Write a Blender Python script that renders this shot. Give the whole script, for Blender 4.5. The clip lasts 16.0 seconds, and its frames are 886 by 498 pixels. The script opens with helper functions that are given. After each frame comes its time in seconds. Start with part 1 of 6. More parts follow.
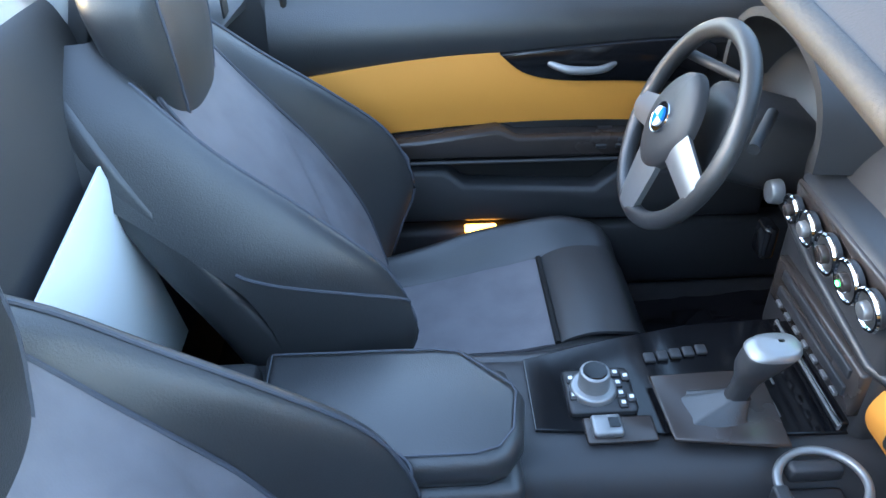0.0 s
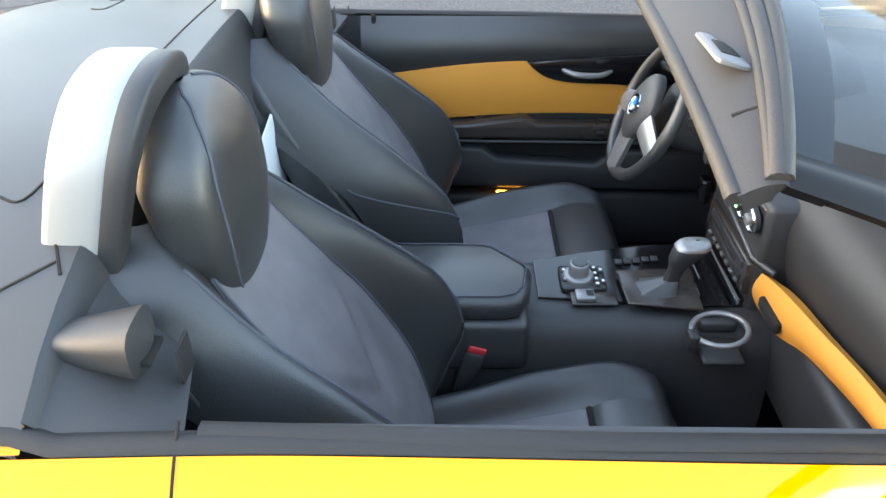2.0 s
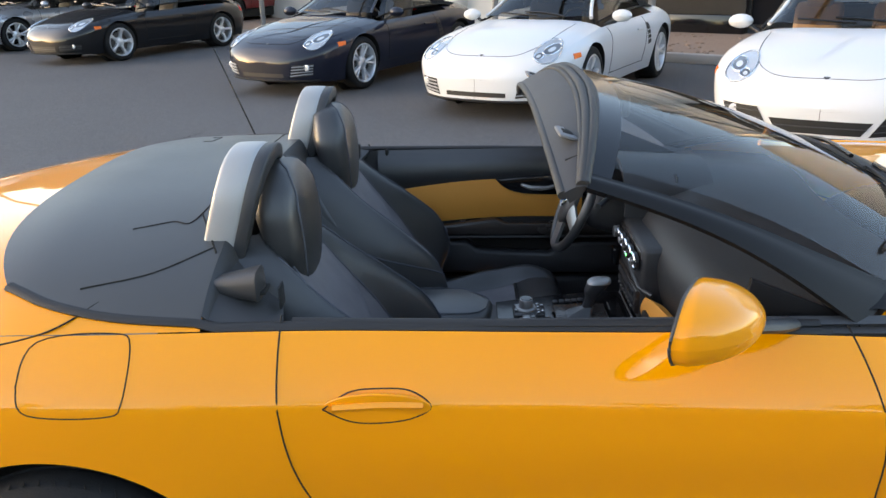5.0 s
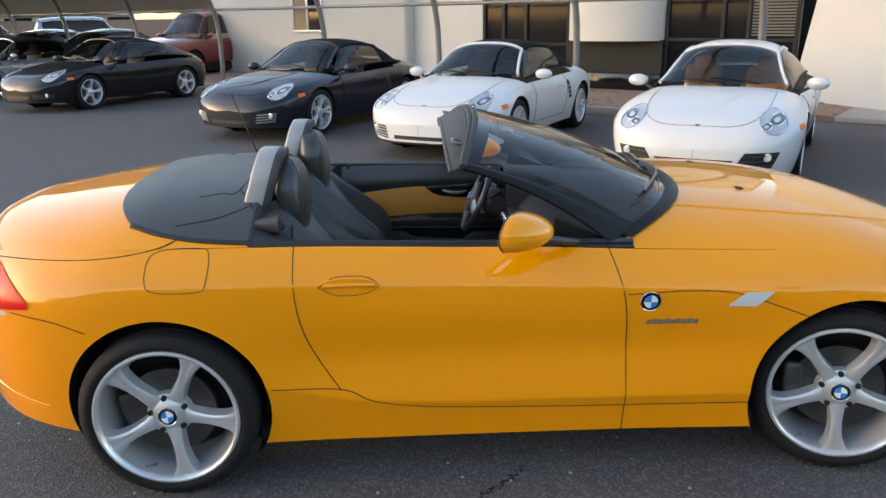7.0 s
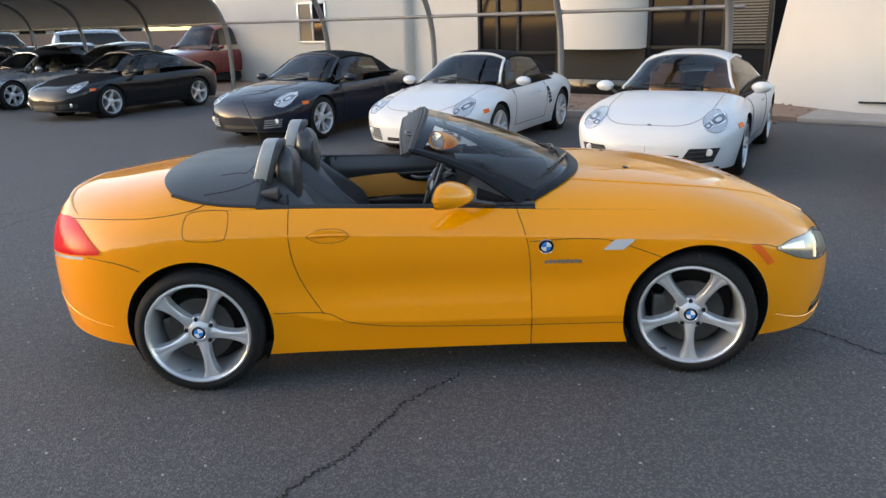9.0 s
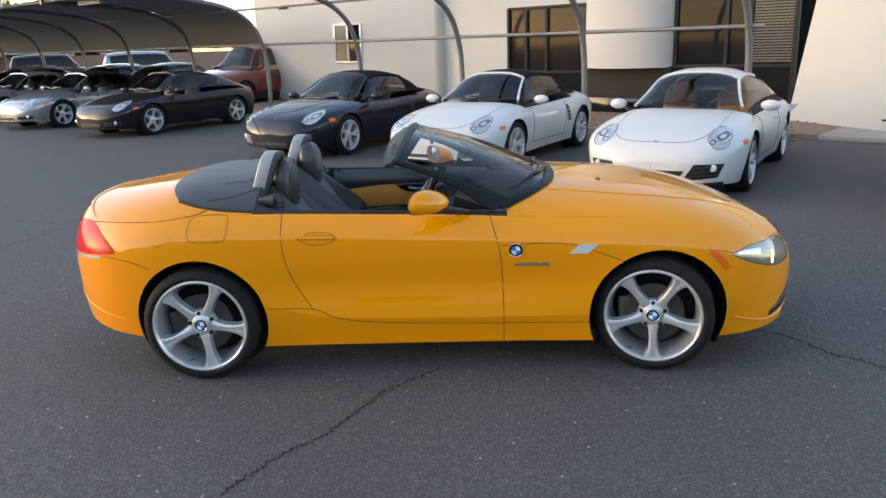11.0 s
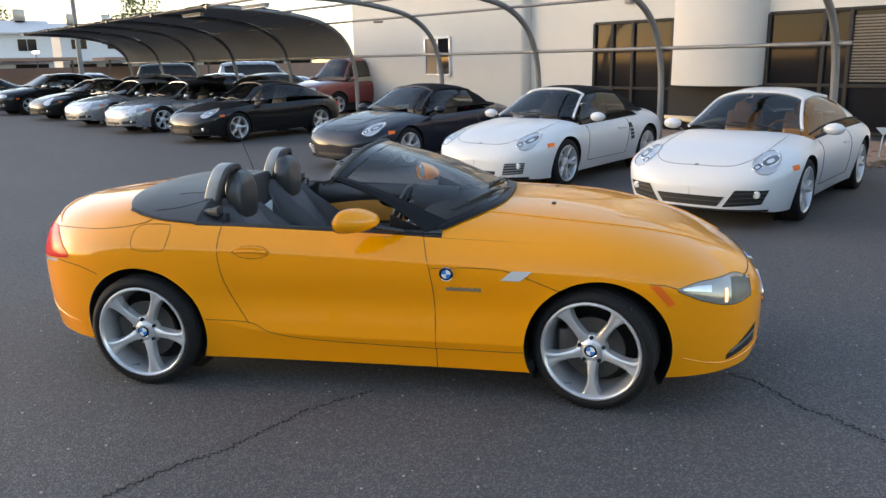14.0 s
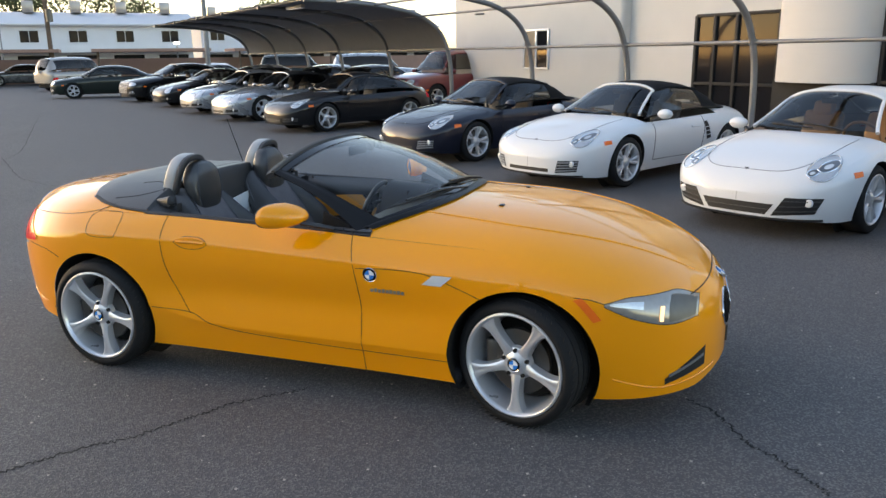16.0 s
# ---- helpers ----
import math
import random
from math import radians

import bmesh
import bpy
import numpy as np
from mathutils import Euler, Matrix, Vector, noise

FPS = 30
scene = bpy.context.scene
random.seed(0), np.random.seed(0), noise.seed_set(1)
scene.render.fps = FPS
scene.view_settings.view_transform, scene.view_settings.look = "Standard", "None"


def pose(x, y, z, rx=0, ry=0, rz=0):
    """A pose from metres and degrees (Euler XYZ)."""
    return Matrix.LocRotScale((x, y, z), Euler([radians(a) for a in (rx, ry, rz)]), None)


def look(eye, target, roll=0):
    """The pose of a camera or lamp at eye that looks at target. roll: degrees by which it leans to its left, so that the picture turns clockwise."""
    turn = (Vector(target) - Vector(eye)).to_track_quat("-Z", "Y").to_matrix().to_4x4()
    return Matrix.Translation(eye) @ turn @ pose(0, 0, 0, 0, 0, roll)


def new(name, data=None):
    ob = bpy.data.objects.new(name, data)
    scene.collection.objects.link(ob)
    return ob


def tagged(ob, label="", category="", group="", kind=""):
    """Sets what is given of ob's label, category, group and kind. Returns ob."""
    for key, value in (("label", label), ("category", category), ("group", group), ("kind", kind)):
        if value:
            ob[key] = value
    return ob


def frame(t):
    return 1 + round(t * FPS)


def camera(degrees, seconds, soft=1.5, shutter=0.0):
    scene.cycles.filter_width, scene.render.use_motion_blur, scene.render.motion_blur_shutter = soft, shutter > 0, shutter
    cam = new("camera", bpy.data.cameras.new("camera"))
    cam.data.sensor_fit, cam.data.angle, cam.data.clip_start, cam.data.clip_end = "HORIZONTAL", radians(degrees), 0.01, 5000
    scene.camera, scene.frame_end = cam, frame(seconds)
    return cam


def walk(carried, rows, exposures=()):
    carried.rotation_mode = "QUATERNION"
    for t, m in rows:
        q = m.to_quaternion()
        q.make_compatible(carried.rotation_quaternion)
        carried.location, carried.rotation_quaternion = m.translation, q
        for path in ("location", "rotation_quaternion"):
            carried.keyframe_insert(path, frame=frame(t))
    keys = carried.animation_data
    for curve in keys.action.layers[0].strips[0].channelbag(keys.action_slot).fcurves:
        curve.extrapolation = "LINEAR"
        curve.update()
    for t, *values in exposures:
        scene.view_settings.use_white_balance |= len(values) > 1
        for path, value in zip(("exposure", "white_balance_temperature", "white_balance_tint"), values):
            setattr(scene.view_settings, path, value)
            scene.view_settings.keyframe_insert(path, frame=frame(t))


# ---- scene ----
cam = camera(60.1, 16.0)
PATH = [
    (0, (-0.441, -0.746, 1.356), (-0.405, 0.876, 0.188), -1.8),
    (0.5, (-0.421, -0.849, 1.445), (-0.502, 0.808, 0.329), -2.6),
    (1, (-0.49, -0.997, 1.479), (-0.512, 0.659, 0.359), -2.3),
    (1.5, (-0.495, -1.14, 1.51), (-0.505, 0.519, 0.392), -2.4),
    (2, (-0.479, -1.321, 1.51), (-0.513, 0.347, 0.406), -0.7),
    (2.5, (-0.468, -1.372, 1.505), (-0.606, 0.305, 0.424), -0.6),
    (3, (-0.465, -1.318, 1.508), (-0.633, 0.377, 0.46), -0.5),
    (3.5, (-0.422, -1.359, 1.513), (-0.593, 0.368, 0.519), -0.8),
    (4, (-0.351, -1.559, 1.541), (-0.496, 0.218, 0.634), -1.2),
    (4.2, (-0.355, -1.664, 1.555), (-0.487, 0.136, 0.694), -1.6),
    (6.3, (-0.43, -2.958, 1.653), (-0.395, -1.045, 1.069), -0.8),
    (6.5, (-0.419, -3.077, 1.683), (-0.37, -1.163, 1.104), -0.8),
    (7, (-0.323, -3.399, 1.674), (-0.262, -1.487, 1.091), -0.9),
    (7.5, (-0.261, -3.708, 1.71), (-0.191, -1.797, 1.124), -1.0),
    (8, (-0.211, -4.011, 1.73), (-0.133, -2.101, 1.143), -1.0),
    (10.3, (0.161, -4.79, 1.781), (0.12, -2.861, 1.255), -2.0),
    (10.5, (0.204, -4.809, 1.776), (0.158, -2.88, 1.252), -1.9),
    (11, (0.247, -4.838, 1.767), (0.178, -2.908, 1.25), -1.8),
    (11.5, (0.271, -4.84, 1.768), (0.175, -2.909, 1.258), -1.6),
    (12, (0.324, -4.834, 1.771), (0.195, -2.903, 1.263), -1.5),
    (12.5, (0.435, -4.776, 1.76), (0.268, -2.846, 1.263), -1.2),
    (13, (0.646, -4.692, 1.772), (0.425, -2.765, 1.283), -1.1),
    (13.5, (0.87, -4.639, 1.753), (0.589, -2.719, 1.268), -1.0),
    (14, (1.176, -4.618, 1.762), (0.822, -2.709, 1.283), -1.1),
    (14.5, (1.373, -4.529, 1.74), (0.942, -2.636, 1.26), -1.1),
    (15, (1.605, -4.407, 1.767), (1.097, -2.534, 1.284), -1.0),
    (15.5, (1.82, -4.305, 1.754), (1.231, -2.456, 1.267), -0.9),
    (16, (2.087, -4.205, 1.75), (1.43, -2.381, 1.258), -0.7),
]
walk(cam, [(t, look(eye, target, roll)) for t, eye, target, roll in PATH], exposures=[(0, 4.0, 6300, 11), (0.5, 3.87, 7700, 13), (1.5, 3.78, 7900, 13), (3.0, 3.32, 8000, 14), (3.6, 3.12, 7900, 15), (4.4, 2.6, 7500, 16), (6.3, 1.93, 7300, 16), (9.0, 1.87, 7300, 16), (16, 1.82, 7300, 16)])

# world and light: dusk sky with the last glow low behind the flats
wd = bpy.data.worlds.new("World")
scene.world = wd
wd.use_nodes = True
sky = wd.node_tree.nodes.new("ShaderNodeTexSky")
sky.sky_type = "NISHITA"
sky.sun_disc = False
sky.dust_density = 0.7
sky.sun_elevation = radians(13)
sky.sun_rotation = radians(-88)
wd.node_tree.links.new(sky.outputs[0], wd.node_tree.nodes["Background"].inputs[0])
wd.node_tree.nodes["Background"].inputs[1].default_value = 0.15
sun = new("sun", bpy.data.lights.new("sun", "SUN"))
sun.data.energy, sun.data.angle, sun.data.color = 0.1, radians(60), (1.0, 0.93, 0.85)
sun.matrix_world = look((-44, -2, 20), (0, 0, 0))


# ---- materials ----
def mat(name, color, rough=0.5, metal=0.0, var=0.12, scale=8.0, bump=0.0, bscale=200.0, coat=0.0, detail2=0.0, spec=0.5):
    """A procedural surface: base colour with broad and fine variation, and fine relief."""
    m = bpy.data.materials.new(name)
    m.use_nodes = True
    nt = m.node_tree
    b = nt.nodes["Principled BSDF"]
    b.inputs["Roughness"].default_value = rough
    b.inputs["Metallic"].default_value = metal
    b.inputs["Coat Weight"].default_value = coat
    b.inputs["Coat Roughness"].default_value = 0.03
    b.inputs["Specular IOR Level"].default_value = spec
    tc = nt.nodes.new("ShaderNodeTexCoord")
    n1 = nt.nodes.new("ShaderNodeTexNoise")
    n1.inputs["Scale"].default_value = scale
    n1.inputs["Detail"].default_value = 6
    nt.links.new(tc.outputs["Object"], n1.inputs["Vector"])
    mix = nt.nodes.new("ShaderNodeMix")
    mix.data_type = "RGBA"
    mix.inputs["A"].default_value = (*[c * (1 - var) for c in color], 1)
    mix.inputs["B"].default_value = (*[min(1, c * (1 + var)) for c in color], 1)
    nt.links.new(n1.outputs["Fac"], mix.inputs["Factor"])
    out = mix.outputs["Result"]
    if detail2:
        n2 = nt.nodes.new("ShaderNodeTexNoise")
        n2.inputs["Scale"].default_value = bscale
        n2.inputs["Detail"].default_value = 3
        nt.links.new(tc.outputs["Object"], n2.inputs["Vector"])
        mx = nt.nodes.new("ShaderNodeMix")
        mx.data_type = "RGBA"
        mx.blend_type = "MULTIPLY"
        mx.inputs["Factor"].default_value = detail2
        nt.links.new(out, mx.inputs["A"])
        nt.links.new(n2.outputs["Fac"], mx.inputs["B"])
        out = mx.outputs["Result"]
    nt.links.new(out, b.inputs["Base Color"])
    rr = nt.nodes.new("ShaderNodeMapRange")
    rr.inputs["To Min"].default_value = max(0.02, rough - 0.06)
    rr.inputs["To Max"].default_value = min(1, rough + 0.06)
    nt.links.new(n1.outputs["Fac"], rr.inputs["Value"])
    nt.links.new(rr.outputs[0], b.inputs["Roughness"])
    if bump:
        nb = nt.nodes.new("ShaderNodeTexNoise")
        nb.inputs["Scale"].default_value = bscale
        nb.inputs["Detail"].default_value = 4
        nt.links.new(tc.outputs["Object"], nb.inputs["Vector"])
        bp = nt.nodes.new("ShaderNodeBump")
        bp.inputs["Strength"].default_value = bump
        bp.inputs["Distance"].default_value = 0.004
        nt.links.new(nb.outputs["Fac"], bp.inputs["Height"])
        nt.links.new(bp.outputs[0], b.inputs["Normal"])
    return m


def glass(name, color, rough=0.0, clear=0.6):
    """Tinted car glass: part see-through, part glossy."""
    m = bpy.data.materials.new(name)
    m.use_nodes = True
    nt = m.node_tree
    nt.nodes.remove(nt.nodes["Principled BSDF"])
    tr = nt.nodes.new("ShaderNodeBsdfTransparent")
    tr.inputs[0].default_value = (*color, 1)
    gl = nt.nodes.new("ShaderNodeBsdfGlossy")
    gl.inputs["Roughness"].default_value = 0.02
    fr = nt.nodes.new("ShaderNodeFresnel")
    fr.inputs[0].default_value = 1.55
    mx = nt.nodes.new("ShaderNodeMixShader")
    nt.links.new(fr.outputs[0], mx.inputs[0])
    nt.links.new(tr.outputs[0], mx.inputs[1])
    nt.links.new(gl.outputs[0], mx.inputs[2])
    nt.links.new(mx.outputs[0], nt.nodes["Material Output"].inputs[0])
    return m


def glow(name, color, strength):
    m = bpy.data.materials.new(name)
    m.use_nodes = True
    b = m.node_tree.nodes["Principled BSDF"]
    b.inputs["Base Color"].default_value = (*color, 1)
    b.inputs["Emission Color"].default_value = (*color, 1)
    b.inputs["Emission Strength"].default_value = strength
    return m


YELLOW = mat("amber_yellow_paint", (0.9, 0.31, 0.0008), 0.45, 0, 0.02, 3, coat=0.9, spec=0.06)
YELLOW.node_tree.nodes["Principled BSDF"].inputs["Coat IOR"].default_value = 1.56
PILLAR = mat("black_pillar_paint", (0.01, 0.01, 0.011), 0.4, 0, 0.1, 6, spec=0.2)
YTRIM = mat("yellow_door_trim", (0.75, 0.305, 0.045), 0.6, 0, 0.06, 5, 0.08, 600)
# near-black of joints and dark parts; also stands in for unlit recesses
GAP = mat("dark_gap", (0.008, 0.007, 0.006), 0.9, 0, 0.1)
BLACKP = mat("black_plastic", (0.03, 0.03, 0.032), 0.5, 0, 0.15, 12, 0.12, 900)
GLOSSB = mat("gloss_black", (0.006, 0.006, 0.007), 0.12, 0, 0.1, 6)
PIANO = mat("dark_trim", (0.04, 0.032, 0.029), 0.26, 0, 0.2, 9)
LEATHER = mat("black_leather", (0.028, 0.0285, 0.03), 0.4, 0, 0.2, 10, 0.14, 420, spec=0.8)
SUEDE = mat("dark_grey_suede", (0.165, 0.157, 0.165), 0.95, 0, 0.25, 14, 0.12, 300, spec=0.15)
STITCH = mat("grey_thread", (0.06, 0.065, 0.08), 0.7)
CARPET = mat("black_carpet", (0.028, 0.028, 0.03), 1.0, 0, 0.3, 20, 0.8, 500, spec=0.1)
RUBBER = mat("black_rubber", (0.014, 0.014, 0.015), 0.65, 0, 0.2, 15, 0.15, 500)
SEAL = mat("worn_rubber_seal", (0.032, 0.031, 0.03), 0.6, 0, 0.25, 25, 0.2, 300)
TYRE = mat("tyre_rubber", (0.013, 0.013, 0.0135), 0.75, 0, 0.25, 20, 0.3, 250, spec=0.2)
ALLOY = mat("silver_alloy", (0.62, 0.63, 0.65), 0.3, 0.6, 0.06, 10, 0.03, 300)
HOOPS = mat("satin_silver_cover", (0.36, 0.36, 0.355), 0.45, 0.3, 0.05, 6)
SATIN = mat("satin_silver", (0.28, 0.28, 0.28), 0.38, 0.6, 0.05, 6)
CHROME = mat("chrome", (0.8, 0.8, 0.8), 0.08, 1.0, 0.04, 6)
DISC = mat("brake_disc_steel", (0.11, 0.105, 0.1), 0.45, 1.0, 0.2, 20)
TONNEAU = mat("tonneau_grey", (0.046, 0.047, 0.048), 0.45, 0, 0.12, 5, 0.08, 700)
DECK = mat("dark_deck_vinyl", (0.032, 0.032, 0.034), 0.6, 0, 0.15, 8, 0.15, 500)
CARD = mat("pale_card", (0.75, 0.8, 0.8), 0.6, 0, 0.06, 4, 0.05, 40)
REDPL = mat("red_plastic", (0.65, 0.04, 0.05), 0.35, 0, 0.05)
REDLENS = mat("red_lamp_lens", (0.62, 0.006, 0.012), 0.2, 0, 0.1, 20, spec=0.12)
WHITEP = mat("white_paint", (0.62, 0.63, 0.64), 0.45, 0, 0.02, 3, coat=0.8, spec=0.1)
BLACKPAINT = mat("black_paint", (0.006, 0.006, 0.007), 0.5, 0, 0.1, 3, coat=0.8, spec=0.12)
NAVY = mat("midnight_blue_paint", (0.006, 0.008, 0.018), 0.5, 0, 0.1, 3, coat=0.8, spec=0.12)
SILVERP = mat("silver_paint", (0.36, 0.37, 0.39), 0.28, 0.6, 0.04, 3, coat=1.0)
GREYP = mat("grey_paint", (0.1, 0.105, 0.115), 0.28, 0.5, 0.04, 3, coat=1.0)
DKGREEN = mat("dark_green_paint", (0.012, 0.018, 0.015), 0.5, 0.2, 0.05, 3, coat=0.8, spec=0.12)
MAROON = mat("maroon_paint", (0.17, 0.012, 0.012), 0.3, 0.1, 0.06, 3, coat=1.0)
BEIGEP = mat("champagne_paint", (0.3, 0.27, 0.25), 0.3, 0.3, 0.05, 3, coat=1.0)
SOFTTOP = mat("black_canvas", (0.012, 0.012, 0.013), 0.95, 0, 0.25, 30, 0.3, 900, spec=0.15)
TAN = mat("tan_leather", (0.42, 0.25, 0.13), 0.5, 0, 0.1, 9)
AMBER = mat("amber_lens", (0.85, 0.15, 0.015), 0.25, 0, 0.1, 30, spec=0.3)
LAMPG = mat("grey_lamp_glass", (0.5, 0.51, 0.53), 0.14, 0.4, 0.15, 30, coat=1.0)
LAMPD = mat("shaded_lamp_glass", (0.27, 0.255, 0.235), 0.2, 0.4, 0.25, 25, coat=0.6)
LENS = mat("headlamp_reflector", (0.5, 0.5, 0.49), 0.16, 0.8, 0.15, 30, coat=1.0)
CLEARL = mat("clear_lens", (0.62, 0.64, 0.66), 0.15, 0.1, 0.06, 30, coat=1.0)
GRILLE = mat("dark_grille", (0.008, 0.008, 0.008), 0.6)
STUCCO = mat("cream_stucco", (0.54, 0.525, 0.5), 0.95, 0, 0.05, 1.5, 0.4, 90, spec=0.2)
STUCCO2 = mat("white_siding", (0.6, 0.6, 0.62), 0.9, 0, 0.06, 1.0, spec=0.2)
STEEL = mat("galvanised_steel", (0.2, 0.2, 0.205), 0.55, 0.5, 0.2, 6, 0.1, 120)
SHADE = mat("grey_shade_cloth", (0.09, 0.092, 0.098), 0.95, 0, 0.2, 4, 0.2, 400, spec=0.1)
sh_nt = SHADE.node_tree
sh_tl = sh_nt.nodes.new("ShaderNodeBsdfTranslucent")
sh_tl.inputs[0].default_value = (0.12, 0.12, 0.125, 1)
sh_ad = sh_nt.nodes.new("ShaderNodeAddShader")
sh_nt.links.new(sh_nt.nodes["Principled BSDF"].outputs[0], sh_ad.inputs[0])
sh_nt.links.new(sh_tl.outputs[0], sh_ad.inputs[1])
sh_nt.links.new(sh_ad.outputs[0], sh_nt.nodes["Material Output"].inputs[0])
WINGLASS = mat("dark_window_glass", (0.012, 0.012, 0.014), 0.04, 0, 0.3, 0.7, spec=0.13)
# blind colour holds the dimming that tinted glass would give
BLIND = mat("dimmed_grey_blind", (0.13, 0.12, 0.11), 0.8)
BRONZE = mat("dark_bronze_frame", (0.012, 0.011, 0.01), 0.75)
CONCRETE = mat("concrete", (0.34, 0.31, 0.28), 0.95, 0, 0.15, 3, 0.4, 80)
GRAVEL = mat("desert_gravel", (0.27, 0.18, 0.13), 1.0, 0, 0.4, 40, 0.9, 60)
BRICKW = mat("red_block_wall", (0.28, 0.17, 0.13), 0.95, 0, 0.15, 2, 0.4, 30)
TRUNKW = mat("bark", (0.12, 0.08, 0.055), 0.95, 0, 0.3, 12, 0.5, 60)
LEAF = mat("foliage", (0.075, 0.085, 0.03), 0.8, 0, 0.5, 3)
WIND = glass("windscreen_glass", (0.80, 0.84, 0.84))
CARGLASS = glass("tinted_car_glass", (0.27, 0.29, 0.29))
FOOTLIGHT = glow("warm_courtesy_light", (1.0, 0.42, 0.05), 1.2)
LITLAMP = glow("lit_headlamp", (1.0, 0.66, 0.28), 0.6)
REDGLOW = glow("red_indicator", (1.0, 0.06, 0.03), 2.5)
GREENGLOW = glow("green_indicator", (0.05, 0.9, 0.15), 2)
BLUE = mat("blue_enamel", (0.02, 0.2, 0.6), 0.15, 0, 0.05)
WHITEE = mat("white_enamel", (0.8, 0.8, 0.8), 0.2, 0, 0.05)


def asphalt():
    m = mat("asphalt", (0.066, 0.065, 0.068), 0.78, 0, 0.3, 0.55, 0.0)
    nt = m.node_tree
    b = nt.nodes["Principled BSDF"]
    tc = nt.nodes["Texture Coordinate"]
    vo = nt.nodes.new("ShaderNodeTexVoronoi")
    vo.inputs["Scale"].default_value = 120
    nt.links.new(tc.outputs["Object"], vo.inputs["Vector"])
    no = nt.nodes.new("ShaderNodeTexNoise")
    no.inputs["Scale"].default_value = 60
    no.inputs["Detail"].default_value = 6
    nt.links.new(tc.outputs["Object"], no.inputs["Vector"])
    ramp = nt.nodes.new("ShaderNodeValToRGB")
    ramp.color_ramp.elements[0].position, ramp.color_ramp.elements[0].color = 0.5, (0.85, 0.85, 0.85, 1)
    ramp.color_ramp.elements[1].position, ramp.color_ramp.elements[1].color = 0.78, (2.6, 2.5, 2.3, 1)
    nt.links.new(vo.outputs["Color"], ramp.inputs[0])
    mul = nt.nodes.new("ShaderNodeMix")
    mul.data_type, mul.blend_type = "RGBA", "MULTIPLY"
    mul.inputs["Factor"].default_value = 0.6
    old = b.inputs["Base Color"].links[0].from_socket
    nt.links.new(old, mul.inputs["A"])
    nt.links.new(ramp.outputs[0], mul.inputs["B"])
    nt.links.new(mul.outputs["Result"], b.inputs["Base Color"])
    ad = nt.nodes.new("ShaderNodeMath")
    ad.operation = "ADD"
    nt.links.new(vo.outputs["Distance"], ad.inputs[0])
    nt.links.new(no.outputs["Fac"], ad.inputs[1])
    bp = nt.nodes.new("ShaderNodeBump")
    bp.inputs["Strength"].default_value = 0.6
    bp.inputs["Distance"].default_value = 0.006
    nt.links.new(ad.outputs[0], bp.inputs["Height"])
    nt.links.new(bp.outputs[0], b.inputs["Normal"])
    return m


ASPHALT = asphalt()
CRACK = mat("asphalt_crack", (0.012, 0.012, 0.012), 1.0, 0, 0.3, 30)


# ---- mesh helpers ----
def mesh_of(name, verts, faces, material, smooth=True):
    me = bpy.data.meshes.new(name)
    me.from_pydata([tuple(map(float, v)) for v in verts], [], faces)
    me.materials.append(material)
    if smooth:
        me.polygons.foreach_set("use_smooth", [True] * len(me.polygons))
    me.update()
    return me


def part(name, bm, material, parent, label="", smooth=True):
    """Links a bmesh or a mesh as one object under a thing or a part."""
    if isinstance(bm, bmesh.types.BMesh):
        me = bpy.data.meshes.new(name)
        bm.to_mesh(me)
        bm.free()
        me.materials.append(material)
        if smooth:
            me.polygons.foreach_set("use_smooth", [True] * len(me.polygons))
            me.set_sharp_from_angle(angle=radians(48))
    else:
        me = bm
    ob = new(name, me)
    if parent is not None:
        ob.parent = parent
    if label:
        ob["label"] = label
    return ob


def thing(name, label, category, m=None, group=""):
    ob = new(name)
    ob.empty_display_size = 0.2
    if m is not None:
        ob.matrix_world = m
    return tagged(ob, label, category, group)


def bevel(bm, w, seg=2):
    bmesh.ops.bevel(bm, geom=bm.edges[:], offset=w, segments=seg, affect="EDGES", profile=0.5)
    return bm


def box(x0, x1, y0, y1, z0, z1, bev=0.0, seg=2, bm=None):
    own = bm is None
    b2 = bmesh.new()
    bmesh.ops.create_cube(b2, size=1)
    for v in b2.verts:
        v.co = ((x0 + x1) / 2 + v.co.x * (x1 - x0), (y0 + y1) / 2 + v.co.y * (y1 - y0), (z0 + z1) / 2 + v.co.z * (z1 - z0))
    if bev:
        bevel(b2, bev, seg)
    if own:
        return b2
    return join(bm, b2)


def join(bm, other):
    me = bpy.data.meshes.new("tmp")
    other.to_mesh(me)
    other.free()
    bm.from_mesh(me)
    bpy.data.meshes.remove(me)
    return bm


def moved(bm, m):
    bmesh.ops.transform(bm, matrix=m, verts=bm.verts[:])
    return bm


def cyl(r0, r1, h, seg=24, bev=0.0):
    """A capped cone or cylinder along z, from 0 to h."""
    b = bmesh.new()
    bmesh.ops.create_cone(b, cap_ends=True, segments=seg, radius1=r0, radius2=r1, depth=h, matrix=Matrix.Translation((0, 0, h / 2)))
    if bev:
        es = [e for e in b.edges if abs(e.verts[0].co.z - e.verts[1].co.z) < 1e-6]
        bmesh.ops.bevel(b, geom=es, offset=bev, segments=2, affect="EDGES", profile=0.5)
    return b


def rod(p, q, r, seg=12, r2=None):
    p, q = Vector(p), Vector(q)
    d = q - p
    b = cyl(r, r if r2 is None else r2, d.length, seg)
    return moved(b, Matrix.Translation(p) @ d.to_track_quat("Z", "Y").to_matrix().to_4x4())


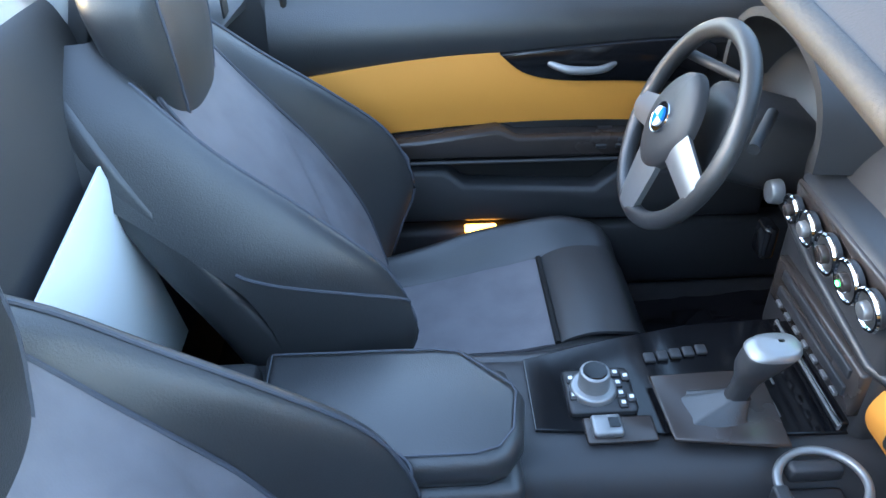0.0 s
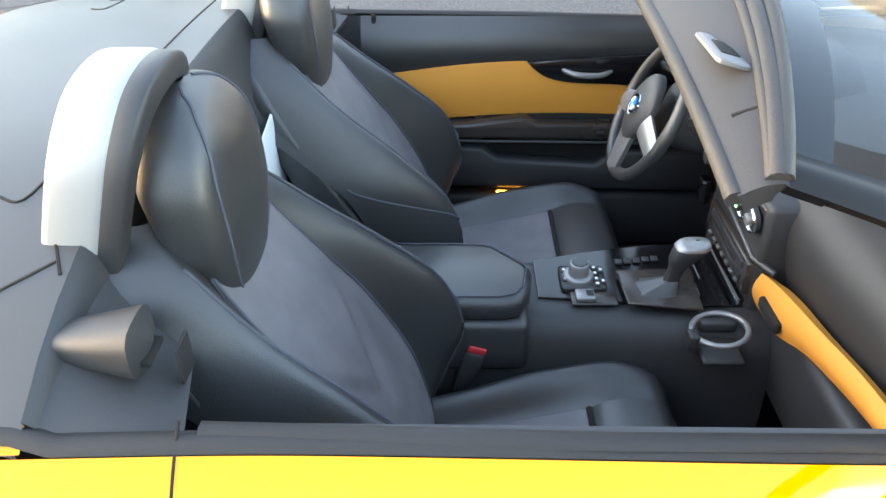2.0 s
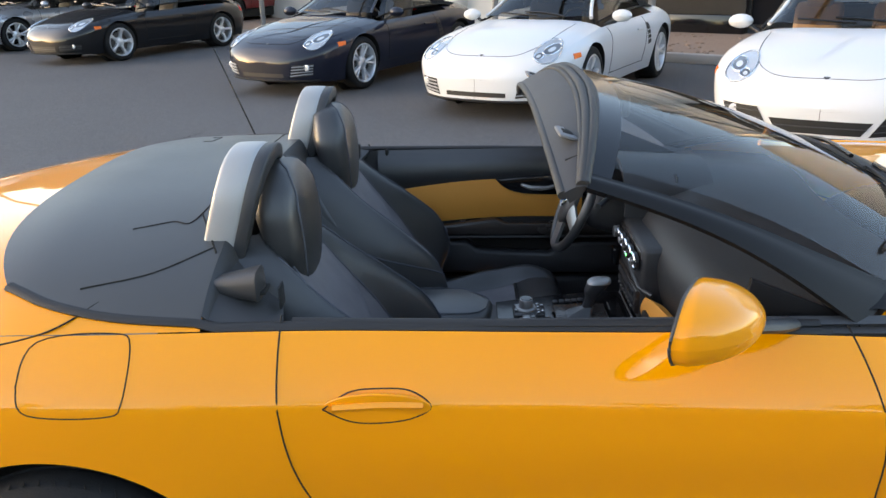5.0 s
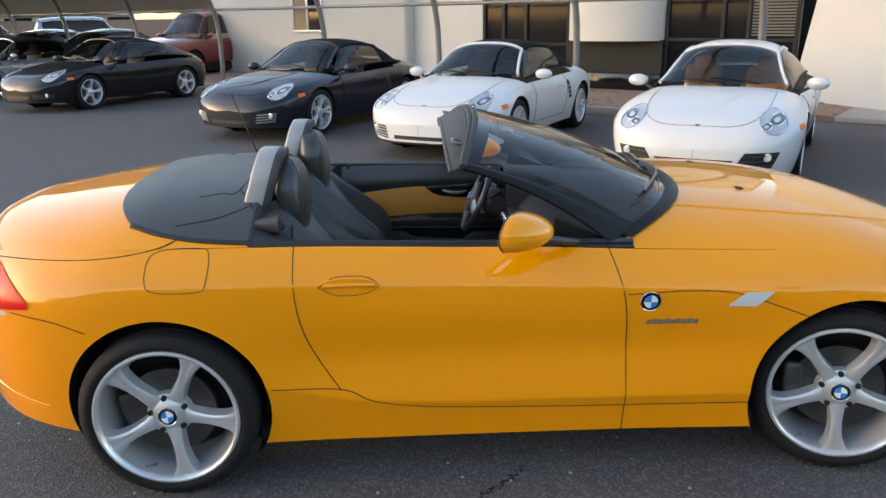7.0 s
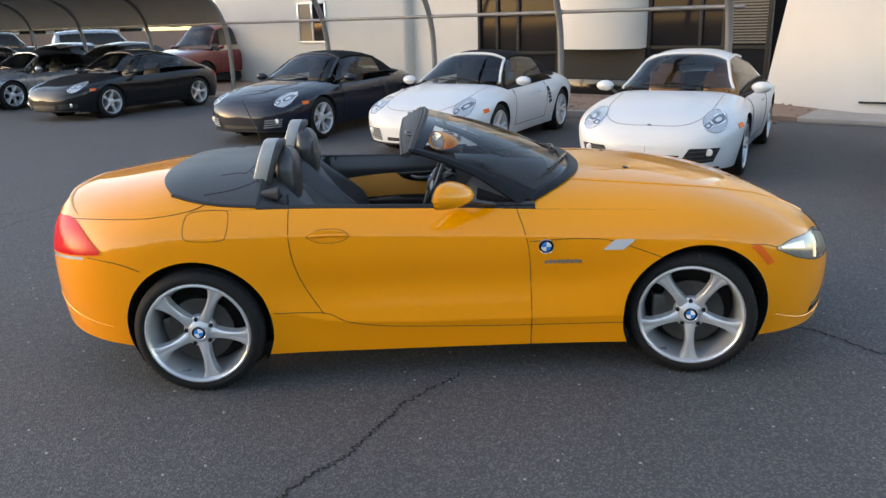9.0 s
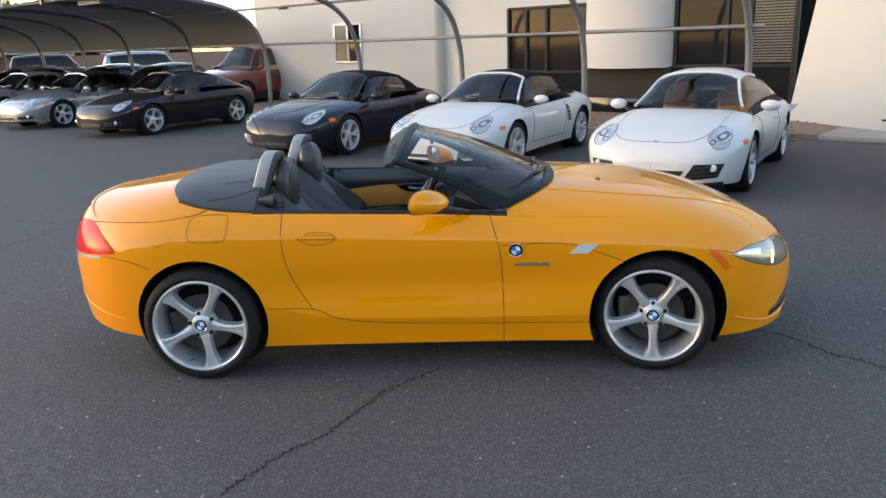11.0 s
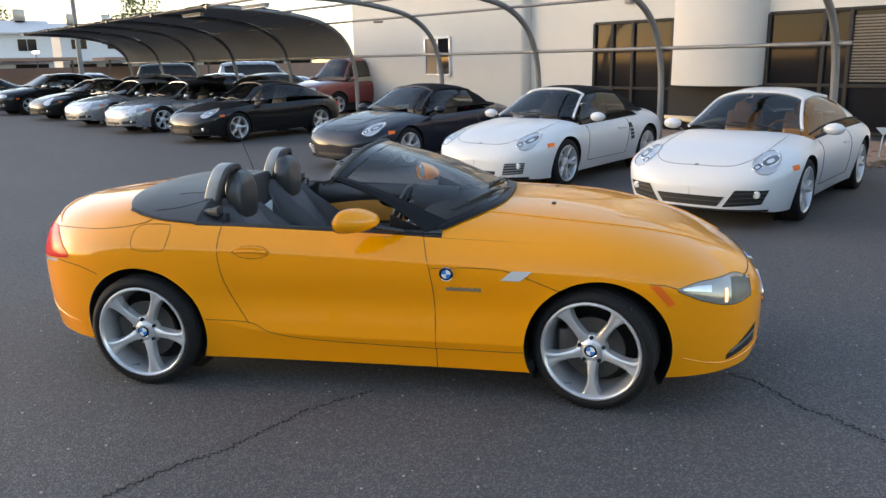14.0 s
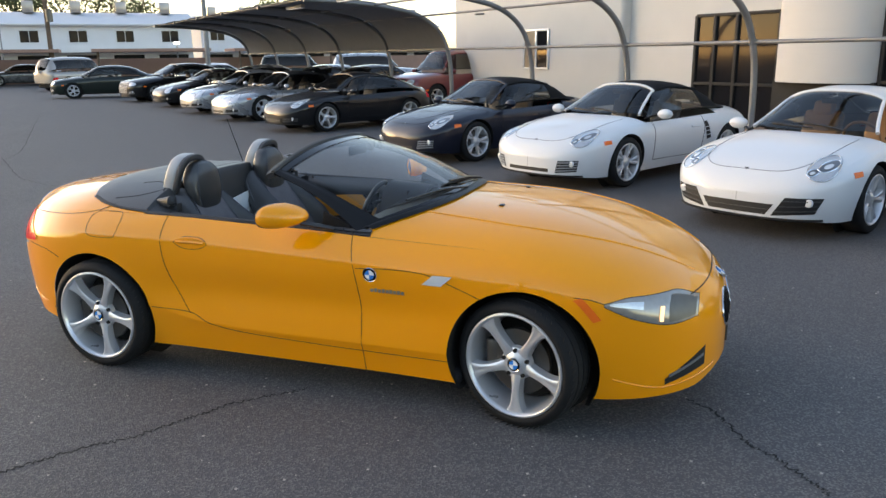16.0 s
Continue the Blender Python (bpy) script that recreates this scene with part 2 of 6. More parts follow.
def smooth_path(pts, n=8, closed=False):
    """Catmull-Rom through points."""
    p = [Vector(a) for a in pts]
    out, k = [], len(p)
    for i in range(k if closed else k - 1):
        a, b, c, d = (p[(i + j) % k] if closed else p[min(max(i + j, 0), k - 1)] for j in (-1, 0, 1, 2))
        for j in range(n):
            t = j / n
            out.append(0.5 * (2 * b + (c - a) * t + (2 * a - 5 * b + 4 * c - d) * t * t + (3 * b - a - 3 * c + d) * t ** 3))
    if not closed:
        out.append(p[-1])
    return out


def tube(pts, r, seg=8, closed=False, flat=1.0, up=(0, 0, 1)):
    """A tube along points; flat squashes it along up."""
    p = [Vector(a) for a in pts]
    n = len(p)
    verts, faces = [], []
    U = Vector(up)
    for i in range(n):
        a, b = (p[i - 1], p[(i + 1) % n]) if closed else (p[max(i - 1, 0)], p[min(i + 1, n - 1)])
        d = (b - a).normalized()
        s = d.cross(U)
        if s.length < 1e-4:
            s = d.cross(Vector((1, 0, 0.01)))
        s.normalize()
        w = s.cross(d)
        rr = r[i] if isinstance(r, (list, tuple)) else r
        for j in range(seg):
            a = 2 * math.pi * j / seg
            verts.append(p[i] + s * (math.cos(a) * rr) + w * (math.sin(a) * rr * flat))
    for i in range(n if closed else n - 1):
        for j in range(seg):
            k, l = (i + 1) % n, (j + 1) % seg
            faces.append((i * seg + j, i * seg + l, k * seg + l, k * seg + j))
    if not closed:
        faces.append(tuple(range(seg - 1, -1, -1)))
        faces.append(tuple((n - 1) * seg + j for j in range(seg)))
    b = bmesh.new()
    vs = [b.verts.new(v) for v in verts]
    for f in faces:
        b.faces.new([vs[i] for i in f])
    return b


def patch(fn, nu, nv, flip=False, thick=0.0):
    """A grid surface fn(u, v) for u, v in 0 to 1, given thickness inwards if asked."""
    verts = [Vector(fn(i / nu, j / nv)) for i in range(nu + 1) for j in range(nv + 1)]
    b = bmesh.new()
    vs = [b.verts.new(v) for v in verts]
    for i in range(nu):
        for j in range(nv):
            q = [vs[i * (nv + 1) + j], vs[i * (nv + 1) + j + 1], vs[(i + 1) * (nv + 1) + j + 1], vs[(i + 1) * (nv + 1) + j]]
            b.faces.new(q[::-1] if flip else q)
    if thick:
        b.normal_update()
        bmesh.ops.solidify(b, geom=b.faces[:], thickness=thick)
    return b


def interp(table, x):
    """Smooth curve through (x, value) pairs, level at peaks."""
    if x <= table[0][0]:
        return table[0][1]
    for i in range(len(table) - 1):
        (x0, a), (x1, b) = table[i], table[i + 1]
        if x <= x1:
            h = x1 - x0
            sl = (b - a) / h

            def tang(j):
                if j <= 0 or j >= len(table) - 1:
                    return sl
                s0 = (table[j][1] - table[j - 1][1]) / (table[j][0] - table[j - 1][0])
                s1 = (table[j + 1][1] - table[j][1]) / (table[j + 1][0] - table[j][0])
                return 0.0 if s0 * s1 <= 0 else 2 * s0 * s1 / (s0 + s1)
            t = (x - x0) / h
            return (2 * t ** 3 - 3 * t * t + 1) * a + (t ** 3 - 2 * t * t + t) * h * tang(i) + (-2 * t ** 3 + 3 * t * t) * b + (t ** 3 - t * t) * h * tang(i + 1)
    return table[-1][1]


def lathe(profile, seg=40, axis="y"):
    """Turns (radius, depth) pairs round an axis through the origin."""
    b = bmesh.new()
    rings = []
    for r, d in profile:
        ring = []
        for j in range(seg):
            a = 2 * math.pi * j / seg
            ring.append(b.verts.new((r * math.cos(a), d, r * math.sin(a)) if axis == "y" else (r * math.cos(a), r * math.sin(a), d)))
        rings.append(ring)
    for p, q in zip(rings, rings[1:]):
        for j in range(seg):
            b.faces.new((p[j], q[j], q[(j + 1) % seg], p[(j + 1) % seg]))
    return b


def prism(outline, depth, m=None, bev=0.0):
    """A flat outline in x, z pushed through y by depth, with bevelled rims."""
    b = bmesh.new()
    vs = [b.verts.new((x, 0, z)) for x, z in outline]
    f = b.faces.new(vs)
    r = bmesh.ops.extrude_face_region(b, geom=[f])
    for v in [g for g in r["geom"] if isinstance(g, bmesh.types.BMVert)]:
        v.co.y += depth
    bmesh.ops.recalc_face_normals(b, faces=b.faces[:])
    if bev:
        es = [e for e in b.edges if abs(e.verts[0].co.y - e.verts[1].co.y) < 1e-6]
        bmesh.ops.bevel(b, geom=es, offset=bev, segments=2, affect="EDGES", profile=0.5)
    return moved(b, m) if m is not None else b


# ---- car bodies ----
class Shell:
    """A car's outer skin, given by short curves along its length: x forward, y to its left, z up."""

    def __init__(s, front, rear, width, top, mid, low, n=2.6, fx=1.5, rx=1.5, tuck=0.05, pw=2.6, waist=0.0, beta=0.885):
        s.front, s.rear, s.width, s.topt, s.midt, s.lowt = front, rear, width, top, mid, low
        s.n, s.fx, s.rx, s.tuck, s.pw, s.waist, s.beta = n, fx, rx, tuck, pw, waist, beta

    def w(s, x):
        w = interp(s.width, x)
        if x > s.fx:
            w *= max(0.0, 1 - min(1, (x - s.fx) / (s.front - s.fx)) ** s.pw) ** (1 / s.pw)
        if x < -s.rx:
            w *= max(0.0, 1 - min(1, (-x - s.rx) / (s.rear - s.rx)) ** s.pw) ** (1 / s.pw)
        return max(w, 0.002)

    def top(s, x, y):
        zm, zt = interp(s.midt, x), interp(s.topt, x)
        return zm + (zt - zm) * max(0.0, 1 - min(1, abs(y) / s.w(x)) ** s.n) ** (1 / s.n)

    def side(s, x, z):
        zm, zt, zb, w = interp(s.midt, x), interp(s.topt, x), interp(s.lowt, x), s.w(x)
        if z >= zm:
            y = w * max(0.0, 1 - min(1, (z - zm) / max(zt - zm, 1e-3)) ** s.n) ** (1 / s.n)
        else:
            y = w - s.tuck * ((zm - z) / max(zm - zb, 1e-3)) ** 2 * min(1, w / 0.5)
        if s.waist:
            f = max(0.0, 1 - ((x - 0.05) / 1.05) ** 4)
            y -= 0.8 * s.waist * f * math.exp(-(((z - 0.5) / 0.11) ** 2))
            # shoulder crease with a scoop under it, and the sill crease that rises to the rear
            d = z - interp([(-1.7, 0.80), (-0.6, 0.778), (0.4, 0.742), (1.2, 0.70)], x)
            g = max(0.0, 1 - abs((x + 0.2) / 1.35) ** 4)
            y += 0.5 * s.waist * g * math.exp(d / 0.05 if d < 0 else -d / 0.12)
            d = z - interp([(-0.9, 0.40), (-0.5, 0.325), (0.0, 0.31), (0.95, 0.31)], x)
            y += 0.6 * s.waist * f * math.exp(d / 0.05 if d < 0 else -d / 0.075)
        return y

    def belt(s, x):
        return s.top(x, s.beta * s.w(x))

    def side_patch(s, lo, hi, sg, nu, nv, zlo=None, zhi=None, endf=False, endr=False):
        """A piece of flank between two upright cuts lo(z) and hi(z)."""
        def fn(u, v):
            za = 0.2 + 0.7 * v
            a, b = lo(za), hi(za)
            k = math.sin(u * math.pi / 2) if endf else (1 - math.cos(u * math.pi / 2) if endr else u)
            x = a + (b - a) * k
            z0 = interp(s.lowt, x) if zlo is None else zlo(x)
            z1 = s.belt(x) if zhi is None else zhi(x)
            z = z0 + (z1 - z0) * v
            return (x, sg * s.side(x, z), z)
        return patch(fn, nu, nv, flip=sg < 0)

    def top_patch(s, lo, hi, nu, nv, endf=False, endr=False, lift=0.0):
        def fn(u, v):
            q = 2 * v - 1
            a, b = lo(q), hi(q)
            k = math.sin(u * math.pi / 2) if endf else (1 - math.cos(u * math.pi / 2) if endr else u)
            x = a + (b - a) * k
            y = q * s.beta * s.w(x)
            return (x, y, s.top(x, y) + lift)
        return patch(fn, nu, nv, flip=True)

    def line(s, pts, sg, r=0.0019, n=8, out=0.0):
        """A gap or bead that follows the flank through (x, z) points."""
        p = smooth_path([(x, 0, z) for x, z in pts], n)
        return tube([(q.x, sg * (s.side(q.x, q.z) + out), q.z) for q in p], r, 6)


def cut_arch(bm, shell, sg, cx, cz, r):
    """Opens a round wheel arch and draws the rim of the skin onto its circle."""
    ins = {v for v in bm.verts if math.hypot(v.co.x - cx, v.co.z - cz) < r}
    bmesh.ops.delete(bm, geom=[f for f in bm.faces if all(v in ins for v in f.verts)], context="FACES")
    for v in bm.verts:
        d = math.hypot(v.co.x - cx, v.co.z - cz)
        if d < r and v.link_faces:
            k = r / max(d, 1e-4)
            v.co.x, v.co.z = cx + (v.co.x - cx) * k, cz + (v.co.z - cz) * k
            v.co.y = sg * shell.side(v.co.x, v.co.z)
    bmesh.ops.delete(bm, geom=[v for v in bm.verts if not v.link_faces], context="VERTS")
    return bm


def arch_liner(shell, sg, cx, cz, r, depth=0.32):
    """The dark inside of a wheel arch: rim, barrel and back."""
    def fn(u, v):
        a = math.radians(-35 + 250 * u)
        x, z = cx + r * math.cos(a), cz + r * math.sin(a)
        y = shell.side(x, max(z, 0.16)) - 0.004
        return (x, sg * (y - depth * v), max(z, 0.12))
    b = patch(fn, 40, 3, flip=sg > 0)
    back = cyl(r, r, 0.01, 40)
    moved(back, Matrix.Translation((cx, sg * (shell.w(cx) - depth + 0.02), cz)) @ Matrix.Rotation(math.pi / 2, 4, "X"))
    join(b, back)
    return b


def wheel(name, parent, m, r=0.323, width=0.24, rim=0.262, spokes=5, bolts=True, detail=2, rimmat=None, twin=False):
    """A road wheel; its outer face looks along -y. tyre > rim, hub cap, brake disc, caliper, bolts."""
    hw, sg = width / 2, 48 if detail > 1 else 28
    prof = [(rim - 0.012, -hw + 0.03), (rim + 0.004, -hw + 0.006), (rim + 0.02, -hw), (r - 0.03, -hw + 0.004), (r - 0.01, -hw + 0.018), (r - 0.002, -hw + 0.035)]
    if detail > 1:
        for g in (-0.055, 0.0, 0.055):
            prof += [(r, g - 0.006), (r - 0.007, g - 0.004), (r - 0.007, g + 0.004), (r, g + 0.006)]
    prof += [(r - 0.002, hw - 0.035), (r - 0.02, hw - 0.006), (rim, hw)]
    tyre = part(name, lathe(prof, sg), TYRE, parent)
    tyre.matrix_local = m
    if detail > 1:
        lug = bmesh.new()
        for k in range(64):
            for g, sk in ((-0.085, 0.5), (0.085, -0.5)):
                b = box(-0.0012, 0.0012, -0.024, 0.024, -0.003, 0.0015)
                a = 2 * math.pi * k / 64
                moved(b, Matrix.Rotation(a, 4, "Y") @ Matrix.Translation((0, g, r - 0.004)) @ Matrix.Rotation(sk, 4, "Z"))
                join(lug, b)
        tagged(part("tread", lug, GAP, tyre), kind="stuff")
    rm = rimmat or ALLOY
    o = -hw
    part("rim_barrel", lathe([(rim - 0.019, o + 0.03), (rim - 0.035, o + 0.09), (rim - 0.04, hw - 0.02), (rim, hw - 0.004)], sg), rm, tyre)
    b = lathe([(rim + 0.004, o + 0.012), (rim, o + 0.004), (rim - 0.008, o + 0.002), (rim - 0.016, o + 0.008), (rim - 0.02, o + 0.032)], sg)
    bmesh.ops.recalc_face_normals(b, faces=b.faces[:])
    for k in range(spokes):
        arms = ((-0.13, 0.018), (0.13, 0.018)) if twin else ((0.0, 0.025),)
        for off, hwid in arms:
            def fn(u, v, off=off, hwid=hwid):
                rr = 0.035 + (rim - 0.05) * u
                a = off * (0.5 + u) * 1.0
                wd_ = hwid * (0.9 * (1.15 - 1.5 * u + 2.5 * u * u) if twin else interp([(0, 2.0), (0.2, 1.25), (0.5, 0.95), (0.75, 1.2), (0.9, 1.75), (1, 2.7)], u))
                q = 2 * v - 1
                px = q * wd_ + math.sin(a) * rr
                dep = o + 0.03 - 0.016 * u + 0.010 * abs(q) ** 2 + 0.012 * (1 - u) ** 3 + (0.0 if twin else 0.008 * max(0.0, 1 - abs(q) / 0.45) * max(0.0, u - 0.35) / 0.65)
                if abs(q) > 0.9:
                    dep += 0.04
                return (px, dep, rr)
            sp = patch(fn, 12, 10)
            moved(sp, Matrix.Rotation(2 * math.pi * (k + 0.5 * (spokes % 2)) / spokes, 4, "Y"))
            join(b, sp)
    hub = lathe([(0.001, o + 0.028), (0.046, o + 0.03), (0.06, o + 0.04), (0.08, o + 0.046), (0.086, o + 0.07)], 30)
    join(b, hub)
    part("rim", b, rm, tyre)
    if detail > 0:
        d = lathe([(0.06, o + 0.075), (0.165, o + 0.075), (0.165, o + 0.1), (0.06, o + 0.1)], 36)
        join(d, lathe([(0.001, o + 0.06), (0.075, o + 0.06), (0.078, o + 0.1)], 24))
        part("brake_disc", d, DISC, tyre)
        bk = lathe([(0.001, o + 0.19), (rim - 0.045, o + 0.19), (rim - 0.045, o + 0.195)], 30)
        part("backing_plate", bk, GAP, tyre)
    return tyre


def roundel(parent, m, r, name="badge"):
    """A plain round badge: dark ring, bright edge and four quarter fields."""
    b = moved(lathe([(0.0005, -0.004), (r * 0.92, -0.004), (r, -0.0015), (r, 0.002)], 28), m)
    ring = part(name, b, GLOSSB, parent, "round badge with blue and white quarter fields")
    part("rim_ring", moved(lathe([(r * 0.97, -0.004), (r * 1.02, -0.005), (r * 1.05, -0.002), (r * 1.05, 0.002)], 28), m), CHROME, ring)
    for k in range(4):
        q = bmesh.new()
        c = q.verts.new((0, -0.0085, 0))
        vs = [q.verts.new((r * 0.66 * math.cos(a), -0.0085, r * 0.66 * math.sin(a))) for a in [math.pi / 2 * (k + j / 8) for j in range(9)]]
        for a, b2 in zip(vs, vs[1:]):
            q.faces.new((c, a, b2))
        rim_ = [q.verts.new((v_.co.x, -0.003, v_.co.z)) for v_ in vs]
        for i_ in range(8):
            q.faces.new((vs[i_], rim_[i_], rim_[i_ + 1], vs[i_ + 1]))
        bmesh.ops.recalc_face_normals(q, faces=q.faces[:])
        part("quarter_field", moved(q, m), BLUE if k % 2 else WHITEE, ring, smooth=False)
    return ring


# ---- the yellow roadster ----
Z = Shell(2.20, 2.185,
          [(-1.6, 0.885), (-1.2, 0.897), (-0.6, 0.874), (0.4, 0.866), (1.2, 0.886), (1.6, 0.88)],
          [(-2.185, 0.60), (-2.165, 0.70), (-2.12, 0.775), (-2.085, 0.86), (-2.05, 0.925), (-1.98, 0.955), (-1.9, 0.967), (-1.6, 1.01), (-1.3, 1.05), (-0.9, 1.055), (0.0, 1.04), (0.5, 1.0), (0.75, 0.985), (1.0, 0.972), (1.25, 0.95), (1.5, 0.905), (1.77, 0.828), (1.95, 0.75), (2.1, 0.655), (2.17, 0.56), (2.20, 0.46)],
          [(-2.165, 0.55), (-1.5, 0.68), (-0.8, 0.66), (0.0, 0.625), (1.2, 0.64), (1.7, 0.58), (2.20, 0.40)],
          [(-2.165, 0.36), (-2.08, 0.29), (-1.9, 0.245), (-1.66, 0.22), (-0.86, 0.15), (0.93, 0.15), (1.68, 0.16), (2.05, 0.17), (2.20, 0.24)],
          waist=0.034, tuck=0.05, pw=2.35, fx=1.45, rx=1.4)
car = thing("roadster", "amber-yellow open two-seat roadster parked on grey asphalt", "car")
DOOR_R = [(0.15, -0.60), (0.37, -0.62), (0.5, -0.70), (0.62, -0.745), (0.75, -0.765), (0.92, -0.77)]
DOOR_F = [(0.15, 0.43), (0.5, 0.425), (0.7, 0.405), (0.88, 0.355)]
RA, FA = (-1.248, 0.305, 0.368), (1.27, 0.30, 0.375)


def door_rear(z):
    return interp(DOOR_R, z)


def door_front(z):
    return interp(DOOR_F, z)


def tonneau_edge(q):
    return -1.36 - 0.13 * (1 - abs(q) ** 4)


def deck_edge(q):
    return -0.93


def screen_base(q):
    return 0.73 - 0.35 * abs(q) ** 3.2


for sg in (-1, 1):
    side = "near" if sg < 0 else "far"
    qp = cut_arch(Z.side_patch(lambda z: -2.185, door_rear, sg, 120, 84, endr=True), Z, sg, *RA)
    part("rear_quarter_panel", qp, YELLOW, car)
    fp = cut_arch(Z.side_patch(door_front, lambda z: 2.20, sg, 140, 84, endf=True), Z, sg, *FA)
    part("front_wing", fp, YELLOW, car)
    dp = part("door", Z.side_patch(door_rear, door_front, sg, 60, 84), YELLOW, car)
    part("arch_liner", arch_liner(Z, sg, *RA), GAP, car)
    part("arch_liner", arch_liner(Z, sg, *FA), GAP, car)
    for pts in ([(z_, x_) for x_, z_ in DOOR_R[1:]], [(z_, x_) for x_, z_ in DOOR_F]):
        part("panel_gap", Z.line([(b_, a_) for a_, b_ in [(p[1], p[0]) for p in pts]], sg), GAP, car)
    part("panel_gap", Z.line([(-0.87, 0.385), (-0.62, 0.375), (-0.5, 0.325), (-0.3, 0.292), (0.1, 0.275), (0.43, 0.268), (0.9, 0.268)], sg), GAP, car)
    # bonnet shut line over the wing, from the door to the headlamp
    part("panel_gap", Z.line([(0.415, 0.715), (0.62, 0.725), (0.8, 0.715), (0.95, 0.665), (1.08, 0.615)], sg), GAP, car)
    part("panel_gap", Z.line([(1.515, 0.668), (1.59, 0.662), (1.66, 0.642)], sg), GAP, car)
    # boot shut line and rear bumper line
    part("panel_gap", Z.line([(-1.15, 0.945), (-1.25, 0.905), (-1.45, 0.878), (-1.75, 0.862), (-1.95, 0.845)], sg), GAP, car)
    part("panel_gap", Z.line([(-1.50, 0.63), (-1.62, 0.67), (-1.78, 0.69)], sg), GAP, car)
    part("door_handle", moved(prism([(0.105 * math.cos(a), 0.033 * math.sin(a)) for a in [2 * math.pi * k / 28 for k in range(28)]], 0.006, None, 0.002), Matrix.Translation((-0.575, sg * (Z.side(-0.575, 0.775) + (0.001 if sg < 0 else -0.005)), 0.775)) @ Matrix.Rotation(sg * -0.12, 4, "X")), YELLOW, dp)
    part("handle_gap", Z.line([(-0.68, 0.775), (-0.63, 0.803), (-0.575, 0.808), (-0.51, 0.803), (-0.47, 0.775), (-0.51, 0.75), (-0.575, 0.742), (-0.63, 0.748), (-0.68, 0.775)], sg, 0.0015, 5), GAP, dp)
    part("handle_bar", Z.line([(-0.66, 0.779), (-0.57, 0.781), (-0.485, 0.779)], sg, 0.010, 6, 0.001), YELLOW, dp)

# fuel flap on the near flank
part("fuel_flap", Z.line([(-1.275, 0.83), (-1.25, 0.895), (-1.10, 0.905), (-1.06, 0.885), (-1.065, 0.80), (-1.10, 0.775), (-1.25, 0.78), (-1.275, 0.83)], -1, 0.0015, 6), GAP, car)
part("boot_lid", Z.top_patch(lambda q: -2.185, lambda q: -1.2, 60, 40, endr=True), YELLOW, car)
part("bonnet", Z.top_patch(screen_base, lambda q: 2.20, 80, 48, endf=True), YELLOW, car)
def cover_half(x):
    """Half width of the folded-roof cover, rounded at its rear corners."""
    return Z.w(x) * interp([(-1.36, 0.77), (-1.25, 0.825), (-1.1, 0.86), (-0.93, 0.875)], x)


def cover(u, v):
    q = 2 * v - 1
    x = tonneau_edge(q) + (deck_edge(q) - tonneau_edge(q)) * u
    y = q * cover_half(x)
    return (x, y, Z.top(x, y) + 0.004)


for sg in (-1, 1):
    part("shoulder", patch(lambda u, v: (lambda x, y: (x, sg * y, Z.top(x, y)))(-1.2 + 0.27 * u, (cover_half(-1.2 + 0.27 * u) - 0.02) * (1 - v) + Z.beta * Z.w(-1.2 + 0.27 * u) * v), 20, 4, flip=sg < 0), YELLOW, car)
part("tonneau_panel", patch(cover, 30, 40, flip=True), TONNEAU, car, "dark grey folded-roof cover panel")
# belt trims along the doors and around the tonneau
for sg in (-1, 1):
    bt = [(x, sg * ((cover_half(x) if x < -0.93 else Z.beta * Z.w(x)) - 0.01), Z.top(x, cover_half(x) if x < -0.93 else Z.beta * Z.w(x)) + 0.002) for x in [-1.36 + 1.68 * k / 40 for k in range(41)]]
    part("belt_seal", tube(bt, 0.016, 8, flat=0.6), RUBBER, car, "worn black rubber weather strip")

# wheels, the front pair steered a little to the right
for x, y, sg, st in ((-1.248, 0.79, -1, 0), (1.262, 0.78, -1, -15), (-1.248, 0.79, 1, 0), (1.262, 0.78, 1, -15)):
    m = pose(x, sg * y, 0.302, 0, -10 if x < 0 else -2, st) if sg < 0 else pose(x, sg * y, 0.305, 0, 0, 180 + st)
    if sg < 0:
        w_ = wheel("wheel", car, m, width=0.25 if x < 0 else 0.225)
        roundel(w_, Matrix.Translation((0, -(0.125 if x < 0 else 0.1125) + 0.024, 0)), 0.034, "hub_badge")
        for k in range(5):
            a = 2 * math.pi * k / 5
            # near-black studs: the shade inside the bolt holes is put into colour
            part("bolt_hole_dark", moved(cyl(0.011, 0.010, 0.014, 10), Matrix.Translation((0.066 * math.sin(a), -(0.125 if x < 0 else 0.1125) + 0.046, 0.066 * math.cos(a))) @ Matrix.Rotation(math.pi / 2, 4, "X")), GAP, w_)
        cb = box(-0.19, -0.115, -0.04, 0.03, -0.09, 0.09, 0.015)
        part("brake_caliper", cb, DISC, w_)
    else:
        wheel("wheel", car, m, width=0.24, detail=1)

# windscreen: base curve on the cowl, header curve above
def scr_base(q):
    x = screen_base(q)
    y = q * Z.beta * Z.w(x) * 0.985
    return Vector((x, y, Z.top(x, y) + 0.002))


def scr_head(q):
    return Vector((-0.072 - 0.083 * abs(q) ** 2.3, q * 0.655, 1.27 - 0.13 * abs(q) ** 2.6))


def screen(u, v, lift=0.0):
    q = 2 * v - 1
    a, b = scr_base(q), scr_head(q)
    p = a.lerp(b, u)
    bow = 0.035 * math.sin(math.pi * u)
    return p + Vector((0.5, 0, 0.8)) * (bow + lift)


